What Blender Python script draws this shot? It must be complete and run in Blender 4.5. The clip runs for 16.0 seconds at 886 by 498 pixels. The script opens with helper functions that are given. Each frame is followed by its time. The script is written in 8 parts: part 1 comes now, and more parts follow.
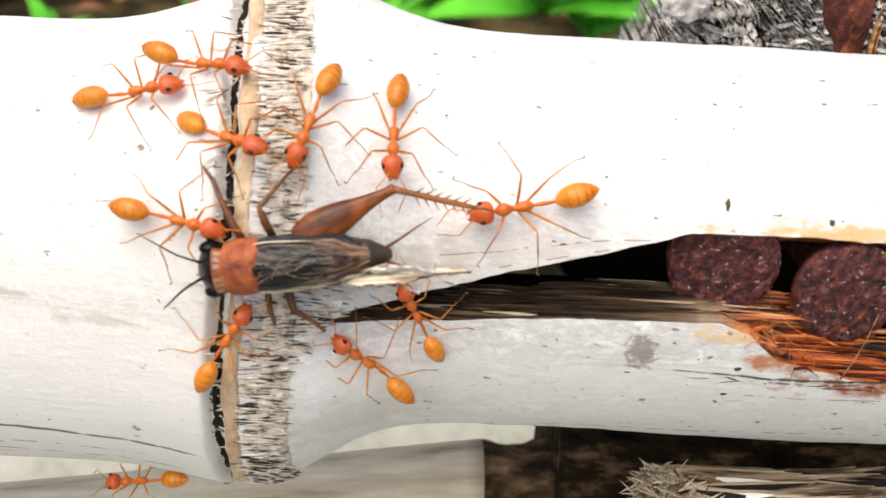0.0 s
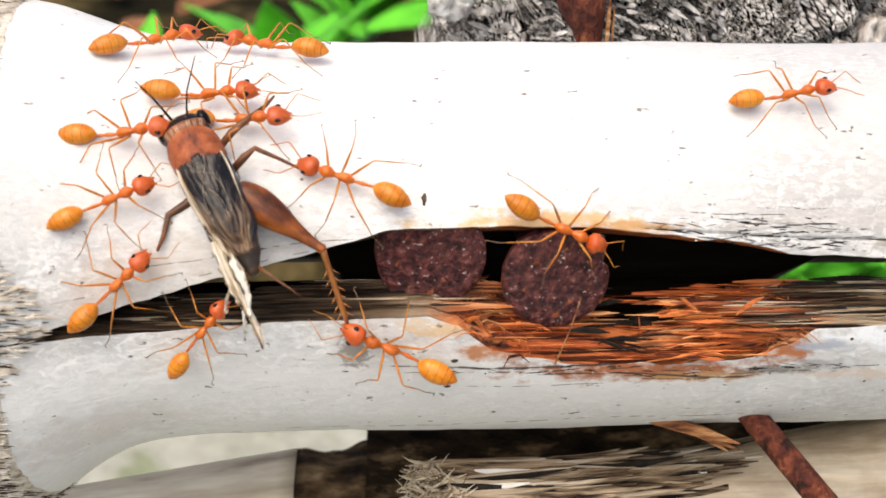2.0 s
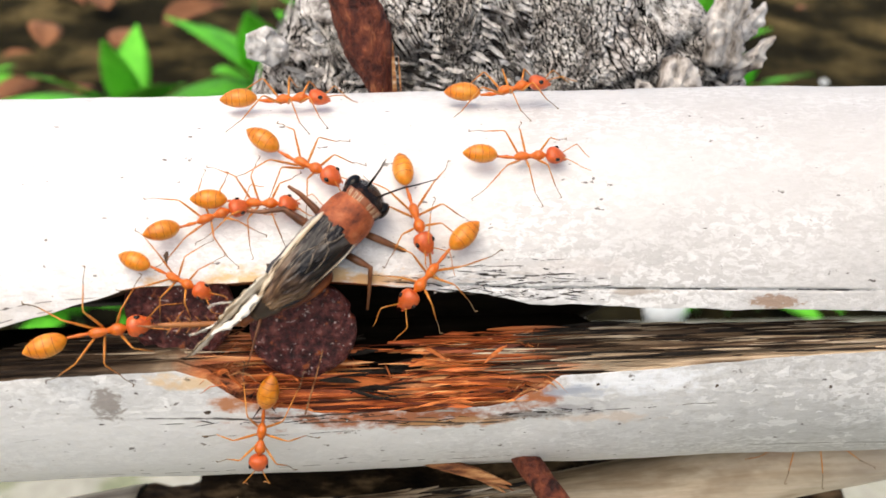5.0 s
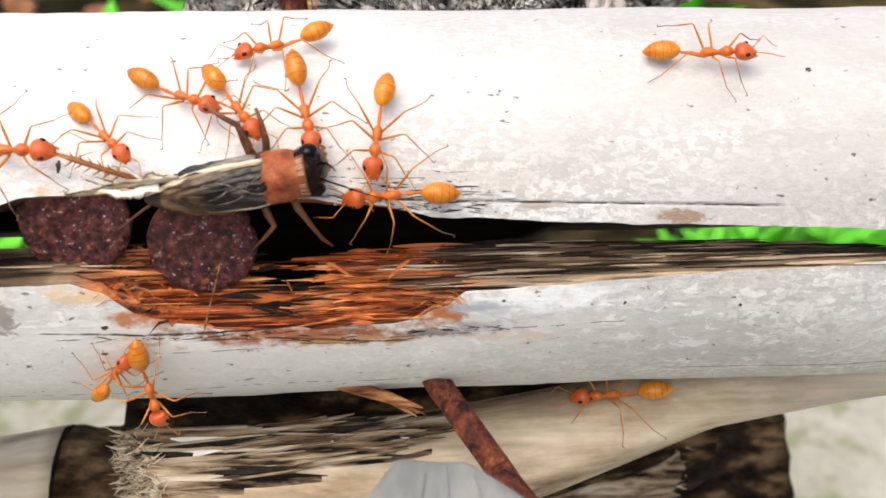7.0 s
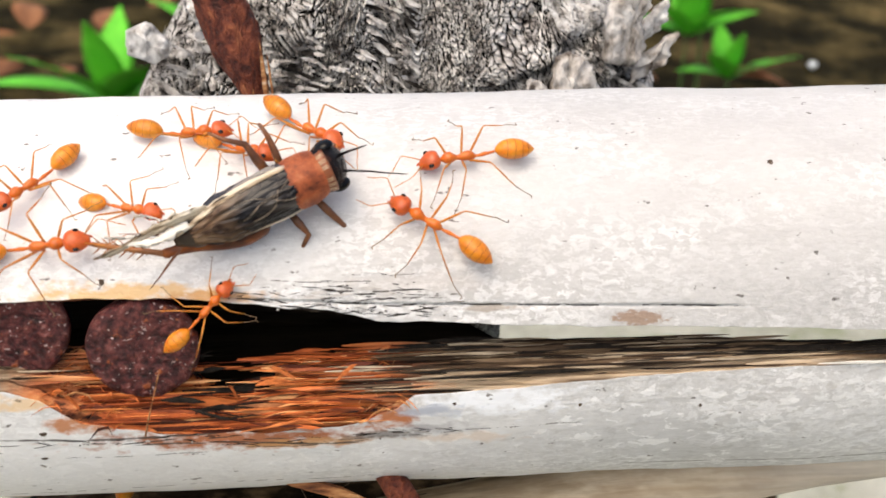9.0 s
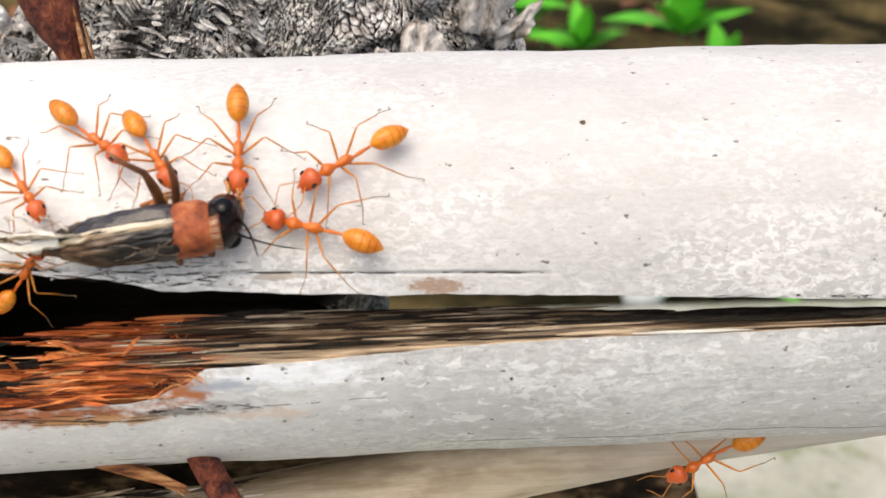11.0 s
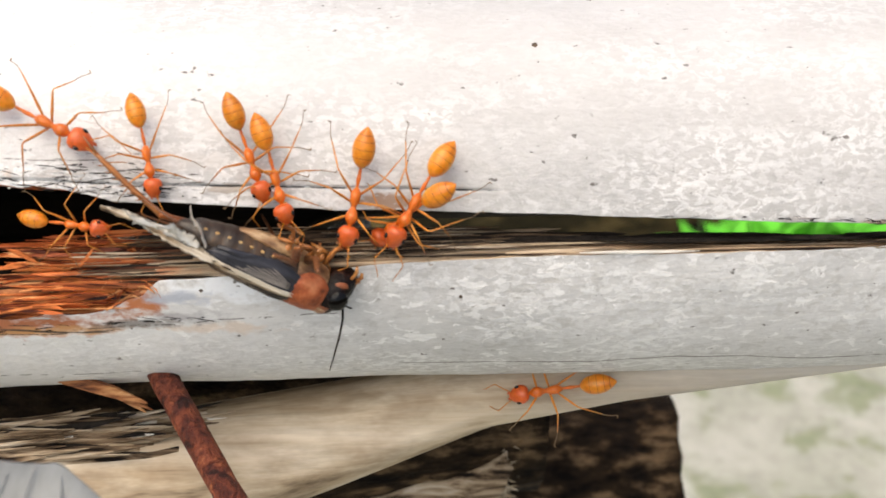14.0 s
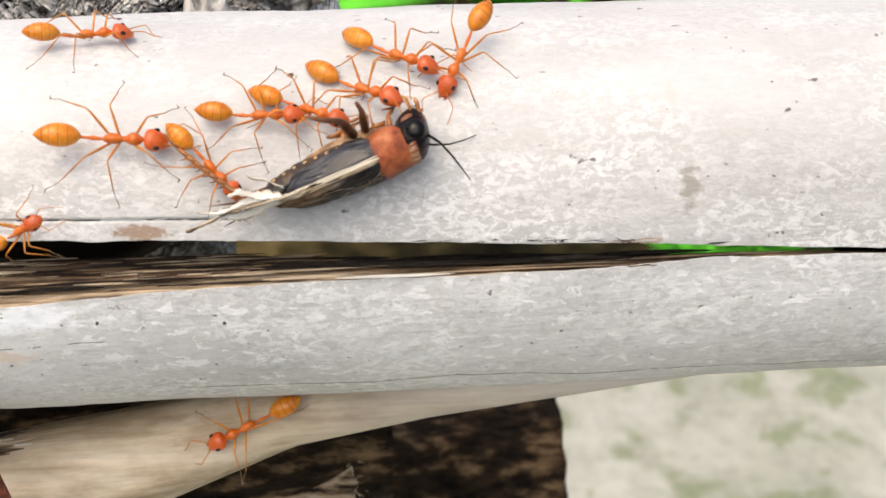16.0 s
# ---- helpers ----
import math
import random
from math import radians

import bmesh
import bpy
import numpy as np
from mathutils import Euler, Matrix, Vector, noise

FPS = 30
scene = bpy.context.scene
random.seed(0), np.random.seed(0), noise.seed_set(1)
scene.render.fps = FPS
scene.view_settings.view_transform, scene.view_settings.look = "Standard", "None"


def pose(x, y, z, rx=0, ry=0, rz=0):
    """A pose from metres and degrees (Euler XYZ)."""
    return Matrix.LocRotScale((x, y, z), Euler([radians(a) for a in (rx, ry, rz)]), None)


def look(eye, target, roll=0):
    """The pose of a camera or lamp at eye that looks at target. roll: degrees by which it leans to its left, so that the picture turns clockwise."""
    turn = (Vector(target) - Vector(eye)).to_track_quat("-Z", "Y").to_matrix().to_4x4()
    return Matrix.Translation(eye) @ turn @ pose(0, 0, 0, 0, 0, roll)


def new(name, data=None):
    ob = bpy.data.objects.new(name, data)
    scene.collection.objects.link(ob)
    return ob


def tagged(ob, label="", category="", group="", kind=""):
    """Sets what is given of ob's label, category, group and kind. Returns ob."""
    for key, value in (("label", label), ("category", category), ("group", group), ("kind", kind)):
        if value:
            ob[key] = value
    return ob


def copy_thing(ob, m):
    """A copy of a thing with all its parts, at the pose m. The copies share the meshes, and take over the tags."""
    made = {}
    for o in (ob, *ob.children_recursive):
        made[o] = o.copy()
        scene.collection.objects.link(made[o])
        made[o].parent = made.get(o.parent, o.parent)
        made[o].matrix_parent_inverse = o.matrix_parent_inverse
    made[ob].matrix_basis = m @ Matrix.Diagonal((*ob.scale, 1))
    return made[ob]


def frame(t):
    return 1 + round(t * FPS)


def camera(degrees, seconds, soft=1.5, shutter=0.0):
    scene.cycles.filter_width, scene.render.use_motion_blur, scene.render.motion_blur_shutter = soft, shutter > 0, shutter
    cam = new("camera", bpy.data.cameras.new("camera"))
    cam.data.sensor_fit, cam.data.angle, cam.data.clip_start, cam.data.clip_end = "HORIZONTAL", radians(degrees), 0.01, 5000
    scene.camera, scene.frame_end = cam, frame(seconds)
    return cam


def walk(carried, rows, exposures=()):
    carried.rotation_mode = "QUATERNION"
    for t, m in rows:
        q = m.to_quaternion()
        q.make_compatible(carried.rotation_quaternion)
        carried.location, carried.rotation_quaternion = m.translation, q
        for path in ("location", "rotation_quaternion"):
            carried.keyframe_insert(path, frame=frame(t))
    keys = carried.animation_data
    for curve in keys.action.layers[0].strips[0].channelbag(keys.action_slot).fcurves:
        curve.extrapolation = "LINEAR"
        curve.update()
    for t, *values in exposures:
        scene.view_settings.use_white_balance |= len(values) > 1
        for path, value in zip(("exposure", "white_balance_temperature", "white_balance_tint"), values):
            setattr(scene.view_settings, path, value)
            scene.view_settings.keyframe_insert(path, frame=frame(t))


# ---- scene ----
# ---- camera ----
cam = camera(44.6, 16.0, soft=1.6)
cam.data.dof.use_dof, cam.data.dof.focus_distance, cam.data.dof.aperture_fstop = True, 0.100, 52.0
METRES, EYE, TILT, LEAN, TURN = 0.142, 0.75, -30.0, -4.6, 0.0
ROWS = [
    (0.0, 0.0, 0.0, 0.0, 0.0, 0.0, -0.0),
    (0.5, -0.0059, -0.0023, -0.0109, -0.36, -0.16, 0.5),
    (1.0, 0.0261, 0.0119, -0.0137, -0.54, -0.43, 1.61),
    (1.5, 0.0971, 0.004, -0.0027, -1.55, 0.22, 2.98),
    (2.0, 0.1517, -0.0058, -0.0097, -1.69, 0.51, 3.8),
    (2.5, 0.1976, -0.0103, 0.0073, -1.87, 1.31, 4.53),
    (3.0, 0.2085, 0.0078, 0.0173, -1.83, 0.75, 4.43),
    (3.5, 0.2341, -0.0094, 0.0361, -1.85, 1.01, 4.62),
    (4.0, 0.287, -0.0134, 0.0318, -2.01, 0.89, 4.9),
    (4.5, 0.2961, -0.0227, 0.0086, -2.04, 0.39, 4.19),
    (5.0, 0.3044, -0.0274, 0.0084, -1.68, 0.73, 4.7),
    (7.5, 0.352, -0.0161, -0.0413, -2.73, -0.43, 4.52),
    (8.0, 0.3443, 0.0097, -0.0025, -2.1, -0.35, 4.87),
    (8.5, 0.3499, 0.0228, 0.0235, -2.01, -0.06, 4.96),
    (9.0, 0.3916, 0.0009, 0.0204, -2.03, -0.27, 4.72),
    (9.5, 0.4297, -0.0115, 0.0201, -2.3, -0.17, 5.19),
    (12.0, 0.5306, 0.0486, -0.0258, -0.95, -0.01, 4.39),
    (12.5, 0.5068, 0.0408, -0.0258, -0.73, -0.1, 3.7),
    (13.0, 0.5233, 0.0345, -0.034, -1.16, -0.59, 4.03),
    (13.5, 0.5471, 0.0231, -0.0589, -0.64, -0.4, 4.34),
    (14.0, 0.5487, 0.0169, -0.056, -0.46, -0.45, 4.36),
    (14.5, 0.5734, 0.0041, -0.057, -0.54, -0.2, 4.42),
    (15.0, 0.6157, 0.0115, -0.0574, -0.67, -0.76, 4.75),
    (15.5, 0.6506, 0.0133, -0.0516, -0.67, -0.85, 5.12),
    (16.0, 0.6865, 0.0018, -0.0536, -0.85, -0.41, 5.6),
]
SKY = 0.70, 7300, 9
walk(cam, [(t, pose(0, 0, EYE, TILT, LEAN, TURN) @ pose(METRES * x, METRES * y, METRES * z, 90 + pitch, roll, yaw)) for t, x, y, z, yaw, pitch, roll in ROWS], [(0.0, *SKY), (16.0, *SKY)])

# ---- light: a bright hazy sky and a soft, high sun ----
world = bpy.data.worlds.new("sky")
scene.world = world
world.use_nodes = True
sky = world.node_tree.nodes.new("ShaderNodeTexSky")
sky.sky_type, sky.sun_disc = "NISHITA", False
SUN_ELEVATION = 69.0
sky.sun_elevation, sky.sun_rotation = radians(SUN_ELEVATION), radians(-130)
sky.air_density, sky.dust_density, sky.ozone_density = 0.8, 4.0, 0.6
world.node_tree.links.new(sky.outputs[0], world.node_tree.nodes["Background"].inputs[0])
world.node_tree.nodes["Background"].inputs[1].default_value = 0.155
sun = new("sun", bpy.data.lights.new("sun", "SUN"))
sun.data.energy, sun.data.angle, sun.data.color = 1.15, radians(64), (1.0, 0.96, 0.90)
sun.matrix_basis = look((-0.26, -0.72, 1.0), (0, 0, 0))


# ---- materials ----
def nodes_of(name):
    m = bpy.data.materials.new(name)
    m.use_nodes = True
    nt = m.node_tree
    return m, nt, nt.nodes["Principled BSDF"]


def node(nt, kind, **values):
    n = nt.nodes.new(kind)
    for key, value in values.items():
        n.inputs[key.replace("_", " ")].default_value = value
    return n


def ramp(nt, source, stops):
    r = nt.nodes.new("ShaderNodeValToRGB")
    nt.links.new(source, r.inputs[0])
    e = r.color_ramp.elements
    while len(e) < len(stops):
        e.new(0.5)
    for k, (at, c) in zip(e, stops):
        k.position, k.color = at, (*c, 1)
    return r.outputs[0]


def grain(nt, scale, stretch=(1, 1, 1), detail=6.0, rough=0.6, shift=0.0, warp=0.0, space="Object"):
    co = nt.nodes.new("ShaderNodeTexCoord")
    mp = node(nt, "ShaderNodeMapping", Scale=stretch, Location=(shift, shift * 0.7, -shift))
    nt.links.new(co.outputs[space], mp.inputs[0])
    n = node(nt, "ShaderNodeTexNoise", Scale=scale, Detail=detail, Roughness=rough, Distortion=warp)
    nt.links.new(mp.outputs[0], n.inputs["Vector"])
    return n.outputs[0]


def mixed(nt, kind, amount, a, b):
    m = nt.nodes.new("ShaderNodeMix")
    m.data_type, m.blend_type = "RGBA", kind
    for slot, value in ((m.inputs[0], amount), (m.inputs[6], a), (m.inputs[7], b)):
        if isinstance(value, (int, float)):
            slot.default_value = value
        elif isinstance(value, tuple):
            slot.default_value = (*value, 1)
        else:
            nt.links.new(value, slot)
    return m.outputs[2]


def relief(nt, p, sources, distance, strength=1.0):
    """Bumps one on another."""
    last = None
    for src, d in zip(sources, distance):
        b = node(nt, "ShaderNodeBump", Strength=strength, Distance=d)
        nt.links.new(src, b.inputs["Height"])
        if last is not None:
            nt.links.new(last, b.inputs["Normal"])
        last = b.outputs[0]
    nt.links.new(last, p.inputs["Normal"])


def shiny(p, rough, spec=0.5, metal=0.0, coat=0.0):
    p.inputs["Roughness"].default_value, p.inputs["Specular IOR Level"].default_value = rough, spec
    p.inputs["Metallic"].default_value, p.inputs["Coat Weight"].default_value = metal, coat


def math_node(nt, kind, *values):
    n = nt.nodes.new("ShaderNodeMath")
    n.operation = kind
    for slot, v in zip(n.inputs, values):
        if isinstance(v, (int, float)):
            slot.default_value = v
        else:
            nt.links.new(v, slot)
    return n.outputs[0]


def round_space(nt):
    """Metres along the pole, and the angle up from its front in radians."""
    co = nt.nodes.new("ShaderNodeTexCoord")
    s = nt.nodes.new("ShaderNodeSeparateXYZ")
    nt.links.new(co.outputs["Object"], s.inputs[0])
    return s.outputs[0], math_node(nt, "ARCTAN2", s.outputs[2], math_node(nt, "MULTIPLY", s.outputs[1], -1.0))


def blot(nt, col, space, at, size, colour, wobble, strength=1.0, soft=0.5):
    """A stain of uneven outline round a place (mm, degrees), of that size in mm."""
    x, th = space
    u = math_node(nt, "DIVIDE", math_node(nt, "SUBTRACT", x, at[0] * 0.001), size[0] * 0.0005)
    v = math_node(nt, "DIVIDE", math_node(nt, "SUBTRACT", th, radians(at[1])), size[1] * 0.0005 / 0.0186)
    d = math_node(nt, "SQRT", math_node(nt, "ADD", math_node(nt, "MULTIPLY", u, u), math_node(nt, "MULTIPLY", v, v)))
    d = math_node(nt, "ADD", d, math_node(nt, "MULTIPLY", math_node(nt, "SUBTRACT", wobble, 0.5), 2.6))
    f = ramp(nt, d, [(max(0.05, 0.88 - 0.55 * soft), (strength,) * 3), (1.0, (0, 0, 0))])
    return mixed(nt, "MIX", f, col, colour)


def hairline(nt, col, space, x0, x1, th0, th1, width, wobble, chips, colour=(0.05, 0.04, 0.035), sway=1.2):
    """A thin dark check along the pole, from one end to the other."""
    x, th = space
    f = math_node(nt, "DIVIDE", math_node(nt, "SUBTRACT", x, x0 * 0.001), (x1 - x0) * 0.001)
    line = math_node(nt, "MULTIPLY_ADD", f, radians(th1 - th0), radians(th0))
    line = math_node(nt, "ADD", line, math_node(nt, "MULTIPLY", math_node(nt, "SUBTRACT", wobble, 0.5), radians(sway * 6)))
    away = math_node(nt, "ABSOLUTE", math_node(nt, "SUBTRACT", th, line))
    ends = math_node(nt, "ABSOLUTE", math_node(nt, "SUBTRACT", f, 0.5))
    sway2 = math_node(nt, "MULTIPLY", math_node(nt, "MAXIMUM", math_node(nt, "SUBTRACT", chips, 0.47), 0.0), 9.0 if width < 0.2 else 2.0)
    d = math_node(nt, "ADD", math_node(nt, "ADD", sway2, math_node(nt, "DIVIDE", away, width * 0.001 / 0.0186)), math_node(nt, "MULTIPLY", math_node(nt, "MAXIMUM", math_node(nt, "SUBTRACT", ends, 0.40), 0.0), 9.0))
    return mixed(nt, "MIX", ramp(nt, d, [(0.30, (0.9, 0.9, 0.9)), (0.62, (0, 0, 0))]), col, colour)


def bamboo_skin():
    """Bleached grey-white culm skin: flaking pale patches on grey, fine streaks along it, stains and checks."""
    m, nt, p = nodes_of("weathered_bamboo_skin")
    space = round_space(nt)
    wide = grain(nt, 75, (0.5, 1, 1), 3, 0.5)
    patchy = grain(nt, 160, (0.5, 1, 1), 4, 0.55, 21.0)
    flake = grain(nt, 1700, (0.62, 1, 1), 5, 0.64, 3.0, 0.5)
    fine = grain(nt, 3200, (0.35, 1, 1), 4, 0.6, 7.0)
    streak = grain(nt, 480, (0.04, 1, 1), 4, 0.55, 5.0)
    speck = grain(nt, 1100, (0.6, 1, 1), 3, 0.55, 11.0)
    wob = grain(nt, 900, (0.6, 1, 1), 4, 0.62, 15.0)
    slow = grain(nt, 130, (0.5, 0.2, 0.2), 3, 0.5, 19.0)
    grey = ramp(nt, wide, [(0.34, (0.625, 0.630, 0.630)), (0.64, (0.73, 0.735, 0.735))])
    # Greyer weathering to the right, with the upper half's dimmer light painted in.
    worn_dim = ramp(nt, math_node(nt, "MULTIPLY_ADD", patchy, 0.5, math_node(nt, "MULTIPLY", space[0], 9.0)), [(0.56, (0, 0, 0)), (0.86, (1, 1, 1))])
    worn_dim = mixed(nt, "MULTIPLY", 1.0, worn_dim, ramp(nt, space[1], [(0.02, (0.3, 0.3, 0.3)), (0.2, (1, 1, 1))]))
    grey = mixed(nt, "MULTIPLY", worn_dim, grey, (0.87, 0.865, 0.86))
    gate = ramp(nt, patchy, [(0.40, (0.10, 0.10, 0.10)), (0.62, (0.9, 0.9, 0.9))])
    pale = mixed(nt, "MULTIPLY", 1.0, ramp(nt, flake, [(0.500, (0, 0, 0)), (0.520, (1, 1, 1))]), gate)
    chips = grain(nt, 820, (0.6, 1, 1), 5, 0.60, 33.0, 0.6)
    low = ramp(nt, space[1], [(0.12, (0.9, 0.9, 0.9)), (0.45, (0.25, 0.25, 0.25))])
    bald = mixed(nt, "MULTIPLY", 1.0, ramp(nt, chips, [(0.40, (1, 1, 1)), (0.42, (0, 0, 0))]), low)
    col = mixed(nt, "MIX", pale, grey, (0.85, 0.860, 0.862))
    col = mixed(nt, "MULTIPLY", bald, col, (0.87, 0.865, 0.855))
    scale = mixed(nt, "MULTIPLY", 1.0, ramp(nt, chips, [(0.595, (0, 0, 0)), (0.61, (1, 1, 1))]), low)
    col = mixed(nt, "MIX", scale, col, (0.90, 0.905, 0.905))
    col = mixed(nt, "MULTIPLY", worn_dim, col, (0.79, 0.79, 0.79))
    col = mixed(nt, "MULTIPLY", 0.16, col, ramp(nt, streak, [(0.34, (0.64, 0.62, 0.60)), (0.50, (1, 1, 1))]))
    col = mixed(nt, "MULTIPLY", 0.30, col, ramp(nt, fine, [(0.35, (0.6, 0.6, 0.6)), (0.6, (1, 1, 1))]))
    young = ramp(nt, math_node(nt, "MULTIPLY_ADD", space[0], -60.0, -0.30), [(0.45, (0, 0, 0)), (0.60, (0.75, 0.75, 0.75))])
    col = mixed(nt, "MIX", young, col, (0.81, 0.80, 0.785))
    # An even pale tone paints the washed-out light along the top.
    top_glare = ramp(nt, space[1], [(0.50, (0, 0, 0)), (0.95, (0.55, 0.55, 0.55))])
    cloud = ramp(nt, grain(nt, 110, (0.5, 1, 1), 4, 0.55, 52.0), [(0.38, (0.66, 0.66, 0.66)), (0.58, (0.80, 0.80, 0.80))])
    col = mixed(nt, "MIX", top_glare, col, mixed(nt, "MULTIPLY", worn_dim, (0.80, 0.802, 0.80), cloud))
    # Lower half painted whiter, standing in for light bounced from below.
    zone = ramp(nt, math_node(nt, "ADD", space[1], 1.0), [(0.80, (0.75, 0.75, 0.75)), (1.05, (0, 0, 0))])
    zone = mixed(nt, "MULTIPLY", 1.0, zone, ramp(nt, math_node(nt, "MULTIPLY_ADD", patchy, 0.5, math_node(nt, "MULTIPLY", space[0], 9.0)), [(0.60, (1, 1, 1)), (0.95, (0, 0, 0))]))
    col = mixed(nt, "MIX", zone, col, (0.84, 0.842, 0.838))
    for at, size, colour, strength, soft in (
            ((36, 30.5), (21, 1.9), (0.66, 0.43, 0.20), 0.9, 0.8), ((43, 29.0), (12, 1.2), (0.55, 0.30, 0.12), 0.8, 0.8), ((64, -15.0), (11, 1.6), (0.66, 0.46, 0.30), 0.4, 0.9), ((45, -11.5), (27, 3.6), (0.40, 0.115, 0.032), 0.95, 0.9), ((32.5, -4.5), (7, 2.6), (0.50, 0.18, 0.055), 0.9, 0.9), ((57.5, -6), (5.0, 4.2), (0.44, 0.14, 0.04), 0.95, 0.7), ((50, -14.5), (16, 1.4), (0.60, 0.32, 0.13), 0.75, 1.0), ((28, 3.0), (9, 1.8), (0.70, 0.50, 0.28), 0.8, 0.8),
            ((66, -1.5), (15, 4.0), (0.85, 0.88, 0.92), 1.0, 0.8), ((61, -4.5), (8, 1.6), (0.42, 0.46, 0.54), 0.85, 0.8), ((57, -13.0), (9, 1.4), (0.18, 0.16, 0.15), 0.8, 0.9), ((61, -11.0), (7, 2.0), (0.35, 0.34, 0.36), 0.7, 0.9),
            ((20.5, -3.2), (2.9, 4.2), (0.30, 0.27, 0.25), 0.9, 0.45), ((123.5, 27), (1.9, 4.2), (0.30, 0.28, 0.25), 0.95, 0.6), ((122.5, 52), (1.2, 3.4), (0.52, 0.50, 0.48), 0.7, 1.0),
            ((78, 20.4), (5.2, 1.3), (0.28, 0.18, 0.12), 0.85, 0.45), ((119, 12.9), (7, 0.7), (0.36, 0.27, 0.20), 0.9, 0.7), ((10, 22), (22, 6.0), (0.55, 0.50, 0.46), 0.5, 1.0), ((2, 16), (11, 6.0), (0.52, 0.47, 0.42), 0.6, 1.0),
            ((66, 24.0), (6, 0.8), (0.30, 0.26, 0.22), 0.8, 0.5), ((60, 31), (16, 2.4), (0.52, 0.49, 0.47), 0.45, 1.0), ((-1, -30), (24, 7.0), (0.60, 0.54, 0.49), 0.45, 1.0), ((-24, -2), (10, 1.2), (0.50, 0.47, 0.44), 0.6, 1.0), ((-31, 3), (4, 1.4), (0.52, 0.49, 0.47), 0.7, 1.0)):
        col = blot(nt, col, space, at, size, colour, flake if soft < 0.46 else wob, strength, soft)
    for x0, x1, th0, th1, width in ((22, 45, -9.2, -10.2, 0.30), (34, 56, -12.2, -15.0, 0.24), (30, 50, -10.8, -12.5, 0.16), (44, 56, -16.0, -14.0, 0.14), (50, 76, -13.8, -9.8, 0.10), (29, 46, -16.5, -17.5, 0.10), (-75, -15, 19, 30, 0.09), (-75, -40, -33.5, -33.5, 0.30), (-46, -15, -33.5, -39, 0.32), (-75, -18, -38, -44, 0.12), (-60, -16, -43, -50, 0.14), (-50, -18, -47, -52, 0.10), (-45, -24, 50, 52, 0.07),
                                    (70, 200, -34, -41, 0.22), (10, 60, -43, -34, 0.16), (0, 24, 20, 27, 0.07), (-5, 22, 12, 25, 0.07), (48, 60, 30.8, 30.2, 0.16), (51, 64, 28.9, 28.0, 0.14), (47, 57, 32.4, 33.0, 0.09), (53, 61, 34.6, 34.0, 0.07), (49, 53, 37.5, 36.5, 0.07), (56, 66, 26.6, 26.0, 0.10), (2, 15, -20, -16, 0.05)):
        col = hairline(nt, col, space, x0, x1, th0, th1, width, slow, wob, (0.10, 0.085, 0.075) if width > 0.2 and x0 > 60 else (0.05, 0.04, 0.035))
    for x0, x1, th0, th1 in ((43.5, 57, 28.6, 25.9), (56, 88.5, 25.95, 22.5)):
        col = hairline(nt, col, space, x0, x1, th0, th1, 0.15, slow, wob, (0.012, 0.010, 0.008), 0.12)
    col = mixed(nt, "MULTIPLY", 0.85, col, ramp(nt, speck, [(0.275, (0.14, 0.115, 0.10)), (0.315, (1, 1, 1))]))
    nt.links.new(col, p.inputs["Base Color"])
    shiny(p, 0.55, 0.35)
    relief(nt, p, (flake, fine, streak), (0.00013, 0.00006, 0.00008))
    return m


def split_wood():
    """Raw fibrous bamboo wall: tan fibres, an orange stain round the nails, dark between the fibres."""
    m, nt, p = nodes_of("split_bamboo_fibre")
    co = nt.nodes.new("ShaderNodeTexCoord")
    sx = nt.nodes.new("ShaderNodeSeparateXYZ")
    nt.links.new(co.outputs["Object"], sx.inputs[0])
    fib = grain(nt, 1500, (0.025, 1, 1), 5, 0.65)
    fib2 = grain(nt, 600, (0.06, 1, 1), 4, 0.6, 4.0)
    wob = grain(nt, 230, (1, 1, 1), 4, 0.6, 9.0)
    tan = ramp(nt, fib, [(0.32, (0.035, 0.021, 0.013)), (0.44, (0.25, 0.165, 0.10)), (0.56, (0.47, 0.355, 0.24)), (0.70, (0.64, 0.53, 0.40))])
    # the tan is multiplied darker below about x = 30 mm
    dark_left = ramp(nt, math_node(nt, "MULTIPLY_ADD", wob, 0.012, sx.outputs[0]), [(0.030, (0.20, 0.17, 0.15)), (0.036, (1, 1, 1))])
    tan = mixed(nt, "MULTIPLY", 1.0, tan, dark_left)
    rust = ramp(nt, fib, [(0.37, (0.018, 0.006, 0.004)), (0.43, (0.26, 0.058, 0.020)), (0.53, (0.56, 0.155, 0.045)), (0.64, (0.70, 0.27, 0.085)), (0.78, (0.80, 0.50, 0.26))])
    centre = node(nt, "ShaderNodeMath")
    centre.operation = "SUBTRACT"
    nt.links.new(sx.outputs[0], centre.inputs[0])
    centre.inputs[1].default_value = 0.0445
    away = nt.nodes.new("ShaderNodeMath")
    away.operation = "ABSOLUTE"
    nt.links.new(centre.outputs[0], away.inputs[0])
    edge = node(nt, "ShaderNodeMath")
    edge.operation = "MULTIPLY_ADD"
    nt.links.new(wob, edge.inputs[0])
    edge.inputs[1].default_value = 0.010
    nt.links.new(away.outputs[0], edge.inputs[2])
    mask = ramp(nt, edge.outputs[0], [(0.0185, (1, 1, 1)), (0.0225, (0, 0, 0))])
    col = mixed(nt, "MIX", mask, tan, rust)
    col = mixed(nt, "MULTIPLY", 0.9, col, ramp(nt, fib2, [(0.37, (0.06, 0.045, 0.035)), (0.48, (1, 1, 1))]))
    nt.links.new(col, p.inputs["Base Color"])
    shiny(p, 0.75, 0.25)
    relief(nt, p, (fib2, fib), (0.0005, 0.0003))
    return m


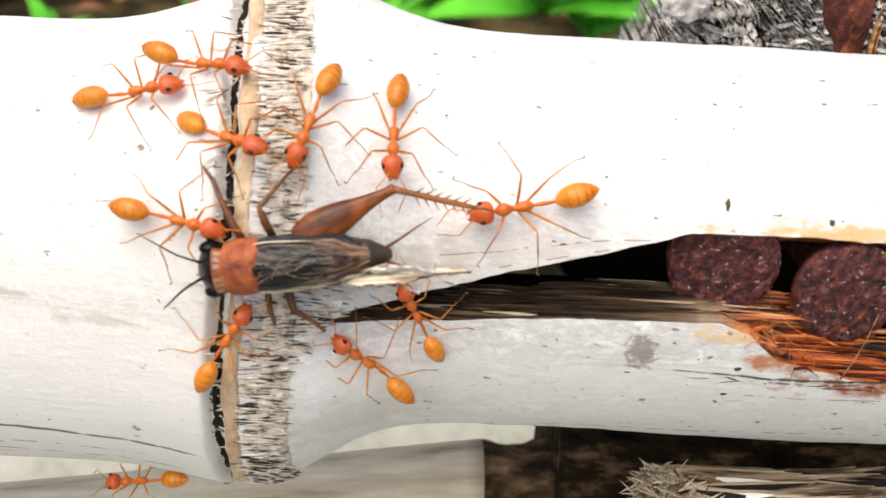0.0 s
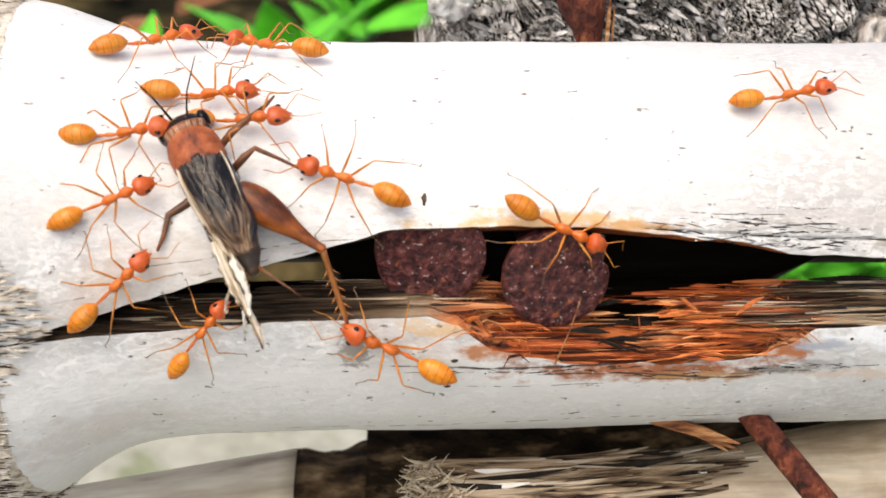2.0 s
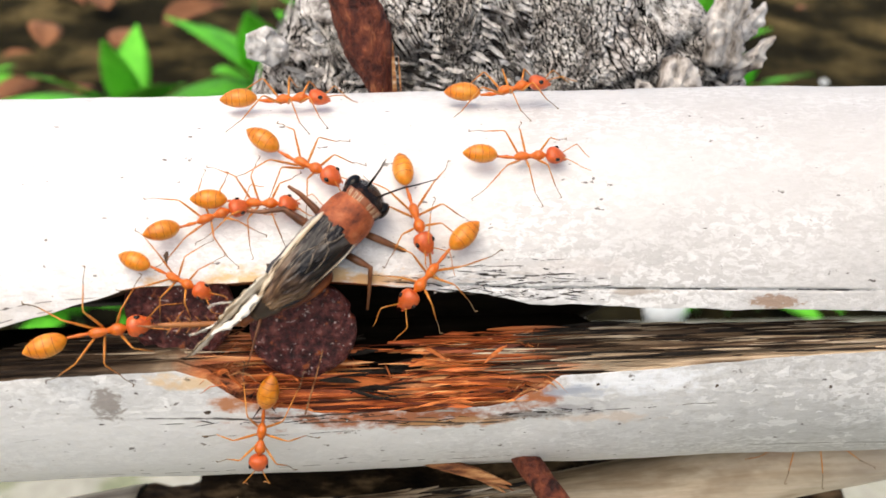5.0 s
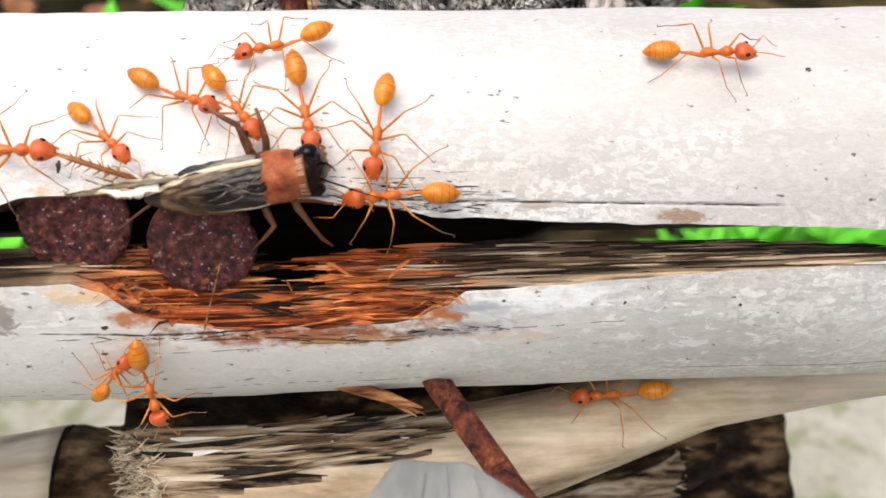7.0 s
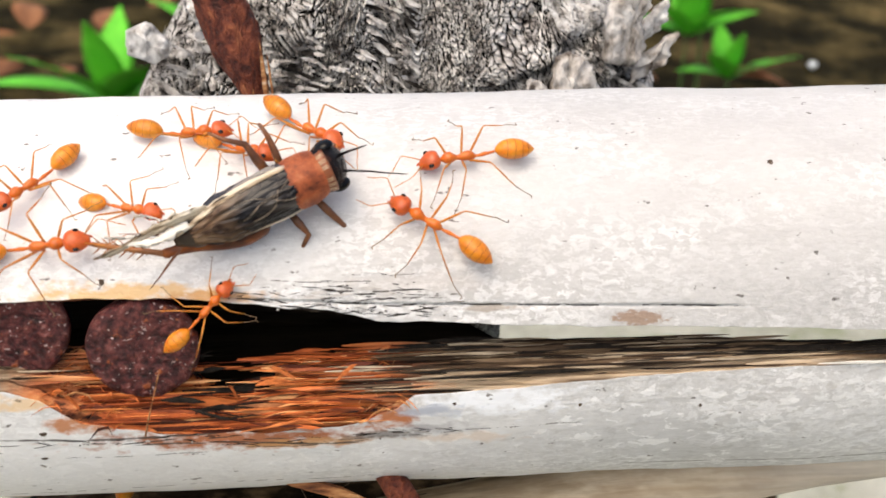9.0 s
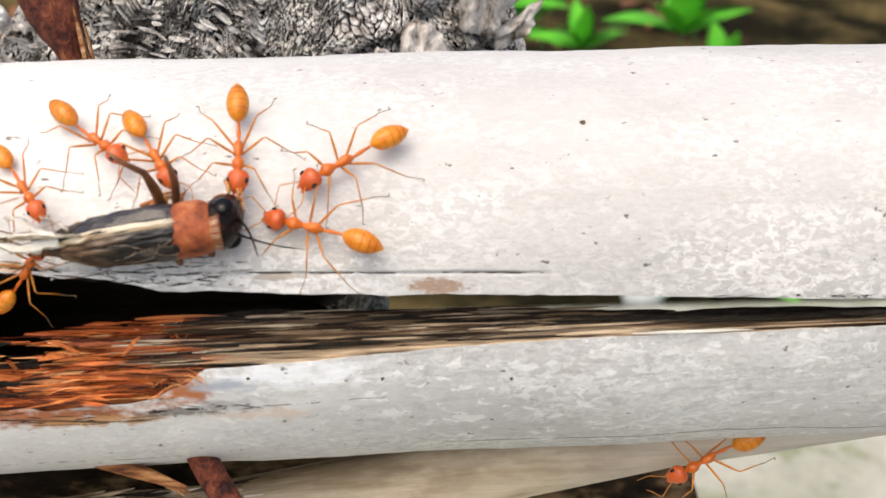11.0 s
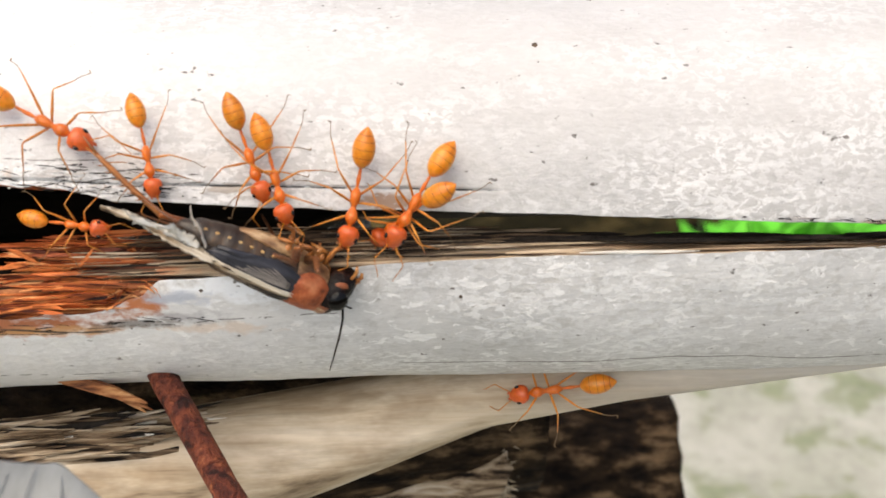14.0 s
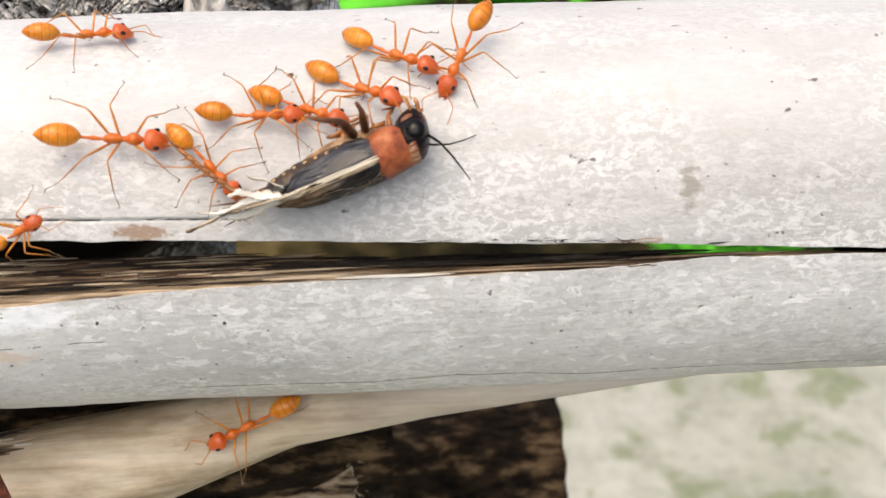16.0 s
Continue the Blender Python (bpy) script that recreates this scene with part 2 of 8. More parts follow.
def plain(name, stops, scale, stretch=(1, 1, 1), rough=0.6, spec=0.4, bump=0.0001, metal=0.0, coat=0.0, fine=4.0, vary=0.0, sss=0.0, warp=0.0):
    """A material of two noises: one colours, both give relief; vary: how much pieces differ."""
    m, nt, p = nodes_of(name)
    a, b = grain(nt, scale, stretch, 5, 0.62, 0.0, warp), grain(nt, scale * fine, stretch, 4, 0.6, 5.0)
    col = ramp(nt, a, stops)
    col = mixed(nt, "MULTIPLY", 0.4, col, ramp(nt, b, [(0.35, (0.55, 0.55, 0.55)), (0.6, (1, 1, 1))]))
    if vary:
        info = nt.nodes.new("ShaderNodeObjectInfo")
        col = mixed(nt, "MULTIPLY", vary, col, ramp(nt, info.outputs["Random"], [(0.0, (0.45, 0.42, 0.40)), (1.0, (1, 1, 1))]))
    nt.links.new(col, p.inputs["Base Color"])
    shiny(p, rough, spec, metal, coat)
    if sss:
        p.inputs["Subsurface Weight"].default_value = sss
        p.inputs["Subsurface Radius"].default_value = (0.0008, 0.0003, 0.0001)
        p.inputs["Subsurface Scale"].default_value = 1.0
    relief(nt, p, (a, b), (bump, bump * 0.4))
    return m


def cracked_wood():
    """Silver-grey weathered wood, checked into small plates with black gaps."""
    m, nt, p = nodes_of("cracked_grey_wood")
    co = nt.nodes.new("ShaderNodeTexCoord")
    bend = grain(nt, 260, (1, 1, 1), 4, 0.6, 2.0)
    add = nt.nodes.new("ShaderNodeVectorMath")
    add.operation = "MULTIPLY_ADD"
    nt.links.new(bend, add.inputs[0])
    add.inputs[1].default_value = (0.004, 0.004, 0.004)
    nt.links.new(co.outputs["Object"], add.inputs[2])
    mp = node(nt, "ShaderNodeMapping", Scale=(0.75, 1.0, 1.5), Rotation=(0, 0.35, 0))
    nt.links.new(add.outputs[0], mp.inputs[0])
    cells = nt.nodes.new("ShaderNodeTexVoronoi")
    cells.feature = "DISTANCE_TO_EDGE"
    cells.inputs["Scale"].default_value = 420
    nt.links.new(mp.outputs[0], cells.inputs["Vector"])
    a, f = grain(nt, 330, (1, 1, 1.4), 5, 0.65, 1.0, 0.8), grain(nt, 2200, (1, 1, 0.5), 4, 0.6, 5.0)
    big = grain(nt, 70, (1, 1, 1), 3, 0.5, 8.0)
    col = ramp(nt, a, [(0.32, (0.10, 0.09, 0.082)), (0.42, (0.46, 0.44, 0.42)), (0.54, (0.70, 0.685, 0.66)), (0.72, (0.82, 0.81, 0.79))])
    gap = ramp(nt, cells.outputs["Distance"], [(0.02, (0.012, 0.010, 0.009)), (0.085, (1, 1, 1))])
    flow = grain(nt, 210, (0.45, 1, 1.5), 3, 0.55, 31.0, 1.6)
    flow2 = grain(nt, 460, (0.40, 1, 1.4), 3, 0.55, 41.0, 1.2)
    seam = math_node(nt, "ABSOLUTE", math_node(nt, "SUBTRACT", flow, 0.5))
    seam2 = math_node(nt, "ABSOLUTE", math_node(nt, "SUBTRACT", flow2, 0.5))
    col = mixed(nt, "MULTIPLY", ramp(nt, big, [(0.35, (0.3, 0.3, 0.3)), (0.55, (0.95, 0.95, 0.95))]), col, gap)
    col = mixed(nt, "MULTIPLY", 0.75, col, ramp(nt, seam, [(0.004, (0.018, 0.015, 0.013)), (0.034, (1, 1, 1))]))
    col = mixed(nt, "MULTIPLY", 0.5, col, ramp(nt, seam2, [(0.004, (0.05, 0.045, 0.04)), (0.045, (1, 1, 1))]))
    col = mixed(nt, "MULTIPLY", 0.5, col, ramp(nt, f, [(0.36, (0.35, 0.33, 0.31)), (0.58, (1, 1, 1))]))
    nt.links.new(col, p.inputs["Base Color"])
    shiny(p, 0.85, 0.2)
    relief(nt, p, (cells.outputs["Distance"], seam, a, f), (0.0010, 0.0020, 0.0005, 0.00015))
    return m


def rusty_iron():
    """Purple-brown pitted iron with orange crumbs of rust; pale grains paint its glints."""
    m, nt, p = nodes_of("pitted_rusty_iron")
    a, b = grain(nt, 1100, (1, 1, 1), 6, 0.68), grain(nt, 2600, (1, 1, 1), 3, 0.55, 6.0)
    c = grain(nt, 800, (1, 1, 1), 4, 0.6, 13.0)
    col = ramp(nt, a, [(0.36, (0.012, 0.003, 0.004)), (0.48, (0.070, 0.016, 0.018)), (0.60, (0.17, 0.046, 0.040)), (0.70, (0.30, 0.13, 0.115))])
    col = mixed(nt, "MIX", ramp(nt, c, [(0.62, (0, 0, 0)), (0.68, (0.9, 0.9, 0.9))]), col, (0.36, 0.095, 0.030))
    # glints of light painted as pale specks
    col = mixed(nt, "MIX", ramp(nt, b, [(0.64, (0, 0, 0)), (0.70, (0.9, 0.9, 0.9))]), col, (0.62, 0.50, 0.48))
    nt.links.new(col, p.inputs["Base Color"])
    shiny(p, 0.32, 0.4)
    relief(nt, p, (a, c), (0.0007, 0.0004))
    return m


SKIN = bamboo_skin()
FIBRE = split_wood()
SLIVER = plain("white_sliver", [(0.3, (0.76, 0.73, 0.66)), (0.7, (0.86, 0.84, 0.80))], 900, (0.1, 1, 1), 0.6, 0.3)
# Near-black wall colour holds the shade of the hollow.
INNER = plain("shaded_inner_wall", [(0.3, (0.006, 0.0045, 0.0035)), (0.7, (0.035, 0.024, 0.016))], 500, (0.1, 1, 1), 0.8, 0.2, 0.0003)
RIDGE = plain("raw_node_ridge", [(0.3, (0.42, 0.28, 0.16)), (0.55, (0.66, 0.50, 0.34)), (0.75, (0.74, 0.62, 0.47))], 500, (1, 0.5, 0.5), 0.7, 0.25, 0.0003)
FRINGE = plain("node_fibre", [(0.32, (0.20, 0.15, 0.11)), (0.42, (0.60, 0.52, 0.43)), (0.6, (0.78, 0.73, 0.65))], 1100, (1, 1, 1), 0.75, 0.2, 0.0001)
# Black for painting the shade in gaps, cracks and hollows.
GAPDARK = plain("gap_shade_black", [(0.3, (0.010, 0.008, 0.007)), (0.7, (0.035, 0.028, 0.022))], 900, (1, 1, 1), 0.9, 0.2, 0.0003)
RUST = rusty_iron()
SPIKE = plain("brown_rusty_spike", [(0.34, (0.030, 0.008, 0.006)), (0.48, (0.13, 0.030, 0.017)), (0.62, (0.25, 0.065, 0.030)), (0.74, (0.50, 0.19, 0.08))], 800, (1, 1, 0.6), 0.55, 0.3, 0.0012, 0, 0, 3.0, 0, 0, 0.6)
BARK = cracked_wood()
TORN = plain("torn_orange_bark", [(0.34, (0.05, 0.015, 0.008)), (0.46, (0.26, 0.095, 0.035)), (0.58, (0.48, 0.24, 0.10)), (0.7, (0.72, 0.58, 0.42))], 900, (0.1, 1, 1), 0.7, 0.25, 0.0003)
BLEACHED = plain("bleached_wood_plate", [(0.32, (0.14, 0.125, 0.11)), (0.42, (0.42, 0.40, 0.38)), (0.54, (0.66, 0.65, 0.63)), (0.70, (0.80, 0.79, 0.78))], 480, (1, 1, 1), 0.85, 0.15, 0.0004)
PALEWOOD = plain("pale_broken_wood", [(0.34, (0.07, 0.05, 0.038)), (0.44, (0.38, 0.34, 0.30)), (0.56, (0.64, 0.60, 0.56)), (0.72, (0.78, 0.76, 0.72))], 480, (1, 1, 0.5), 0.85, 0.15, 0.0008)
# Dark wood tone; in the cracks it also paints their shade.
DEEP = plain("dark_wood_crack_shade", [(0.35, (0.002, 0.0017, 0.0014)), (0.5, (0.010, 0.008, 0.007)), (0.7, (0.05, 0.045, 0.04))], 600, (1, 1, 1), 0.9, 0.15, 0.0004)
CHIP = plain("grey_wood_chip", [(0.34, (0.06, 0.050, 0.044)), (0.42, (0.27, 0.25, 0.235)), (0.52, (0.54, 0.52, 0.495)), (0.68, (0.78, 0.77, 0.75))], 480, (1, 1, 1), 0.85, 0.15, 0.0004)
TANROD = plain("tan_branch_wood", [(0.34, (0.18, 0.125, 0.075)), (0.43, (0.44, 0.34, 0.225)), (0.55, (0.60, 0.50, 0.365)), (0.7, (0.72, 0.63, 0.50))], 260, (0.06, 1, 1), 0.6, 0.3, 0.0003)
wood, shell = TANROD.node_tree, TANROD.node_tree.nodes["Principled BSDF"]
along = wood.nodes.new("ShaderNodeSeparateXYZ")
wood.links.new(wood.nodes.new("ShaderNodeTexCoord").outputs["Object"], along.inputs[0])
stain = ramp(wood, grain(wood, 110, (0.5, 1, 1), 5, 0.65, 2.0), [(0.40, (0.42, 0.33, 0.25)), (0.56, (1, 1, 1))])
wood.links.new(mixed(wood, "MULTIPLY", 0.55, shell.inputs["Base Color"].links[0].from_socket, stain), shell.inputs["Base Color"])
aged = ramp(wood, math_node(wood, "MULTIPLY_ADD", grain(wood, 90, (0.4, 1, 1), 4, 0.6, 6.0), 0.02, along.outputs[0]), [(0.100, (0, 0, 0)), (0.135, (0.9, 0.9, 0.9))])
wood.links.new(mixed(wood, "MIX", aged, shell.inputs["Base Color"].links[0].from_socket, ramp(wood, grain(wood, 260, (0.06, 1, 1), 4, 0.6), [(0.34, (0.48, 0.455, 0.42)), (0.7, (0.70, 0.68, 0.65))])), shell.inputs["Base Color"])
PALEROD = plain("pale_bamboo", [(0.32, (0.24, 0.18, 0.12)), (0.42, (0.54, 0.44, 0.31)), (0.55, (0.70, 0.61, 0.46)), (0.75, (0.80, 0.75, 0.62))], 170, (0.12, 1, 1), 0.5, 0.4, 0.0001)
OLDWOOD = plain("split_grey_log", [(0.38, (0.010, 0.006, 0.004)), (0.45, (0.15, 0.10, 0.06)), (0.55, (0.38, 0.29, 0.195)), (0.70, (0.62, 0.54, 0.43))], 800, (0.05, 1, 1), 0.8, 0.2, 0.0005)
ENDGRAIN = plain("frayed_end_grain", [(0.32, (0.09, 0.066, 0.042)), (0.46, (0.50, 0.41, 0.29)), (0.62, (0.76, 0.68, 0.55))], 900, (1, 1, 1), 0.85, 0.2, 0.0006)
# Brown wood with the deep shade under the pole painted in.
DARKWOOD = plain("dark_shaded_wood", [(0.36, (0.003, 0.002, 0.0015)), (0.52, (0.024, 0.015, 0.008)), (0.68, (0.18, 0.118, 0.065))], 330, (0.4, 1, 1), 0.85, 0.1, 0.0015)
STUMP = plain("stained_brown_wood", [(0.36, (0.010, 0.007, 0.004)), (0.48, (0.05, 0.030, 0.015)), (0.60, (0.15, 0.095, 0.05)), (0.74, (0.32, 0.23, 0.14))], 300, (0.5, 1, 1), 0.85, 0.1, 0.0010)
NODEGAP = plain("node_gap_shade", [(0.3, (0.014, 0.010, 0.008)), (0.7, (0.09, 0.066, 0.046))], 900, (1, 1, 1), 0.8, 0.2, 0.0001)
PLATE = plain("pale_grey_leaf", [(0.3, (0.17, 0.18, 0.178)), (0.7, (0.26, 0.275, 0.27))], 200, (1, 0.2, 1), 0.45, 0.4, 0.00008)

ANT_HEAD = plain("ant_head_shell", [(0.3, (0.56, 0.085, 0.016)), (0.7, (0.70, 0.14, 0.028))], 900, (1, 1, 1), 0.36, 0.45, 0.00002, 0, 0.1, 4.0, 0.25, 0.15)
ANT_BODY = plain("ant_body_shell", [(0.3, (0.62, 0.125, 0.010)), (0.7, (0.74, 0.19, 0.022))], 900, (1, 1, 1), 0.36, 0.45, 0.00002, 0, 0.1, 4.0, 0.25, 0.15)
ANT_GASTER = plain("ant_gaster_shell", [(0.3, (0.64, 0.175, 0.010)), (0.5, (0.76, 0.26, 0.020)), (0.7, (0.82, 0.36, 0.05))], 700, (1, 1, 1), 0.28, 0.4, 0.00002, 0, 0.1, 5.0, 0.35, 0.35)
ANT_BAND = plain("ant_gaster_band", [(0.3, (0.26, 0.060, 0.006)), (0.7, (0.36, 0.09, 0.010))], 500, (1, 1, 1), 0.4, 0.4, 0.00002)
ANT_LEG = plain("ant_leg_shell", [(0.3, (0.52, 0.17, 0.025)), (0.7, (0.70, 0.29, 0.06))], 800, (1, 1, 1), 0.4, 0.3, 0.00002, 0, 0, 4.0, 0.3, 0.15)
ANT_FOOT = plain("ant_foot_shell", [(0.3, (0.13, 0.085, 0.05)), (0.7, (0.26, 0.17, 0.09))], 800, (1, 1, 1), 0.5, 0.3, 0.00002)
EYE_BLACK = plain("black_insect_eye", [(0.3, (0.006, 0.005, 0.006)), (0.7, (0.016, 0.012, 0.012))], 2000, (1, 1, 1), 0.10, 0.4, 0.00001)

C_EYE = plain("glossy_cricket_eye", [(0.3, (0.002, 0.002, 0.002)), (0.7, (0.005, 0.004, 0.004))], 2000, (1, 1, 1), 0.03, 0.22, 0.00001)
C_HEAD = plain("black_cricket_head", [(0.3, (0.003, 0.002, 0.002)), (0.62, (0.010, 0.005, 0.004)), (0.75, (0.07, 0.024, 0.012))], 600, (1, 1, 1), 0.20, 0.16, 0.0003, 0, 0.0)
C_NAPE = plain("brown_cricket_nape", [(0.3, (0.14, 0.040, 0.016)), (0.7, (0.32, 0.10, 0.038))], 700, (1, 1, 1), 0.35, 0.4, 0.00006)
C_PALE = plain("pale_wing_vein", [(0.38, (0.045, 0.028, 0.018)), (0.45, (0.36, 0.26, 0.16)), (0.54, (0.70, 0.60, 0.46)), (0.68, (0.84, 0.78, 0.66))], 1700, (0.045, 1, 1), 0.45, 0.3, 0.00025)
C_CREAM = plain("cream_marking", [(0.3, (0.36, 0.22, 0.12)), (0.7, (0.64, 0.49, 0.34))], 1500, (1, 1, 1), 0.5, 0.3, 0.00006)
C_SADDLE = plain("red_brown_saddle", [(0.30, (0.030, 0.010, 0.007)), (0.38, (0.20, 0.046, 0.018)), (0.52, (0.38, 0.095, 0.033)), (0.72, (0.54, 0.20, 0.09))], 640, (1, 1, 1), 0.50, 0.3, 0.00022, 0, 0.0, 6.0, 0, 0, 0.2)
C_ABDOMEN = plain("dark_abdomen", [(0.3, (0.012, 0.009, 0.008)), (0.55, (0.040, 0.026, 0.017)), (0.75, (0.16, 0.085, 0.035))], 500, (1, 0.6, 0.6), 0.4, 0.45, 0.0001)
C_BELLY = plain("amber_belly_spot", [(0.3, (0.45, 0.24, 0.07)), (0.7, (0.66, 0.45, 0.20))], 800, (1, 1, 1), 0.4, 0.4, 0.00005)
C_FEMUR = plain("chestnut_leg", [(0.36, (0.035, 0.012, 0.008)), (0.48, (0.14, 0.038, 0.013)), (0.58, (0.30, 0.085, 0.020)), (0.72, (0.46, 0.16, 0.035))], 330, (0.5, 1, 1), 0.32, 0.3, 0.00010, 0, 0.0)
C_AMBER = plain("glossy_amber_shell", [(0.3, (0.26, 0.085, 0.022)), (0.5, (0.48, 0.20, 0.06)), (0.7, (0.66, 0.36, 0.13))], 700, (1, 1, 1), 0.25, 0.5, 0.00008)
C_FAN = plain("grey_fan_vein", [(0.3, (0.16, 0.14, 0.13)), (0.7, (0.34, 0.31, 0.28))], 700, (1, 1, 1), 0.4, 0.4, 0.00003)
C_BREAST = plain("mottled_tan_belly", [(0.34, (0.05, 0.022, 0.012)), (0.47, (0.20, 0.10, 0.045)), (0.6, (0.40, 0.25, 0.13)), (0.75, (0.58, 0.44, 0.28))], 800, (0.5, 1, 1), 0.45, 0.4, 0.0002)
C_LEG = plain("brown_leg", [(0.3, (0.06, 0.022, 0.011)), (0.7, (0.25, 0.095, 0.036))], 600, (1, 1, 1), 0.35, 0.4, 0.00008)
C_TIBIA = plain("amber_brown_shin", [(0.3, (0.17, 0.055, 0.018)), (0.7, (0.42, 0.16, 0.045))], 600, (0.5, 1, 1), 0.35, 0.45, 0.00004)
C_WHITE = plain("torn_white_wing", [(0.3, (0.60, 0.52, 0.40)), (0.5, (0.80, 0.76, 0.68)), (0.7, (0.88, 0.86, 0.80))], 700, (0.06, 1, 1), 0.55, 0.3, 0.0002)


def wing_material():
    """Smoky, veined, glossy forewing."""
    m, nt, p = nodes_of("smoky_veined_wing")
    a = grain(nt, 330, (0.35, 1, 1), 4, 0.6, 0.0, 1.2)
    v = grain(nt, 900, (0.12, 1, 1), 3, 0.6, 3.0, 0.8)
    col = ramp(nt, a, [(0.42, (0.005, 0.004, 0.005)), (0.50, (0.018, 0.014, 0.013)), (0.56, (0.060, 0.052, 0.047)), (0.64, (0.115, 0.102, 0.092)), (0.76, (0.24, 0.22, 0.20))])
    co = nt.nodes.new("ShaderNodeTexCoord")
    sx = nt.nodes.new("ShaderNodeSeparateXYZ")
    nt.links.new(co.outputs["Object"], sx.inputs[0])
    tail = ramp(nt, math_node(nt, "ADD", math_node(nt, "MULTIPLY", sx.outputs[0], -90.0), a), [(0.62, (0, 0, 0)), (0.95, (0.9, 0.9, 0.9))])
    col = mixed(nt, "MIX", tail, col, ramp(nt, v, [(0.35, (0.05, 0.022, 0.012)), (0.5, (0.20, 0.115, 0.06)), (0.65, (0.34, 0.23, 0.14))]))
    col = mixed(nt, "MIX", ramp(nt, v, [(0.62, (0, 0, 0)), (0.68, (0.30, 0.30, 0.30))]), col, (0.24, 0.19, 0.15))
    nt.links.new(col, p.inputs["Base Color"])
    shiny(p, 0.26, 0.32, 0, 0.05)
    relief(nt, p, (a, v), (0.00040, 0.00008))
    return m


C_WING = wing_material()
C_FLANK = plain("blue_black_wing_flank", [(0.3, (0.012, 0.013, 0.018)), (0.6, (0.035, 0.036, 0.046)), (0.8, (0.12, 0.115, 0.12))], 900, (0.12, 1, 1), 0.28, 0.35, 0.0002, 0, 0.0)
C_VEIN = plain("brown_wing_vein", [(0.35, (0.04, 0.028, 0.02)), (0.5, (0.15, 0.11, 0.075)), (0.7, (0.36, 0.28, 0.20))], 900, (1, 1, 1), 0.35, 0.5, 0.00004)


# ---- building helpers ----
def from_lists(name, verts, faces, material, smooth=True, second=None):
    me = bpy.data.meshes.new(name)
    me.from_pydata(verts, [], faces)
    for mt in (material if isinstance(material, (list, tuple)) else [material]):
        me.materials.append(mt)
    if second is not None:
        me.polygons.foreach_set("material_index", second)
    me.polygons.foreach_set("use_smooth", [smooth] * len(me.polygons))
    me.update()
    return me


def part(name, mesh, parent, label="", m=None):
    ob = new(name, mesh)
    ob.parent = parent
    if m is not None:
        ob.matrix_basis = m
    return tagged(ob, label)


def thing(name, label, category, m=None, group="", kind=""):
    ob = new(name)
    ob.empty_display_size = 0.005
    if m is not None:
        ob.matrix_basis = m
    return tagged(ob, label, category, group, kind)


def loft(rings, close=True):
    """Verts and faces through rings of points, ends capped."""
    k = len(rings[0])
    verts = [tuple(v) for r in rings for v in r]
    faces = []
    for i in range(len(rings) - 1):
        for j in range(k):
            a, b = i * k + j, i * k + (j + 1) % k
            faces.append((a, b, b + k, a + k))
    if close:
        faces.append(tuple(range(k))[::-1])
        n = (len(rings) - 1) * k
        faces.append(tuple(n + j for j in range(k)))
    return verts, faces


def tube(points, radii, sides=8):
    """A bent tube along points."""
    rings = []
    pts = [Vector(p) for p in points]
    for i, p in enumerate(pts):
        d = (pts[min(i + 1, len(pts) - 1)] - pts[max(i - 1, 0)]).normalized()
        side = d.cross(Vector((0.13, 0.21, 1))).normalized()
        up = side.cross(d)
        rings.append([p + (side * math.cos(a) + up * math.sin(a)) * radii[i] for a in (2 * math.pi * j / sides for j in range(sides))])
    return loft(rings)


def body_of(profile, sides=20, squash=1.0, pinch=0.0):
    """A body of round sections along x: profile of (x, half width, half height, centre z)."""
    rings = []
    for x, w, h, z in profile:
        rings.append([(x, w * math.cos(a) * (1 - pinch * max(0, -math.sin(a))), z + h * math.sin(a)) for a in (2 * math.pi * j / sides for j in range(sides))])
    return loft(rings)


def smooth_profile(keys, count):
    """Rounded steps between profile keys."""
    xs = np.linspace(0, len(keys) - 1, count)
    out = []
    for s in xs:
        i = min(int(s), len(keys) - 2)
        f = s - i
        p0, p1, p2, p3 = keys[max(i - 1, 0)], keys[i], keys[i + 1], keys[min(i + 2, len(keys) - 1)]
        out.append(tuple(0.5 * (2 * b + (c - a) * f + (2 * a - 5 * b + 4 * c - d) * f * f + (3 * b - a - 3 * c + d) * f ** 3) for a, b, c, d in zip(p0, p1, p2, p3)))
    return out


def scaled(vf, s):
    return [tuple(c * s for c in v) for v in vf[0]], vf[1]


def joined(pieces):
    """Several (verts, faces) as one."""
    verts, faces = [], []
    for v, f in pieces:
        n = len(verts)
        verts += v
        faces += [tuple(i + n for i in q) for q in f]
    return verts, faces


def strip(centre, along, across, out, length, width, thick, bend=0.0):
    """A thin splinter, tapered at both ends."""
    c, a, b, o = Vector(centre), Vector(along).normalized(), Vector(across).normalized(), Vector(out).normalized()
    rings = []
    for s, w in ((-0.5, 0.25), (-0.2, 1.0), (0.22, 0.9), (0.5, 0.15)):
        p = c + a * length * s + o * bend * (s * s * 4)
        rings.append([p + b * width * w * u + o * thick * w * v for u, v in ((-0.5, -0.5), (0.5, -0.5), (0.5, 0.5), (-0.5, 0.5))])
    return loft(rings)


MM = 0.001
# The pole's own space: x along it, y away from the viewer's side, z up.
axis_x = Vector((1, 0.0016, 0.0142)).normalized()
axis_z = (Vector((0, 0, 1)) - axis_x * axis_x.z).normalized()
axis_y = axis_z.cross(axis_x)
POLE = Matrix((axis_x, axis_y, axis_z)).transposed().to_4x4()
POLE.translation = Vector((0.06, 0.0918, 0.7012)) - axis_x * 0.06
RADIUS = 0.0186


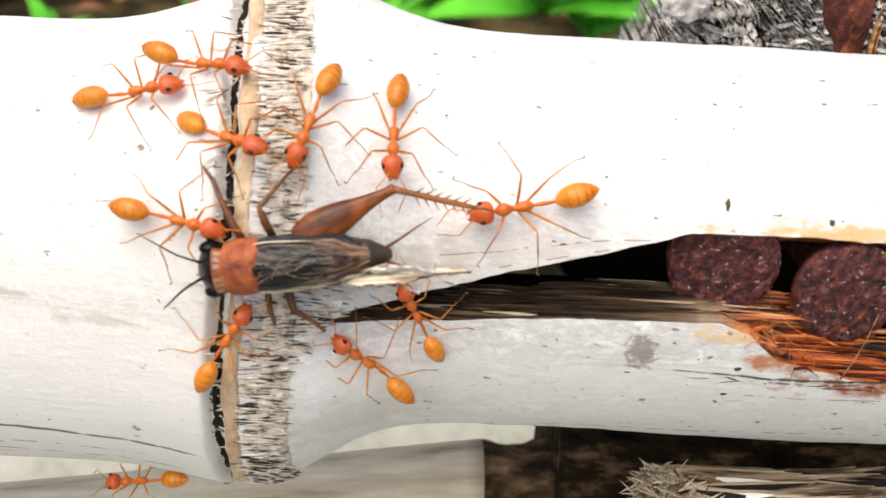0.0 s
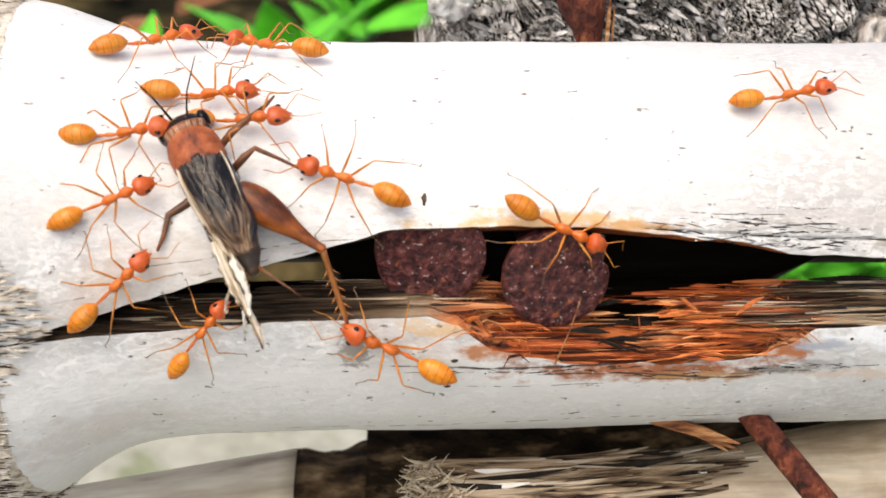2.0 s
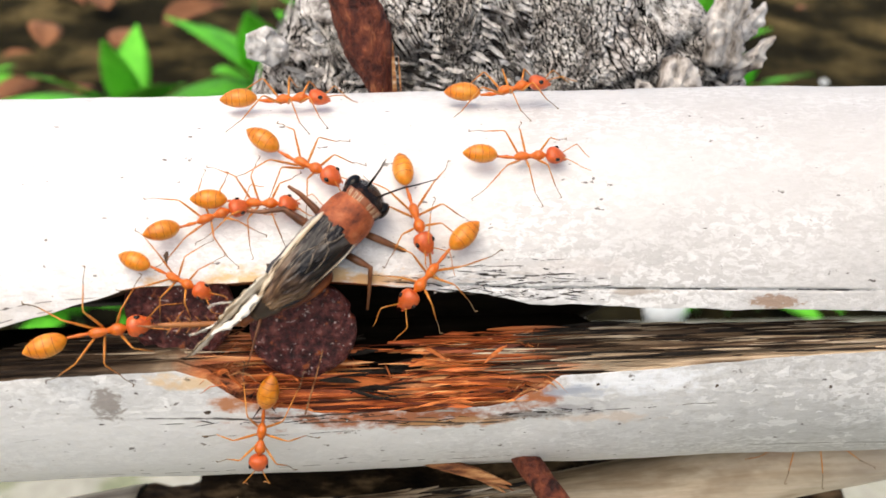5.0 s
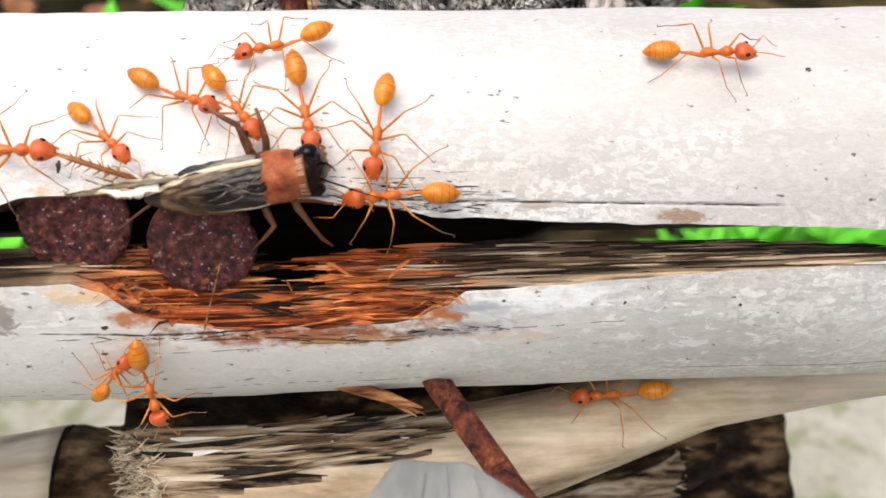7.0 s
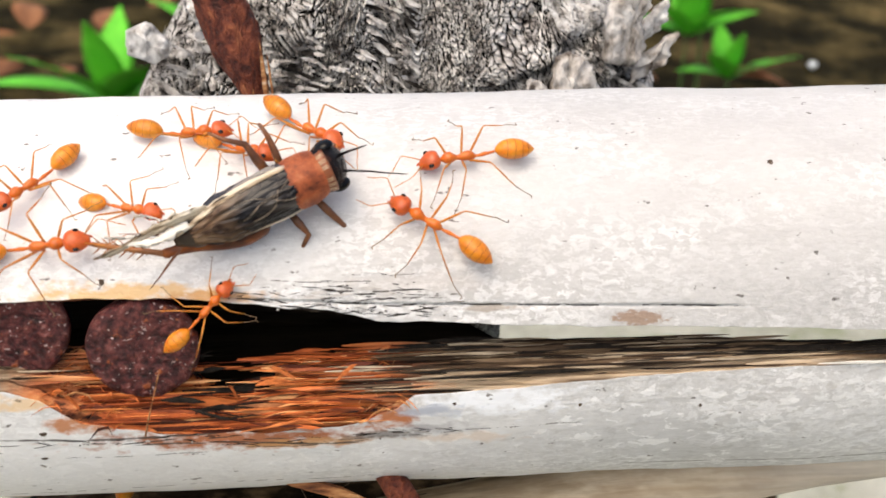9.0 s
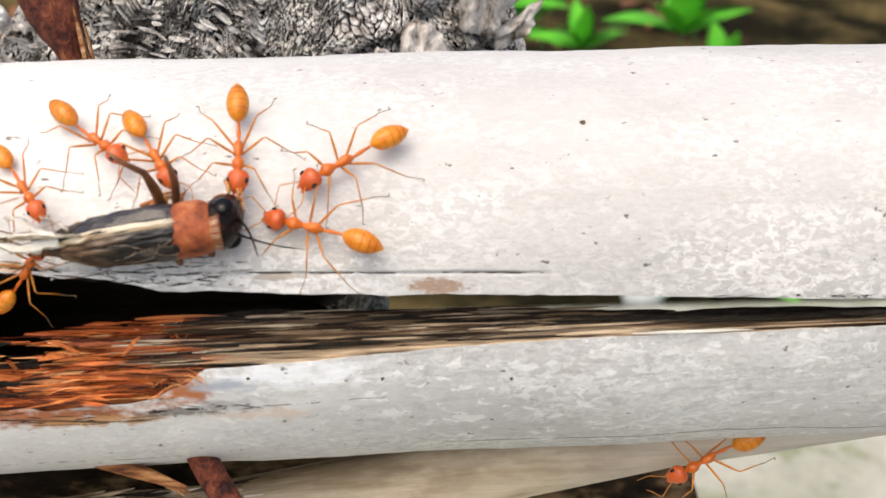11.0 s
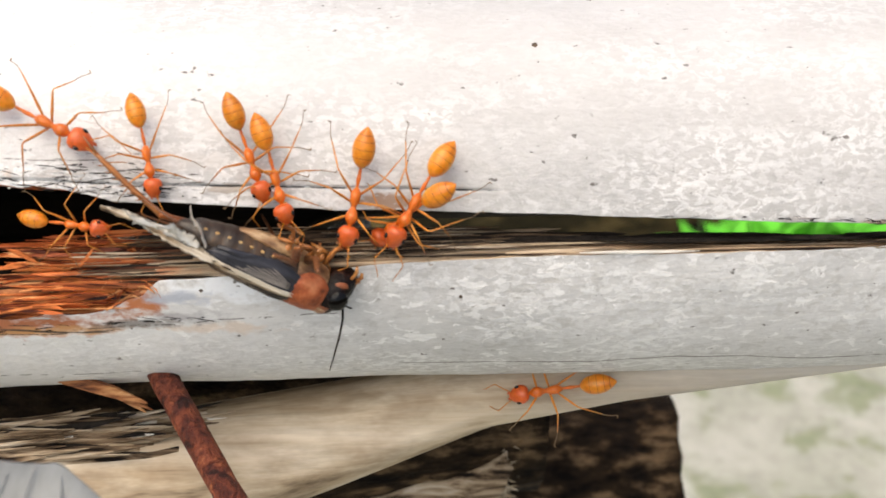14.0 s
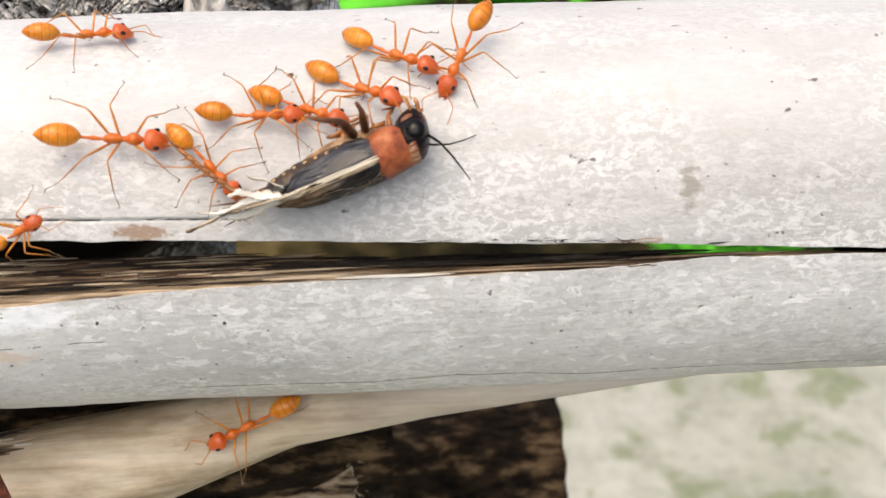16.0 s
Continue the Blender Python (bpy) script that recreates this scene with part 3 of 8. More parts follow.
def cylinder_frame(across, radius, x, theta, heading, lift=0.0, pitch=0.0, roll=0.0):
    """A pose on a round pole: x in mm along it, theta degrees up from its front, heading from the pole's direction."""
    th = radians(theta)
    n, e = Vector((0, -math.cos(th), math.sin(th))), Vector((0, math.sin(th), math.cos(th)))
    ph = radians(heading)
    fw, le = Vector((math.cos(ph), 0, 0)) + e * math.sin(ph), Vector((-math.sin(ph), 0, 0)) + e * math.cos(ph)
    m = Matrix((fw, le, n)).transposed().to_4x4()
    bulge = swollen(x * MM, theta) if radius == RADIUS else 0.0
    m.translation = Vector((x * MM, 0, 0)) + n * (radius + bulge + lift * MM)
    return across @ m @ pose(0, 0, 0, 0, -pitch, 0) @ pose(0, 0, 0, roll, 0, 0)


def between(x, keys):
    return float(np.interp(x, [k[0] for k in keys], [k[1] for k in keys]))


# ---- the split bamboo pole ----
NODE_X = -0.0118
UPPER_LIP = [(-0.08, 1.7), (-0.0095, 1.8), (-0.0065, 2.7), (0.0, 8), (0.0058, 13.4), (0.0133, 20), (0.0195, 25), (0.0236, 28.7), (0.0314, 29.3), (0.0403, 29.0),
             (0.0454, 27.0), (0.0546, 23.4), (0.0565, 21.6), (0.0654, 20.2), (0.0744, 18.5), (0.0916, 16.5), (0.1073, 14.0), (0.1213, 12.1), (0.1268, 10.4), (0.1335, 9.3), (0.1405, 8.0), (0.16, 7.2), (0.22, 7.0)]
LOWER_LIP = [(-0.08, 2.2), (-0.0065, 2.2), (0.0046, 2.6), (0.0072, 3.6), (0.016, 5.4), (0.0265, 6.0), (0.0290, 3.0), (0.0320, -4.5), (0.0380, -9.0), (0.0470, -9.5),
             (0.0545, -8.5), (0.0578, -4.0), (0.0594, 0.6), (0.0701, 2.8), (0.0794, 4.2), (0.092, 5.6), (0.1026, 5.5), (0.1155, 6.0), (0.122, 6.9), (0.1268, 7.4), (0.1337, 7.0), (0.1405, 6.8), (0.16, 6.9), (0.22, 6.8)]
INNER_RISE = [(-0.08, 0), (-0.0065, 0), (0.004, 0), (0.02, 4), (0.03, 8), (0.06, 6.5), (0.075, 1.8), (0.09, -2.0), (0.11, -6.0), (0.127, -8.0), (0.145, -8.0), (0.152, 0), (0.22, 0)]
BREAK_RISE = [(0.030, 0), (0.0315, 6.5), (0.0405, 6.5), (0.0425, -9.0), (0.0462, -9.0), (0.0480, 6.5), (0.0575, 6.5), (0.0590, 0)]
REAR_LOWER = [(-0.08, -130), (0.066, -130), (0.073, -113), (0.146, -113), (0.152, -130), (0.22, -130)]
REAR_UPPER = [(-0.08, 229.9), (-0.003, 229.9), (0.001, 219), (0.0165, 219), (0.019, 229.9), (0.067, 229.9), (0.073, 221), (0.146, 221), (0.152, 229.9), (0.22, 229.9)]
WALL = 0.0046


def swollen(x, th):
    """How much the culm's radius differs from its usual one: swollen at the node, thinner past it."""
    up = math.sin(radians(th))
    d = (x - NODE_X) / 0.0085
    r = math.exp(-d * d) * (0.0022 + 0.0010 * max(0, up)) + 0.0010 * math.exp(-((x - NODE_X - 0.006) / 0.007) ** 2) * max(0, up)
    r -= 0.0014 / (1 + math.exp(min(60.0, (x + 0.024) / 0.004))) * max(0, up + 0.15)
    r += 0.0068 * max(0, -up) ** 1.5 / (1 + math.exp(min(60.0, (x + 0.006) / 0.0030)))
    return r + 0.0007 * max(0, -up) - 0.0004 * max(0, up)


def outer_radius(x, th):
    """The culm's radius, a little uneven."""
    v = Vector((x * 40, math.cos(radians(th)) * 1.3, math.sin(radians(th)) * 1.3))
    r = RADIUS + swollen(x, th) + 0.00028 * noise.noise(v * 1.7) + 0.00008 * noise.noise(v * 9)
    # the cut channel beside the node ridge
    g = (x - (-0.0140 + 0.0007 * math.sin(th * 0.045) + 0.00025 * noise.noise(Vector((th * 0.12, 3, 1))))) / 0.00075
    return r - 0.0016 * math.exp(-g * g * g * g)


def at_angle(x, th, r):
    return (x, -r * math.cos(radians(th)), r * math.sin(radians(th)))


def stations():
    xs = list(np.arange(-0.085, -0.02, 0.0015)) + list(np.arange(-0.02, -0.006, 0.0003)) + list(np.arange(-0.006, 0.13, 0.0005)) + list(np.arange(0.13, 0.2201, 0.002))
    return [float(x) for x in xs]


def jag(x, seed, size):
    return size * (noise.noise(Vector((x * 260, seed, 0.3))) + 0.6 * noise.noise(Vector((x * 900, seed, 2.3))))


def loose_line(x):
    """The hairline above the upper lip where a thin layer has lifted."""
    return between(x, [(0.043, 28.6), (0.052, 26.8), (0.0565, 25.9), (0.07, 24.4), (0.0875, 22.6)])


def half_shell(upper):
    xs = stations()
    dense = [0, 0.15, 0.3, 0.5, 0.8, 1.2, 1.6, 2.0, 2.4, 2.8, 3.2, 3.6, 4.0, 4.4, 4.8, 5.2, 5.6, 6.0, 6.4, 6.8, 7.2, 7.6, 8, 8.5, 9, 10, 11, 12, 13.5, 15]
    verts, faces, kinds = [], [], []
    rows = None
    for x in xs:
        open_here = 1.0 if -0.004 < x < 0.146 else 0.15
        if upper:
            lip = between(x, UPPER_LIP) + jag(x, 1.0, 0.5 if x < 0.043 else 0.35) * open_here
            if 0.044 < x < 0.062:
                lip += 1.2 * open_here * max(0, noise.noise(Vector((x * 420, 7.7, 0))))
            end = between(x, REAR_UPPER)
            outer = [lip + d for d in dense] + [lip + 15 + (end - lip - 15) * k / 56 for k in range(1, 57)]
            cut = 4
        else:
            lip = between(x, LOWER_LIP) + jag(x, 4.0, 0.35) * open_here
            if 0.029 < x < 0.0585:
                lip += 1.3 * noise.noise(Vector((x * 500, 2.2, 5)))
            end = between(x, REAR_LOWER)
            outer = [lip - d for d in dense] + [lip - 15 + (end - lip + 15) * k / 44 for k in range(1, 45)]
            cut = 16
        ring = []
        for th in outer:
            r = outer_radius(x, th)
            if upper and 0.0435 < x < 0.0880:
                g = (th - loose_line(x) - 0.25 * noise.noise(Vector((x * 500, 1, 1)))) / 0.30
                fade = min(1, (x - 0.0435) / 0.002, (0.0880 - x) / 0.003)
                r -= 0.00040 * math.exp(-g ** 4) * fade
            ring.append(at_angle(x, th, r))
        # inner wall, from the far end back, then the cut face to the lip
        inner = []
        rise = between(x, INNER_RISE)
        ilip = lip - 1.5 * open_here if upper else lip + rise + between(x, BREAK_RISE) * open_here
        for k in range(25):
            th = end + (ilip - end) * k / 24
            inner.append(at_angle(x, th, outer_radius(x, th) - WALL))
        face = []
        for k in range(1, cut):
            f = k / cut
            th = ilip + (lip - ilip) * f
            r = outer_radius(x, th) - WALL * (1 - f)
            if not upper:
                v = Vector((x * 35, f * 26, 9.1))
                r += 0.0006 * open_here * noise.noise(v)
                th += 2.2 * open_here * noise.noise(v + Vector((4, 1, 7)))
                if 0.030 < x < 0.0585:
                    dip = min(1, (x - 0.030) / 0.004, (0.0585 - x) / 0.003)
                    r -= 0.0012 * dip * math.sin(f * math.pi) + 0.0007 * dip * noise.noise(Vector((x * 120, f * 34, 2)))
            face.append(at_angle(x, th, r))
        ring += inner + face
        if rows is None:
            rows = len(ring)
            no = len(outer)
        verts += ring
    n = len(xs)
    for i in range(n - 1):
        for j in range(rows):
            k = (j + 1) % rows
            q = (i * rows + j, (i + 1) * rows + j, (i + 1) * rows + k, i * rows + k)
            faces.append(q[::-1] if upper else q)
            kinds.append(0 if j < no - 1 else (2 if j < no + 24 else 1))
    cap0, cap1 = tuple(range(rows)), tuple((n - 1) * rows + j for j in range(rows))
    faces += [cap0 if upper else cap0[::-1], cap1[::-1] if upper else cap1]
    kinds += [1, 1]
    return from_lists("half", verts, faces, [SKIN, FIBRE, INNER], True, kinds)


pole = thing("bamboo_pole", "bleached grey-white bamboo pole split lengthwise with a raw node", "bamboo pole", POLE)
part("upper_half", half_shell(True), pole, "pale upper half of the split culm")
part("lower_half", half_shell(False), pole, "pale lower half with a frayed orange break")


def node_ridge():
    """The raw tan ring left where the node's sheath broke off, worn through in places."""
    rings = []
    for k in range(361):
        th = -150 + 350 * k / 360
        cx = -0.0126 + 0.0007 * math.sin(th * 0.045) + 0.0003 * noise.noise(Vector((th * 0.05, 0, 0))) + 0.00012 * noise.noise(Vector((th * 0.5, 4, 0)))
        w = 0.00064 * (1 + 0.45 * noise.noise(Vector((th * 0.09, 5, 0))) + 0.25 * noise.noise(Vector((th * 0.45, 9, 0))))
        r = outer_radius(cx + 0.001, th)
        h = 0.00006 + 0.0005 * noise.noise(Vector((th * 0.055, 8, 0))) + 0.00015 * noise.noise(Vector((th * 0.4, 8, 0)))
        h = max(h, -0.0002)
        ring = [at_angle(cx + w * u, th, r + (h * v if v is not None else -0.0012)) for u, v in ((-1.1, None), (-1, 0.6), (-0.6, 1.0), (0, 1.1), (0.6, 0.9), (1, 0.3), (1.2, None))]
        rings.append(ring)
    verts, faces = loft(rings)
    return from_lists("node_ridge", verts, faces, RIDGE)


def channel():
    """Black strip that paints the shade in the cut beside the ridge."""
    rings = []
    for k in range(241):
        th = -150 + 350 * k / 240
        cx = -0.0140 + 0.0007 * math.sin(th * 0.045) + 0.00025 * noise.noise(Vector((th * 0.12, 3, 1)))
        w = between(th, [(-150, 0.0004), (-60, 0.0003), (-42, 0.0007), (-24, 0.0010), (-8, 0.0010), (-3, 0.0002), (10, 0.0002), (16, 0.0006), (40, 0.00045), (70, 0.0003), (200, 0.0003)]) * max(0.10, 1 + 0.9 * noise.noise(Vector((th * 0.11, 1, 6))) + 0.5 * noise.noise(Vector((th * 0.6, 1, 6))))
        r = outer_radius(cx, th)
        rings.append([at_angle(cx + w * u, th, r + 0.00002 + 0.00025 * v * noise.noise(Vector((th * 0.9, u, 3)))) for u, v in ((-1, 0), (-0.4, 1), (0.4, 1), (1, 0), (0.5, -8), (-0.5, -8))])
    verts, faces = loft(rings)
    return from_lists("channel_shade", verts, faces, GAPDARK)


def fringe():
    """Short fibres lying across the scar beside the node ridge, longest at the split."""
    rnd = random.Random(5)
    pieces, kinds = [], []
    for k in range(3000):
        th = rnd.uniform(-92, 128)
        reach = 0.0026 + 0.0042 * math.exp(-((th - 8) / 15) ** 2) + 0.0005 * math.sin(th * 0.21)
        # dark strips paint the shaded gaps between the pale fibres
        dark = rnd.random() < 0.40 + 0.22 * (th < -35)
        stray = k % 17 == 0
        x = -0.0119 + 0.0007 * math.sin(th * 0.045) + reach * rnd.random() ** 0.9 + rnd.uniform(0, 0.0008)
        if stray:
            x = -0.0146 + rnd.uniform(-0.0008, 0.0010)
        r = outer_radius(x, th) + rnd.uniform(-0.00002, 0.00016)
        n = Vector((0, -math.cos(radians(th)), math.sin(radians(th))))
        e = Vector((0, math.sin(radians(th)), math.cos(radians(th))))
        along = Vector((1, 0, 0)) + e * (0.10 * math.sin(th * 0.5) + rnd.gauss(0.03, 0.5 if stray else 0.05)) + n * rnd.gauss(0.02, 0.04)
        if dark:
            piece = strip(Vector(at_angle(x, th, r)), along, e, n, rnd.uniform(0.0006, 0.0022), rnd.uniform(0.00004, 0.00012), 0.00008)
        else:
            piece = strip(Vector(at_angle(x, th, r)), along, e, n, rnd.uniform(0.0010, 0.0026), rnd.uniform(0.00008, 0.00018), rnd.uniform(0.00008, 0.00018))
        pieces.append(piece)
        kinds += [1 if dark else 0] * len(piece[1])
    verts, faces = joined(pieces)
    return from_lists("node_fringe", verts, faces, [FRINGE, NODEGAP], False, kinds)


def fringe_bed():
    """The dark scar under the fibres."""
    rings = []
    for k in range(121):
        th = -92 + 222 * k / 120
        cx = -0.0094 + 0.0007 * math.sin(th * 0.045)
        w = 0.0017 * (1 + 0.3 * noise.noise(Vector((th * 0.3, 2, 0))))
        rings.append([at_angle(cx + w * u, th, outer_radius(cx + w * u, th) + v * 0.00005) for u, v in ((-1, -1), (-0.5, 1), (0, 1), (0.5, 1), (0.8, 0.6), (1, -1))])
    verts, faces = loft(rings)
    return from_lists("node_scar", verts, faces, FRINGE)


part("node_ridge", node_ridge(), pole, "raw tan ridge of the bamboo node")
part("node_channel", channel(), pole, "cut beside the node, its shade painted black")
part("node_scar", fringe_bed(), pole, "grey fibrous scar of the node")
tagged(part("node_fringe", fringe(), pole, "short pale fibres of the node"), kind="stuff")


def orange_material():
    """Rust-stained torn fibres, each of its own tone from black-brown to pale orange."""
    m, nt, p = nodes_of("torn_orange_fibre")
    geo = nt.nodes.new("ShaderNodeNewGeometry")
    col = ramp(nt, geo.outputs["Random Per Island"], [(0.0, (0.03, 0.009, 0.006)), (0.18, (0.20, 0.042, 0.016)), (0.45, (0.64, 0.160, 0.044)), (0.80, (0.78, 0.28, 0.085)), (1.0, (0.84, 0.48, 0.22))])
    col = mixed(nt, "MULTIPLY", 0.8, col, ramp(nt, grain(nt, 1700, (0.2, 1, 1), 4, 0.6), [(0.36, (0.22, 0.13, 0.10)), (0.56, (1, 1, 1))]))
    nt.links.new(col, p.inputs["Base Color"])
    shiny(p, 0.6, 0.3)
    return m


ORANGE = orange_material()


def splinters(count, x0, x1, inset, long, wide, stray, seed, lift, material, reach=1.0):
    """Flat torn fibres lying along the lower half's split face."""
    rnd = random.Random(seed)
    pieces = []
    for k in range(count):
        x, f = rnd.uniform(x0, x1), rnd.random() * reach
        rise = between(x, INNER_RISE) + between(x, BREAK_RISE)
        th = between(x, LOWER_LIP) + inset + rise * f
        r = outer_radius(x, th) - WALL * f * 0.95 - 0.0006 + rnd.uniform(0, lift)
        n = Vector((0, -math.cos(radians(th)), math.sin(radians(th))))
        e = Vector((0, math.sin(radians(th)), math.cos(radians(th))))
        along = Vector((1, 0, 0)) + e * rnd.gauss(0.0, stray) + n * rnd.gauss(0.0, stray * 0.8)
        pieces.append(strip(Vector(at_angle(x, th, r)), along, e + n * rnd.gauss(0.2, 0.5), n, rnd.uniform(*long), rnd.uniform(*wide), rnd.uniform(0.00008, 0.00022), rnd.uniform(-0.0002, 0.0004) * stray * 8))
    verts, faces = joined(pieces)
    return from_lists("splinters", verts, faces, material, False)


for count, x0, x1, inset, long, wide, stray, seed, lift, mt, label in (
        (110, 0.0310, 0.0582, 1.2, (0.004, 0.012), (0.0001, 0.0004), 0.016, 3, 0.0004, ORANGE, "torn orange fibre sheets of the break"),
        (90, 0.0545, 0.0590, 0.3, (0.0008, 0.0030), (0.00008, 0.00026), 0.55, 12, 0.0009, ORANGE, "curled orange fibre ends"),
        (80, 0.0288, 0.0362, 0.3, (0.0008, 0.0028), (0.00008, 0.00026), 0.55, 13, 0.0008, ORANGE, "curled orange fibre ends"),
        (95, 0.0470, 0.0550, 3.0, (0.0020, 0.0060), (0.00010, 0.00035), 0.10, 16, 0.0016, ORANGE, "upright orange fibres"),
        (150, 0.0585, 0.110, 0.1, (0.006, 0.022), (0.0002, 0.0007), 0.012, 8, 0.0002, FIBRE, "tan fibres along the split"),
        (150, 0.0570, 0.105, 0.4, (0.006, 0.017), (0.0003, 0.0007), 0.006, 28, 0.0004, FIBRE, "flat tan fibre sheets of the split"),
        # black strips put in for the shade of the cavity at the nail
        (50, 0.0400, 0.0470, 5.0, (0.002, 0.005), (0.0002, 0.0005), 0.14, 41, 0.0006, GAPDARK, "black fibres painting the dark cavity beside the nail"),
        (110, 0.0, 0.030, 0.1, (0.005, 0.016), (0.0002, 0.0006), 0.016, 9, 0.0002, FIBRE, "brown fibres along the split"),
        # black strips paint the shade between the fibres and deeper in the split
        (26, 0.056, 0.110, 0.6, (0.003, 0.014), (0.00015, 0.0004), 0.012, 18, 0.0003, GAPDARK, "black strips painting dark gaps along the split"),
        (70, 0.058, 0.122, 3.0, (0.004, 0.013), (0.0002, 0.0005), 0.010, 55, 0.0005, GAPDARK, "black strips painting the dark inside the split")):
    tagged(part("torn_fibre", splinters(count, x0, x1, inset, long, wide, stray, seed, lift, mt), pole, label), kind="stuff")

tagged(part("torn_fibre", splinters(70, 0.0345, 0.0565, 0.6, (0.005, 0.013), (0.0005, 0.0013), 0.020, 77, 0.0005, ORANGE, 0.40), pole, "smooth rust-orange sheets of torn wall"), kind="stuff")


def strand_material():
    """Single dry fibres, each of its own tone from black-brown to straw."""
    m, nt, p = nodes_of("dry_bamboo_strand")
    geo = nt.nodes.new("ShaderNodeNewGeometry")
    col = ramp(nt, geo.outputs["Random Per Island"], [(0.0, (0.012, 0.007, 0.005)), (0.32, (0.075, 0.045, 0.026)), (0.58, (0.22, 0.15, 0.092)), (0.80, (0.46, 0.36, 0.25)), (1.0, (0.68, 0.59, 0.46))])
    col = mixed(nt, "MULTIPLY", 0.7, col, ramp(nt, grain(nt, 1800, (0.15, 1, 1), 4, 0.6), [(0.36, (0.25, 0.2, 0.16)), (0.56, (1, 1, 1))]))
    nt.links.new(col, p.inputs["Base Color"])
    shiny(p, 0.7, 0.25)
    return m


STRAND = strand_material()
for count, x0, x1, inset, long, wide, stray, seed, lift, label in (
        (420, 0.0590, 0.128, 0.1, (0.004, 0.020), (0.00008, 0.00028), 0.006, 61, 0.0004, "straw and brown strands along the split"),
        (160, 0.0575, 0.090, 3.0, (0.003, 0.012), (0.00010, 0.00030), 0.012, 62, 0.0007, "lifted brown strands inside the split"),
        (70, -0.002, 0.030, 0.1, (0.004, 0.014), (0.00008, 0.00026), 0.010, 63, 0.0004, "brown strands along the split")):
    tagged(part("fibre_strand", splinters(count, x0, x1, inset, long, wide, stray, seed, lift, STRAND), pole, label), kind="stuff")


def loose_splinter(x, th, length, lean, width=0.00035):
    n = Vector((0, -math.cos(radians(th)), math.sin(radians(th))))
    e = Vector((0, math.sin(radians(th)), math.cos(radians(th))))
    r = outer_radius(x, th) - 0.0012
    return from_lists("splinter", *strip(Vector(at_angle(x, th, r)), Vector((math.cos(radians(lean)), 0, 0)) + e * math.sin(radians(lean)) + n * 0.35, e, n, length, width, 0.0003, 0.0003), ORANGE, False)


for x, th, length, lean in ((0.0538, 6.5, 0.0030, 50), (0.0445, 1.5, 0.0024, 105), (0.0300, 3.0, 0.0022, 35), (0.0312, 0.5, 0.0026, -40), (0.0478, 4.0, 0.0034, 18), (0.0486, 7.0, 0.0028, 140), (0.0576, -3.0, 0.0026, 60), (0.0570, -5.5, 0.0022, 110)):
    part("splinter", loose_splinter(x, th, length, lean), pole, "upright orange splinter")


straw = [POLE.inverted() @ Vector(q) for q in ((0.0373, 0.0724, 0.6985), (0.0378, 0.0722, 0.7005), (0.0384, 0.0724, 0.7026), (0.0390, 0.0730, 0.7048))]
part("straw", from_lists("straw", *tube(straw, [0.00008, 0.00008, 0.00006, 0.00003], 7), TORN), pole, "pale dry straw leaning on the nail")
sliver = strip(Vector(at_angle(0.0986, 6.3, RADIUS + 0.0001)), (1, 0, -0.004), (0, 0.11, 1), (0, -1, 0.1), 0.0100, 0.00020, 0.0002)
part("splinter", from_lists("splinter", *sliver, SLIVER, False), pole, "thin white sliver on the lip of the split")


def skin_checks(count, seed, x0, x1, low, spread):
    """Short dark cracks and lifted grey flakes in the dried skin above a lip."""
    rnd = random.Random(seed)
    pieces, kinds = [], []
    for k in range(count):
        x = rnd.triangular(x0, x1, 0.5 * (x0 + x1))
        if noise.noise(Vector((x * 700, seed, 0))) < -0.05:
            continue
        th = between(x, low) + abs(rnd.gauss(0, spread)) + 0.2
        n = Vector((0, -math.cos(radians(th)), math.sin(radians(th))))
        e = Vector((0, math.sin(radians(th)), math.cos(radians(th))))
        dark = rnd.random() < 0.86
        along = Vector((1, 0, 0)) + e * rnd.gauss(-0.05, 0.16)
        at = Vector(at_angle(x, th, outer_radius(x, th) + (0.0 if dark else 0.00006)))
        long = 0.0002 + 0.0022 * rnd.random() ** 2.2
        piece = strip(at, along, e, n, long, rnd.uniform(0.00003, 0.00012) if dark else rnd.uniform(0.0001, 0.0003), 0.00005, rnd.uniform(0, 0.00005))
        pieces.append(piece)
        kinds += [0 if dark else 1] * len(piece[1])
    return from_lists("skin_checks", *joined(pieces), [GAPDARK, FLAKE], False, kinds)


FLAKE = plain("grey_skin_flake", [(0.3, (0.34, 0.32, 0.30)), (0.7, (0.62, 0.60, 0.58))], 900, (0.5, 1, 1), 0.7, 0.25, 0.0001)
for count, seed, x0, x1, low, spread, label in ((90, 71, 0.043, 0.064, [(0.043, 28.6), (0.064, 26.3)], 3.2, "short dark checks above the lip"), (90, 72, 0.044, 0.066, [(0.043, 26.5), (0.055, 23.5), (0.066, 21.0)], 1.8, "flaking grey skin along the lip"),
                                                (50, 73, 0.100, 0.127, [(0.100, 15.2), (0.127, 10.8)], 0.5, "worn brown edge of the lip"), (60, 74, 0.018, 0.060, [(0.018, -11.5), (0.060, -15.5)], 1.6, "dark checks below the break"),
                                                (36, 75, 0.052, 0.066, [(0.052, -13.5), (0.066, -12.5)], 1.2, "black specks beside the break")):
    tagged(part("skin_check", skin_checks(count, seed, x0, x1, low, spread), pole, label), kind="stuff")


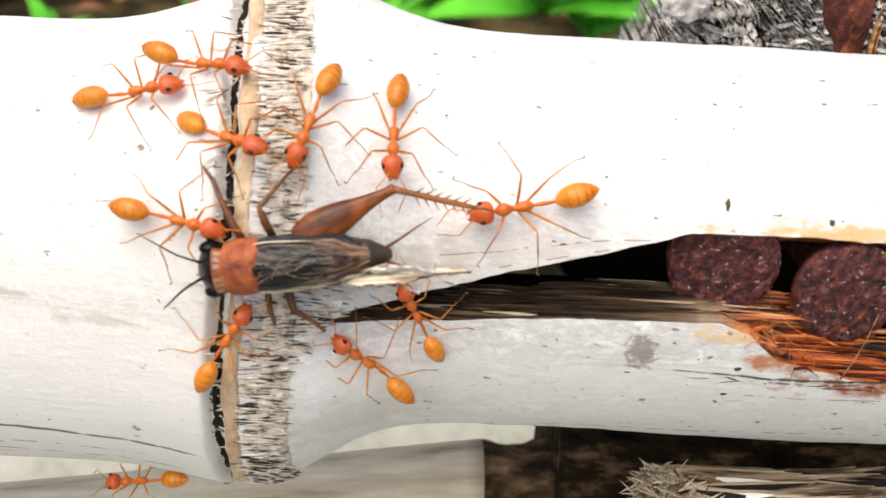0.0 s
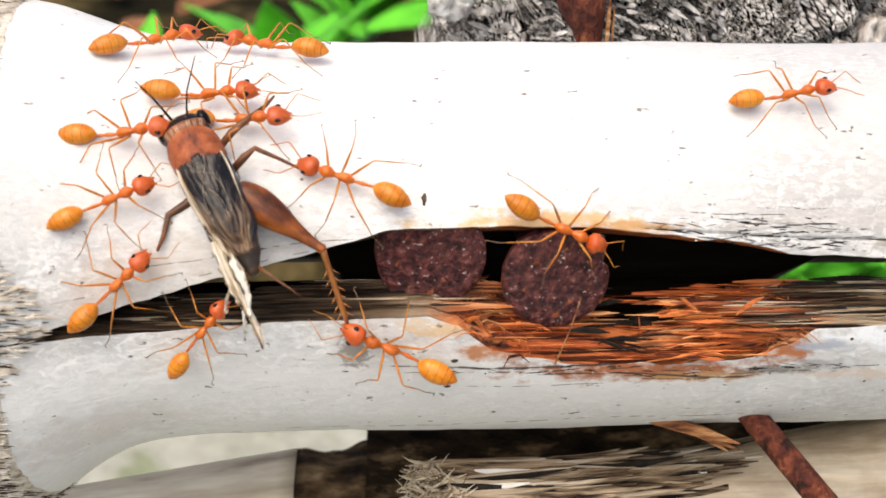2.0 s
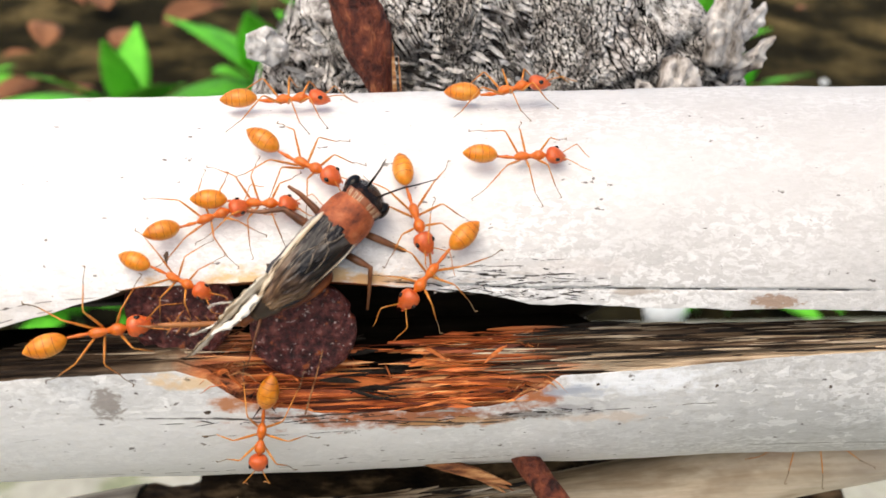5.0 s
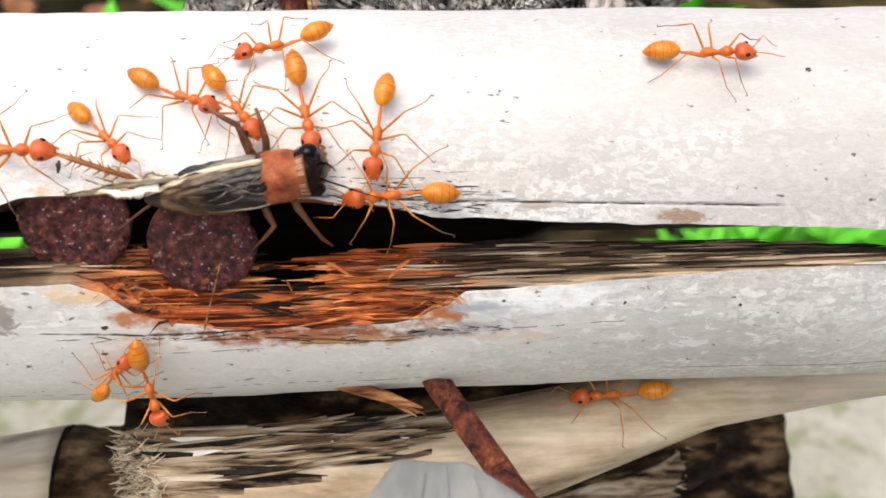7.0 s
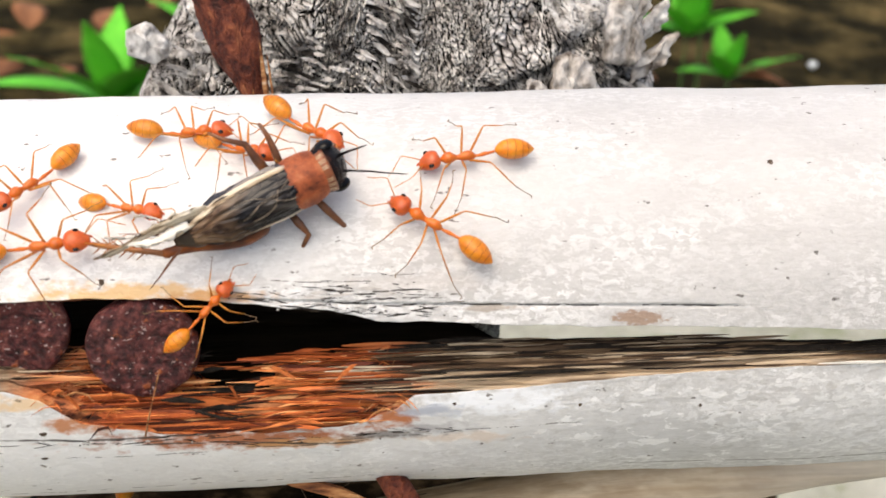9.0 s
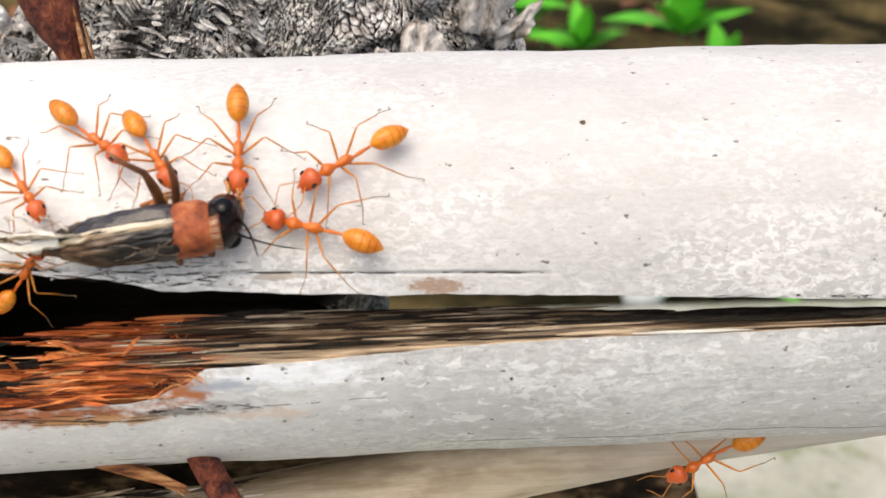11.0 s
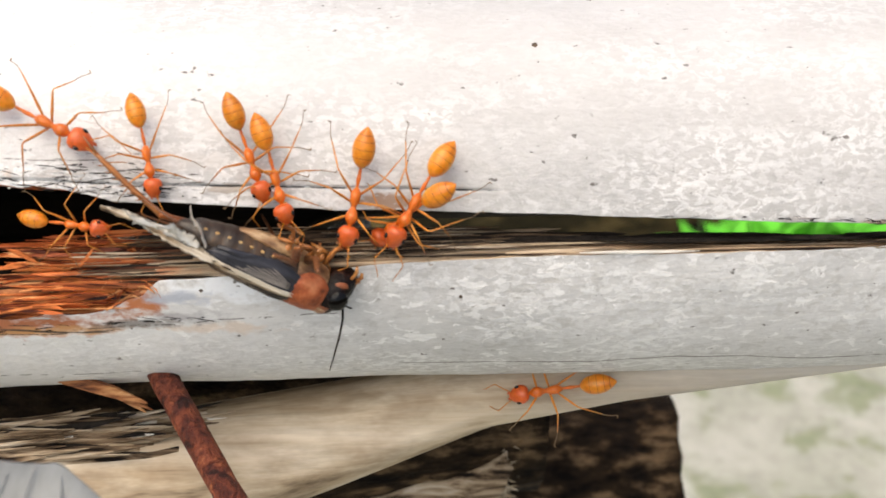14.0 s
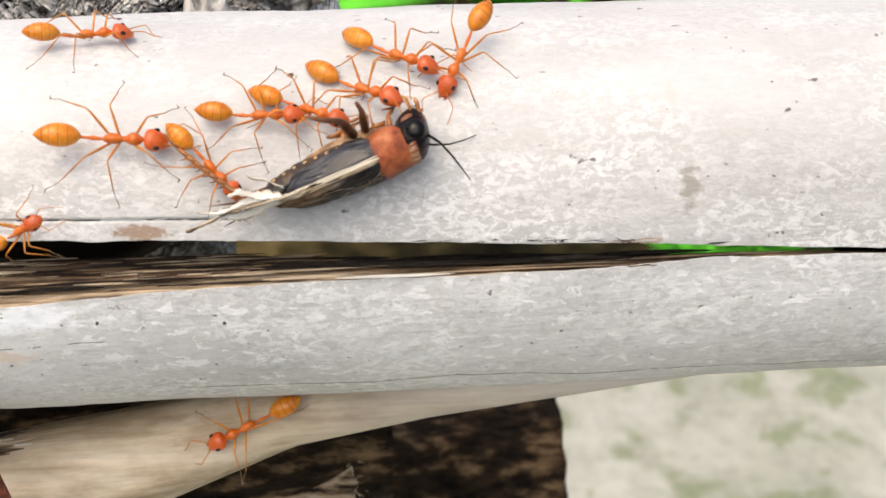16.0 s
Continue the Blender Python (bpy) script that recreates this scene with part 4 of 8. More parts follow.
# small dark spots on the skin
def patch(x, th, w, h, material, seed, lift=0.00003):
    rings = []
    k = 28
    pts = []
    for j in range(k):
        a = 2 * math.pi * j / k
        q = 1 + 0.55 * noise.noise(Vector((math.cos(a) * 1.8, math.sin(a) * 1.8, seed)))
        pts.append((x + w / 2 * q * math.cos(a), th + math.degrees(h / 2 / RADIUS) * q * math.sin(a)))
    verts = [at_angle(px, pt, outer_radius(px, pt) + lift) for px, pt in pts] + [at_angle(x, th, outer_radius(x, th) + lift * 1.5)]
    return from_lists("patch", verts, [(j, (j + 1) % k, k) for j in range(k)], material)


DOT = plain("dark_spot", [(0.3, (0.05, 0.035, 0.025)), (0.7, (0.13, 0.09, 0.06))], 2000, (1, 1, 1), 0.7, 0.3, 0.0001)
for x, th, w, h in ((0.0262, 36.5, 0.0004, 0.0010), (0.0347, 33.4, 0.0004, 0.0006), (0.0288, -7.5, 0.0006, 0.0004), (0.0283, -17.0, 0.0006, 0.0003), (0.0735, -4.0, 0.0003, 0.0004), (0.0905, 62, 0.0005, 0.0005), (0.0628, -2.2, 0.0003, 0.0003), (0.0840, -6, 0.0003, 0.0003)):
    part("spot", patch(x, th, w, h, DOT, 4.0 + x * 90), pole, "small dark spot on the culm")


# ---- nails ----
def turned(radius, profile, seed, notch, material, name):
    """A round iron piece about y, uneven at its rim."""
    rings = []
    k = 64
    for d, f in profile:
        ring = []
        for j in range(k):
            a = 2 * math.pi * j / k
            q = f * (1 + (0.03 * noise.noise(Vector((math.cos(a) * 2, math.sin(a) * 2, seed))) + 0.012 * noise.noise(Vector((math.cos(a) * 9, math.sin(a) * 9, seed))) if f > 0.5 else 0))
            if notch and f > 0.6 and abs((a - 0.35 + math.pi) % (2 * math.pi) - math.pi) < 0.10:
                q *= 0.93
            y = d + (0.00022 * noise.noise(Vector((math.cos(a) * q * 5, math.sin(a) * q * 5, seed + 3))) + 0.0001 * noise.noise(Vector((math.cos(a) * q * 17, math.sin(a) * q * 17, seed + 3))) if d < 0.001 else 0)
            ring.append((radius * q * math.cos(a), y, radius * q * math.sin(a)))
        rings.append(ring)
    verts, faces = loft(rings)
    return from_lists(name, verts, faces, material)


HEAD_PROFILE = ((0.0024, 0.36), (0.0019, 0.80), (0.0015, 0.97), (0.0008, 1.0), (0.0003, 0.985), (0.0, 0.93), (-0.0001, 0.82), (-0.0001, 0.7), (-0.00015, 0.55), (-0.00015, 0.4), (-0.0001, 0.25), (-0.0001, 0.1))
for at, radius, seed, notch, turn in (((0.0267, 0.0762, 0.7066), 0.00470, 1.0, False, -4), ((0.0373, 0.0752, 0.7050), 0.00460, 7.0, True, 3)):
    nail = thing("nail", "thick purple-brown rusty nail driven into the split bamboo", "nail", Matrix.Translation(at) @ pose(0, 0, 0, -6, 0, turn), "nails in the split")
    part("nail_head", turned(radius, HEAD_PROFILE, seed, notch, RUST, "nail_head"), nail, "pitted round nail head")
    part("nail_shank", turned(radius, ((0.038, 0.30), (0.0022, 0.37)), seed, False, RUST, "nail_shank"), nail)


# ---- the weathered post behind the pole ----
def post_mesh():
    """A stump of grey, cracked wood: broad below, broken and domed on top."""
    rings = []
    k = 220
    levels = [(0.0, 1.0), (0.2, 1.0), (0.45, 1.0), (0.60, 1.0)] + [(0.64 + 0.0008 * i, 1.0) for i in range(62)]
    for i in range(60):
        a = i / 59 * math.pi / 2
        levels.append((0.6900 + 0.0340 * math.sin(a), max(0.02, math.cos(a) ** 0.62)))
    for z, f in levels:
        ring = []
        for j in range(k):
            a = 2 * math.pi * j / k
            ca, sa = math.cos(a), math.sin(a)
            ex = math.copysign(abs(ca) ** 0.75, ca) * (0.0300 if ca < 0 else 0.0362) * f
            ey = math.copysign(abs(sa) ** 0.75, sa) * 0.0205 * (0.35 + 0.65 * f)
            p = Vector((ex, ey, z))
            d = 0.0
            if z > 0.6:
                lean = 1.6 * p.x
                v = Vector((p.x * 150, p.y * 170, (p.z + lean) * 420))
                ridge = 1 - abs(noise.noise(v * 0.8)) * 2
                d = 0.0011 * ridge + 0.0008 * noise.noise(v * 2.1) + 0.0026 * noise.noise(Vector((p.x * 60, p.y * 60, p.z * 70)))
                rough_side = max(0.0, min(1.0, (0.004 - p.x) / 0.02))
                d += rough_side * 0.0010 * noise.noise(v * 3.7)
                crack = 1 - abs(noise.noise(Vector((p.x * 110 + 1.2 * noise.noise(v * 0.5), p.y * 110, (p.z + lean) * 300))))
                d -= 0.0026 * max(0, crack - 0.88) / 0.12
                d = 0.35 * d - 0.0013 * min(1.0, max(0.0, (z - 0.685) / 0.004))
            out = Vector((ca, sa, 0.35 if f < 0.98 else 0)).normalized()
            q = p + out * d
            flare = min(1.0, max(0.0, (z - 0.685) / 0.009))
            ring.append((q.x * (0.68 + 0.32 * flare) + 0.0505 + 0.0085 * flare, q.y + 0.1362, q.z))
        rings.append(ring)
    verts, faces = loft(rings)
    # The top is DEEP, so shade between the plates is painted in.
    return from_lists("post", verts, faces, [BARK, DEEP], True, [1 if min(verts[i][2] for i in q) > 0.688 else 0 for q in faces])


post = thing("fence_post", "weathered grey wooden post with a cracked broken top", "post")
part("post_body", post_mesh(), post, "cracked grey wood")


def post_front(x, z):
    """How far the post's viewer side reaches at a place across and up."""
    g = min(1.0, abs(x - 0.0590) / (0.0300 if x < 0.059 else 0.0362))
    a = min(1.0, max(0.0, (z - 0.6900) / 0.0340))
    f = math.sqrt(max(0.0, 1 - a * a)) ** 0.62
    h = min(1.0, g / max(f, 0.05))
    return 0.1362 - 0.0240 * (0.35 + 0.65 * f) * max(0.0, 1 - h ** 2.67) ** 0.375, h


def lattice(u, v, seed):
    """Smooth value noise on arrays, -1 to 1."""
    iu, iv = np.floor(u), np.floor(v)
    fu, fv = u - iu, v - iv
    fu, fv = fu * fu * (3 - 2 * fu), fv * fv * (3 - 2 * fv)

    def value(a, b):
        q = np.sin(a * 127.1 + b * 311.7 + seed * 74.7) * 43758.5453
        return 2 * (q - np.floor(q)) - 1
    low = value(iu, iv) * (1 - fu) + value(iu + 1, iv) * fu
    high = value(iu, iv + 1) * (1 - fu) + value(iu + 1, iv + 1) * fu
    return low * (1 - fv) + high * fv


def cells(u, v, seed):
    """Uneven cells on arrays: the distance to the border, a random number for each cell, and the way from its heart."""
    best, second = np.full(u.shape, 9.0), np.full(u.shape, 9.0)
    number, du, dv = np.zeros(u.shape), np.zeros(u.shape), np.zeros(u.shape)
    iu, iv = np.floor(u), np.floor(v)
    for a in (-1, 0, 1):
        for b in (-1, 0, 1):
            cu, cv = iu + a, iv + b
            q = np.sin(cu * 127.1 + cv * 311.7 + seed * 74.7) * 43758.5453
            q -= np.floor(q)
            w = np.sin(cu * 269.5 + cv * 183.3 + seed * 31.1) * 24634.6345
            w -= np.floor(w)
            x, y = u - cu - 0.08 - 0.84 * q, v - cv - 0.08 - 0.84 * w
            d = np.sqrt(x * x + y * y)
            near = d < best
            second = np.where(near, best, np.minimum(second, d))
            number, du, dv = np.where(near, (q * 7.3 + w * 3.1) % 1.0, number), np.where(near, x, du), np.where(near, y, dv)
            best = np.where(near, d, best)
    return second - best, number, du, dv


def weathered_face():
    """The post's viewer side: crazed plates in a wavy flow, shredded towards one side, lumps and deep crevices."""
    nx, nz = 760, 390
    x, z = np.meshgrid(np.linspace(0.0262, 0.0978, nx), np.linspace(0.6880, 0.7240, nz))
    u, v = x * 1000, (z - 0.690) * 1000
    wu, wv = lattice(u * 0.16, v * 0.16, 1), lattice(u * 0.16, v * 0.16, 2)
    fine_u, fine_v = lattice(u * 0.9, v * 0.9, 3), lattice(u * 0.9, v * 0.9, 4)
    tilt = 0.45 * np.sin((u - 62) * 0.11) + 0.35 * wu
    fu = u * np.cos(tilt) + v * np.sin(tilt) + 1.6 * wu + 0.20 * fine_u
    fv = -u * np.sin(tilt) + v * np.cos(tilt) + 1.6 * wv + 0.20 * fine_v
    big, big_id, bu, bv = cells(fu * 0.60, fv * 0.85, 5)
    small, small_id, su, sv = cells(fu * 1.05, fv * 1.45, 6)
    shred, shred_id, hu, hv = cells(fu * 0.55, fv * 1.9, 7)
    rough = np.clip((lattice(u * 0.11, v * 0.13, 9) + 0.25) * 2.2, 0, 1)
    left = np.clip((57.5 + 3 * wu - u) / 4.0, 0, 1)
    crumbs = np.maximum(rough, 0.15)
    grit = 0.10 * lattice(u * 3.1, v * 4.0, 11) + 0.06 * lattice(u * 7, v * 8, 12)
    plates = 0.10 * (big_id - 0.5) + 0.16 * (bu * (big_id - 0.4) + bv * (0.6 - big_id)) - 1.1 * np.clip(1 - big / 0.17, 0, 1)
    plates += crumbs * (0.34 * (small_id - 0.5) + 0.45 * sv * (small_id - 0.3) - 0.8 * np.clip(1 - small / 0.26, 0, 1))
    slats = 0.9 * (shred_id - 0.5) + 0.9 * hv * (0.35 + shred_id) + 0.7 * hu * (shred_id - 0.5) - 1.6 * np.clip(1 - shred / 0.26, 0, 1) + 0.25 * (small_id - 0.5)
    out = plates * (1 - left) + slats * left + grit
    out += 1.5 * lattice(u * 0.13 + 4, v * 0.17, 21) + 0.7 * lattice(u * 0.33, v * 0.4, 22)
    fold = v - (22.5 + 0.33 * (u - 74) + 0.9 * lattice(u * 0.3, v * 0.1, 23))
    reach = np.clip((u - 67) / 5, 0, 1) * np.clip((82.5 - u) / 3.0, 0, 1)
    out -= reach * 2.4 * np.exp(-(fold / 0.85) ** 2)
    out += reach * 1.1 * np.exp(-((fold - 2.6) / 1.5) ** 2)
    for cu, cv, slope, wide, deep in ((49.0, 24, 2.2, 0.8, 1.4), (84.0, 17, 3.0, 0.6, 1.6)):
        line = (u - cu) - (v - cv) / slope + 0.8 * lattice(v * 0.5, u * 0.2, 24 + cu)
        out -= deep * np.exp(-(line / wide) ** 2) * np.clip(1 - abs(v - cv) / 7, 0, 1)
    g = np.minimum(1.0, np.abs(x - 0.0590) / np.where(x < 0.059, 0.0330 + 0.0012 * lattice(v * 0.7, v * 0, 31), 0.0368 + 0.0022 * lattice(v * 0.55, v * 0, 32)))
    a = np.clip((z - 0.6900) / 0.0340, 0, 1)
    f = np.sqrt(np.maximum(0.0, 1 - a * a)) ** 0.62
    h = np.minimum(1.0, g / np.maximum(f, 0.05))
    y = 0.1362 - 0.0240 * (0.35 + 0.65 * f) * np.maximum(0.0, 1 - h ** 2.67) ** 0.375 - 0.001 * out
    y = np.where(h > 0.995, 0.142, y)
    verts = np.stack([x, y, z], -1).reshape(-1, 3)
    j, i = np.meshgrid(np.arange(nz - 1), np.arange(nx - 1), indexing="ij")
    k = j * nx + i
    keep = (h[:-1, :-1] < 0.995) | (h[1:, 1:] < 0.995)
    faces = np.stack([k, k + 1, k + nx + 1, k + nx], -1)[keep]
    # Faces in the cracks take DEEP: their shade is put into the colour.
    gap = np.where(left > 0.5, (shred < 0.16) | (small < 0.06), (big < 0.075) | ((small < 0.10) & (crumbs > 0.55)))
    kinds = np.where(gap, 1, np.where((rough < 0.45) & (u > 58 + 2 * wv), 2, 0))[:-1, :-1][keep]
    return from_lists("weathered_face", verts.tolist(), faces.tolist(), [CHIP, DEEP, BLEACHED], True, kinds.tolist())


def shingle_flakes():
    """Thin lifted flakes in a wavy flow over the rougher side of the post."""
    rnd = random.Random(33)
    pieces, kinds = [], []
    for k in range(1300):
        x, z = 0.0275 + 0.034 * rnd.random(), rnd.uniform(0.6895, 0.7235)
        y, h = post_front(x, z)
        if h > 0.98:
            continue
        flow = 0.55 * math.sin((x - 0.03) * 120 + (z - 0.70) * 60) + 0.5 * noise.noise(Vector((x * 120, z * 120, 3)))
        d = Vector((math.cos(flow), -0.25 + rnd.gauss(0, 0.25), math.sin(flow) + rnd.gauss(0, 0.15)))
        up = Vector((-math.sin(flow), rnd.gauss(0.5, 0.5), math.cos(flow)))
        piece = strip((x, y - rnd.uniform(-0.0006, 0.0010), z), d, up, Vector((0, -1, 0.3)), rnd.uniform(0.0008, 0.0024), rnd.uniform(0.0002, 0.0006), rnd.uniform(0.0001, 0.0003), rnd.uniform(-0.0002, 0.0005))
        pieces.append(piece)
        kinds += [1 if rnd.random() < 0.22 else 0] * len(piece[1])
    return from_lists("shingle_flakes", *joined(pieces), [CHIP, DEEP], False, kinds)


tagged(part("flaking_bark", shingle_flakes(), post, "rough lifted flakes of weathered wood"), kind="stuff")


def post_chips():
    """Jagged flakes that stand out along the post's sides."""
    rnd = random.Random(21)
    pieces = []
    for k in range(260):
        side = -1 if k % 6 else 1
        z = rnd.uniform(0.692, 0.7195)
        a = min(1.0, (z - 0.6900) / 0.0340)
        f = math.sqrt(max(0.0, 1 - a * a)) ** 0.62
        back = rnd.random()
        x = 0.0590 + side * (0.0300 if side < 0 else 0.0362) * f * (0.985 - 0.16 * back ** 2)
        y = post_front(x, z)[0] - 0.0002 if back > 0.5 else 0.1362 - rnd.uniform(0.0, 0.016)
        d = Vector((side, rnd.gauss(-0.35, 0.3), rnd.gauss(0.30, 0.35)))
        pieces.append(strip((x, y, z), d, Vector((rnd.gauss(0, 0.3), rnd.gauss(0.2, 0.4), 1)), Vector((0, -1, 0.3)), rnd.uniform(0.0016, 0.0046), rnd.uniform(0.0005, 0.0013), rnd.uniform(0.0003, 0.0008), rnd.uniform(-0.0003, 0.0006)))
    return from_lists("post_flakes", *joined(pieces), CHIP, False)


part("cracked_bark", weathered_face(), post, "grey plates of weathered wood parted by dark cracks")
tagged(part("post_bark", post_chips(), post, "raised flakes of grey weathered wood"), kind="stuff")


def chunk(outline, thick, seed, material):
    """A broken lump of wood from an outline in x and z at depth y: uneven, with a worn rounded face."""
    rings = []
    n = len(outline)
    pts = []
    for i in range(n):
        p, q = outline[i], outline[(i + 1) % n]
        for k in range(8):
            f = k / 8
            pts.append(tuple(a + (b - a) * f for a, b in zip(p, q)))
    c = [sum(p[k] for p in pts) / len(pts) for k in range(3)]
    for s, d in ((1.0, -1.0), (1.0, -0.2), (0.97, 0.25), (0.90, 0.5), (0.75, 0.65), (0.55, 0.75), (0.35, 0.8), (0.15, 0.8)):
        ring = []
        for x, y, z in pts:
            px, pz = c[0] + (x - c[0]) * s, c[2] + (z - c[2]) * s
            wob = 0.00045 * noise.noise(Vector((px * 900, pz * 900, seed))) + 0.00035 * noise.noise(Vector((px * 2600, pz * 1100, seed)))
            ring.append((px + wob, c[1] + (y - c[1]) * s - thick * d - 1.6 * wob, pz + 0.8 * wob))
        rings.append(ring)
    return from_lists("chunk", *loft(rings), material)


for k, (outline, thick, mt, label) in enumerate((
        (((0.0765, 0.1126, 0.7085), (0.0816, 0.1130, 0.7085), (0.0822, 0.1134, 0.7118), (0.0812, 0.1138, 0.7150), (0.0785, 0.1136, 0.7166), (0.0770, 0.1134, 0.7160), (0.0762, 0.1132, 0.7132)), 0.0010, PALEWOOD, "pale loose plate of weathered wood"),
        (((0.0735, 0.1122, 0.7085), (0.0760, 0.1124, 0.7085), (0.0758, 0.1126, 0.7130), (0.0742, 0.1128, 0.7140), (0.0730, 0.1124, 0.7110)), 0.0007, CHIP, "grey loose plate of weathered wood"),
        (((0.0838, 0.1190, 0.7135), (0.0868, 0.1198, 0.7128), (0.0888, 0.1206, 0.7150), (0.0880, 0.1210, 0.7180), (0.0892, 0.1212, 0.7205), (0.0862, 0.1200, 0.7228), (0.0842, 0.1194, 0.7215), (0.0832, 0.1190, 0.7185)), 0.0011, PALEWOOD, "pale broken lump at the post's edge"),
        (((0.0876, 0.1215, 0.7100), (0.0912, 0.1226, 0.7118), (0.0925, 0.1230, 0.7132), (0.0930, 0.1232, 0.7158), (0.0915, 0.1230, 0.7152), (0.0905, 0.1228, 0.7140), (0.0880, 0.1220, 0.7128)), 0.0005, PALEWOOD, "pale splinter standing off the post's edge"),
        (((0.0880, 0.1225, 0.7140), (0.0908, 0.1236, 0.7160), (0.0920, 0.1240, 0.7178), (0.0916, 0.1240, 0.7198), (0.0902, 0.1238, 0.7186), (0.0884, 0.1230, 0.7165)), 0.0005, CHIP, "grey splinter standing off the post's edge"),
        (((0.0285, 0.1232, 0.7130), (0.0318, 0.1222, 0.7122), (0.0340, 0.1216, 0.7138), (0.0330, 0.1218, 0.7160), (0.0312, 0.1222, 0.7172), (0.0286, 0.1232, 0.7158)), 0.0005, BLEACHED, "pale lump at the post's ragged edge"))):
    part("bark_plate", chunk(outline, thick, 3.0 + k, mt), post, label)


def spike_mesh(profile, name):
    rings = []
    for f, r, dx, dy in profile:
        ring = []
        for j in range(36):
            a = 2 * math.pi * j / 36
            ca, sa = math.cos(a), math.sin(a)
            lump = 1 + 0.14 * noise.noise(Vector((ca * 2, sa * 2, f * 8))) + 0.07 * noise.noise(Vector((ca * 6, sa * 6, f * 26)))
            ring.append((0.0446 + dx + r * ca * lump, 0.1060 + dy + 0.62 * r * sa * lump, 0.7085 + f * 0.0195 + 0.0005 * noise.noise(Vector((ca * 2, sa * 2, 3)))))
        rings.append(ring)
    return from_lists(name, *loft(rings), SPIKE)


spike = thing("rusty_spike", "thick red-brown rusty spike standing against the grey post", "spike")
part("spike_shank", spike_mesh(smooth_profile([(0, 0.0013, 0.0004, 0), (0.25, 0.0011, 0.0002, 0), (0.40, 0.0015, -0.0005, -0.0003), (0.52, 0.0023, -0.0012, -0.0004), (0.64, 0.0027, -0.0017, -0.0005), (0.76, 0.0027, -0.0023, -0.0006), (0.84, 0.0024, -0.0027, -0.0007)], 26), "spike_shank"), spike, "swollen rusty shank")
part("spike_head", spike_mesh(smooth_profile([(0.82, 0.0023, -0.0027, -0.0007), (0.87, 0.0025, -0.0030, -0.0007), (0.93, 0.0022, -0.0033, -0.0008), (0.98, 0.0017, -0.0035, -0.0009), (1.02, 0.0008, -0.0036, -0.0009), (1.03, 0.0002, -0.0036, -0.0009)], 14), "spike_head"), spike, "blunt bent tip")
for k, (x0, z0, x1, z1, wide, mt) in enumerate(((0.0460, 0.7120, 0.0456, 0.7215, 0.0004, TORN), (0.0467, 0.7128, 0.0462, 0.7200, 0.0002, TORN), (0.0462, 0.7118, 0.0458, 0.7190, 0.0003, TORN), (0.0442, 0.7110, 0.0446, 0.7160, 0.0005, TORN))):
    a, d = Vector((x0, 0.1046 + 0.0004 * k, z0)), Vector((x1 - x0, -0.0006, z1 - z0))
    part("bark_sliver", from_lists("bark_sliver", *strip(a + d * 0.5, d, (1, 0.2, 0), (0, -1, 0.2), d.length, wide, 0.0005, 0.0004), mt, False), spike, "torn bark sliver along the shank")


# ---- what lies under the pole ----
def log_mesh(x0, x1, y0, y1, z0, z1, radius, rough, materials, seed, hollow=False, frayed=0.0, sides=48, flat=1.0):
    rings, kinds = [], []
    n = 60
    for i in range(n + 1):
        f = i / n
        c = Vector((x0 + (x1 - x0) * f, y0 + (y1 - y0) * f, z0 + (z1 - z0) * f))
        ring = []
        for j in range(sides):
            a = 2 * math.pi * j / sides
            v = Vector((f * 5, math.cos(a) * 2.5, math.sin(a) * 2.5 + seed))
            r = radius * (1 + rough * noise.noise(v) + rough * 0.6 * noise.noise(Vector((f * 3, math.cos(a) * 9, math.sin(a) * 9 + seed))))
            shift = frayed * noise.noise(Vector((math.cos(a) * 5, math.sin(a) * 5, seed))) * (1 if f > 0.5 else -1) * (1 if f in (0, 1) else 0)
            ring.append(tuple(c + Vector((shift, -r * math.cos(a), r * flat * math.sin(a)))))
        rings.append(ring)
    if hollow:
        for i in (n, n - 20):
            rings.append([tuple(Vector(rings[n][0]) * 0 + (Vector(p) - sum((Vector(q) for q in rings[i]), Vector()) / sides) * 0.62 + sum((Vector(q) for q in rings[i]), Vector()) / sides) for p in rings[i]])
    verts, faces = loft(rings)
    kinds = [0] * len(faces)
    kinds[-1] = kinds[-2] = 1
    if hollow:
        for q in range(n * sides, len(faces)):
            kinds[q] = 1
    return from_lists("log", verts, faces, materials, True, kinds)


BRANCH = [(0.0295, 0.6742, 0.0069), (0.042, 0.6728, 0.0073), (0.055, 0.6718, 0.0071), (0.072, 0.6753, 0.0055), (0.088, 0.6806, 0.0039), (0.102, 0.6834, 0.0036), (0.14, 0.6900, 0.0042), (0.20, 0.7020, 0.0040)]

BRANCH_Y = [(0.0295, 0.0780), (0.042, 0.0796), (0.055, 0.0822), (0.072, 0.0848), (0.088, 0.0855)]


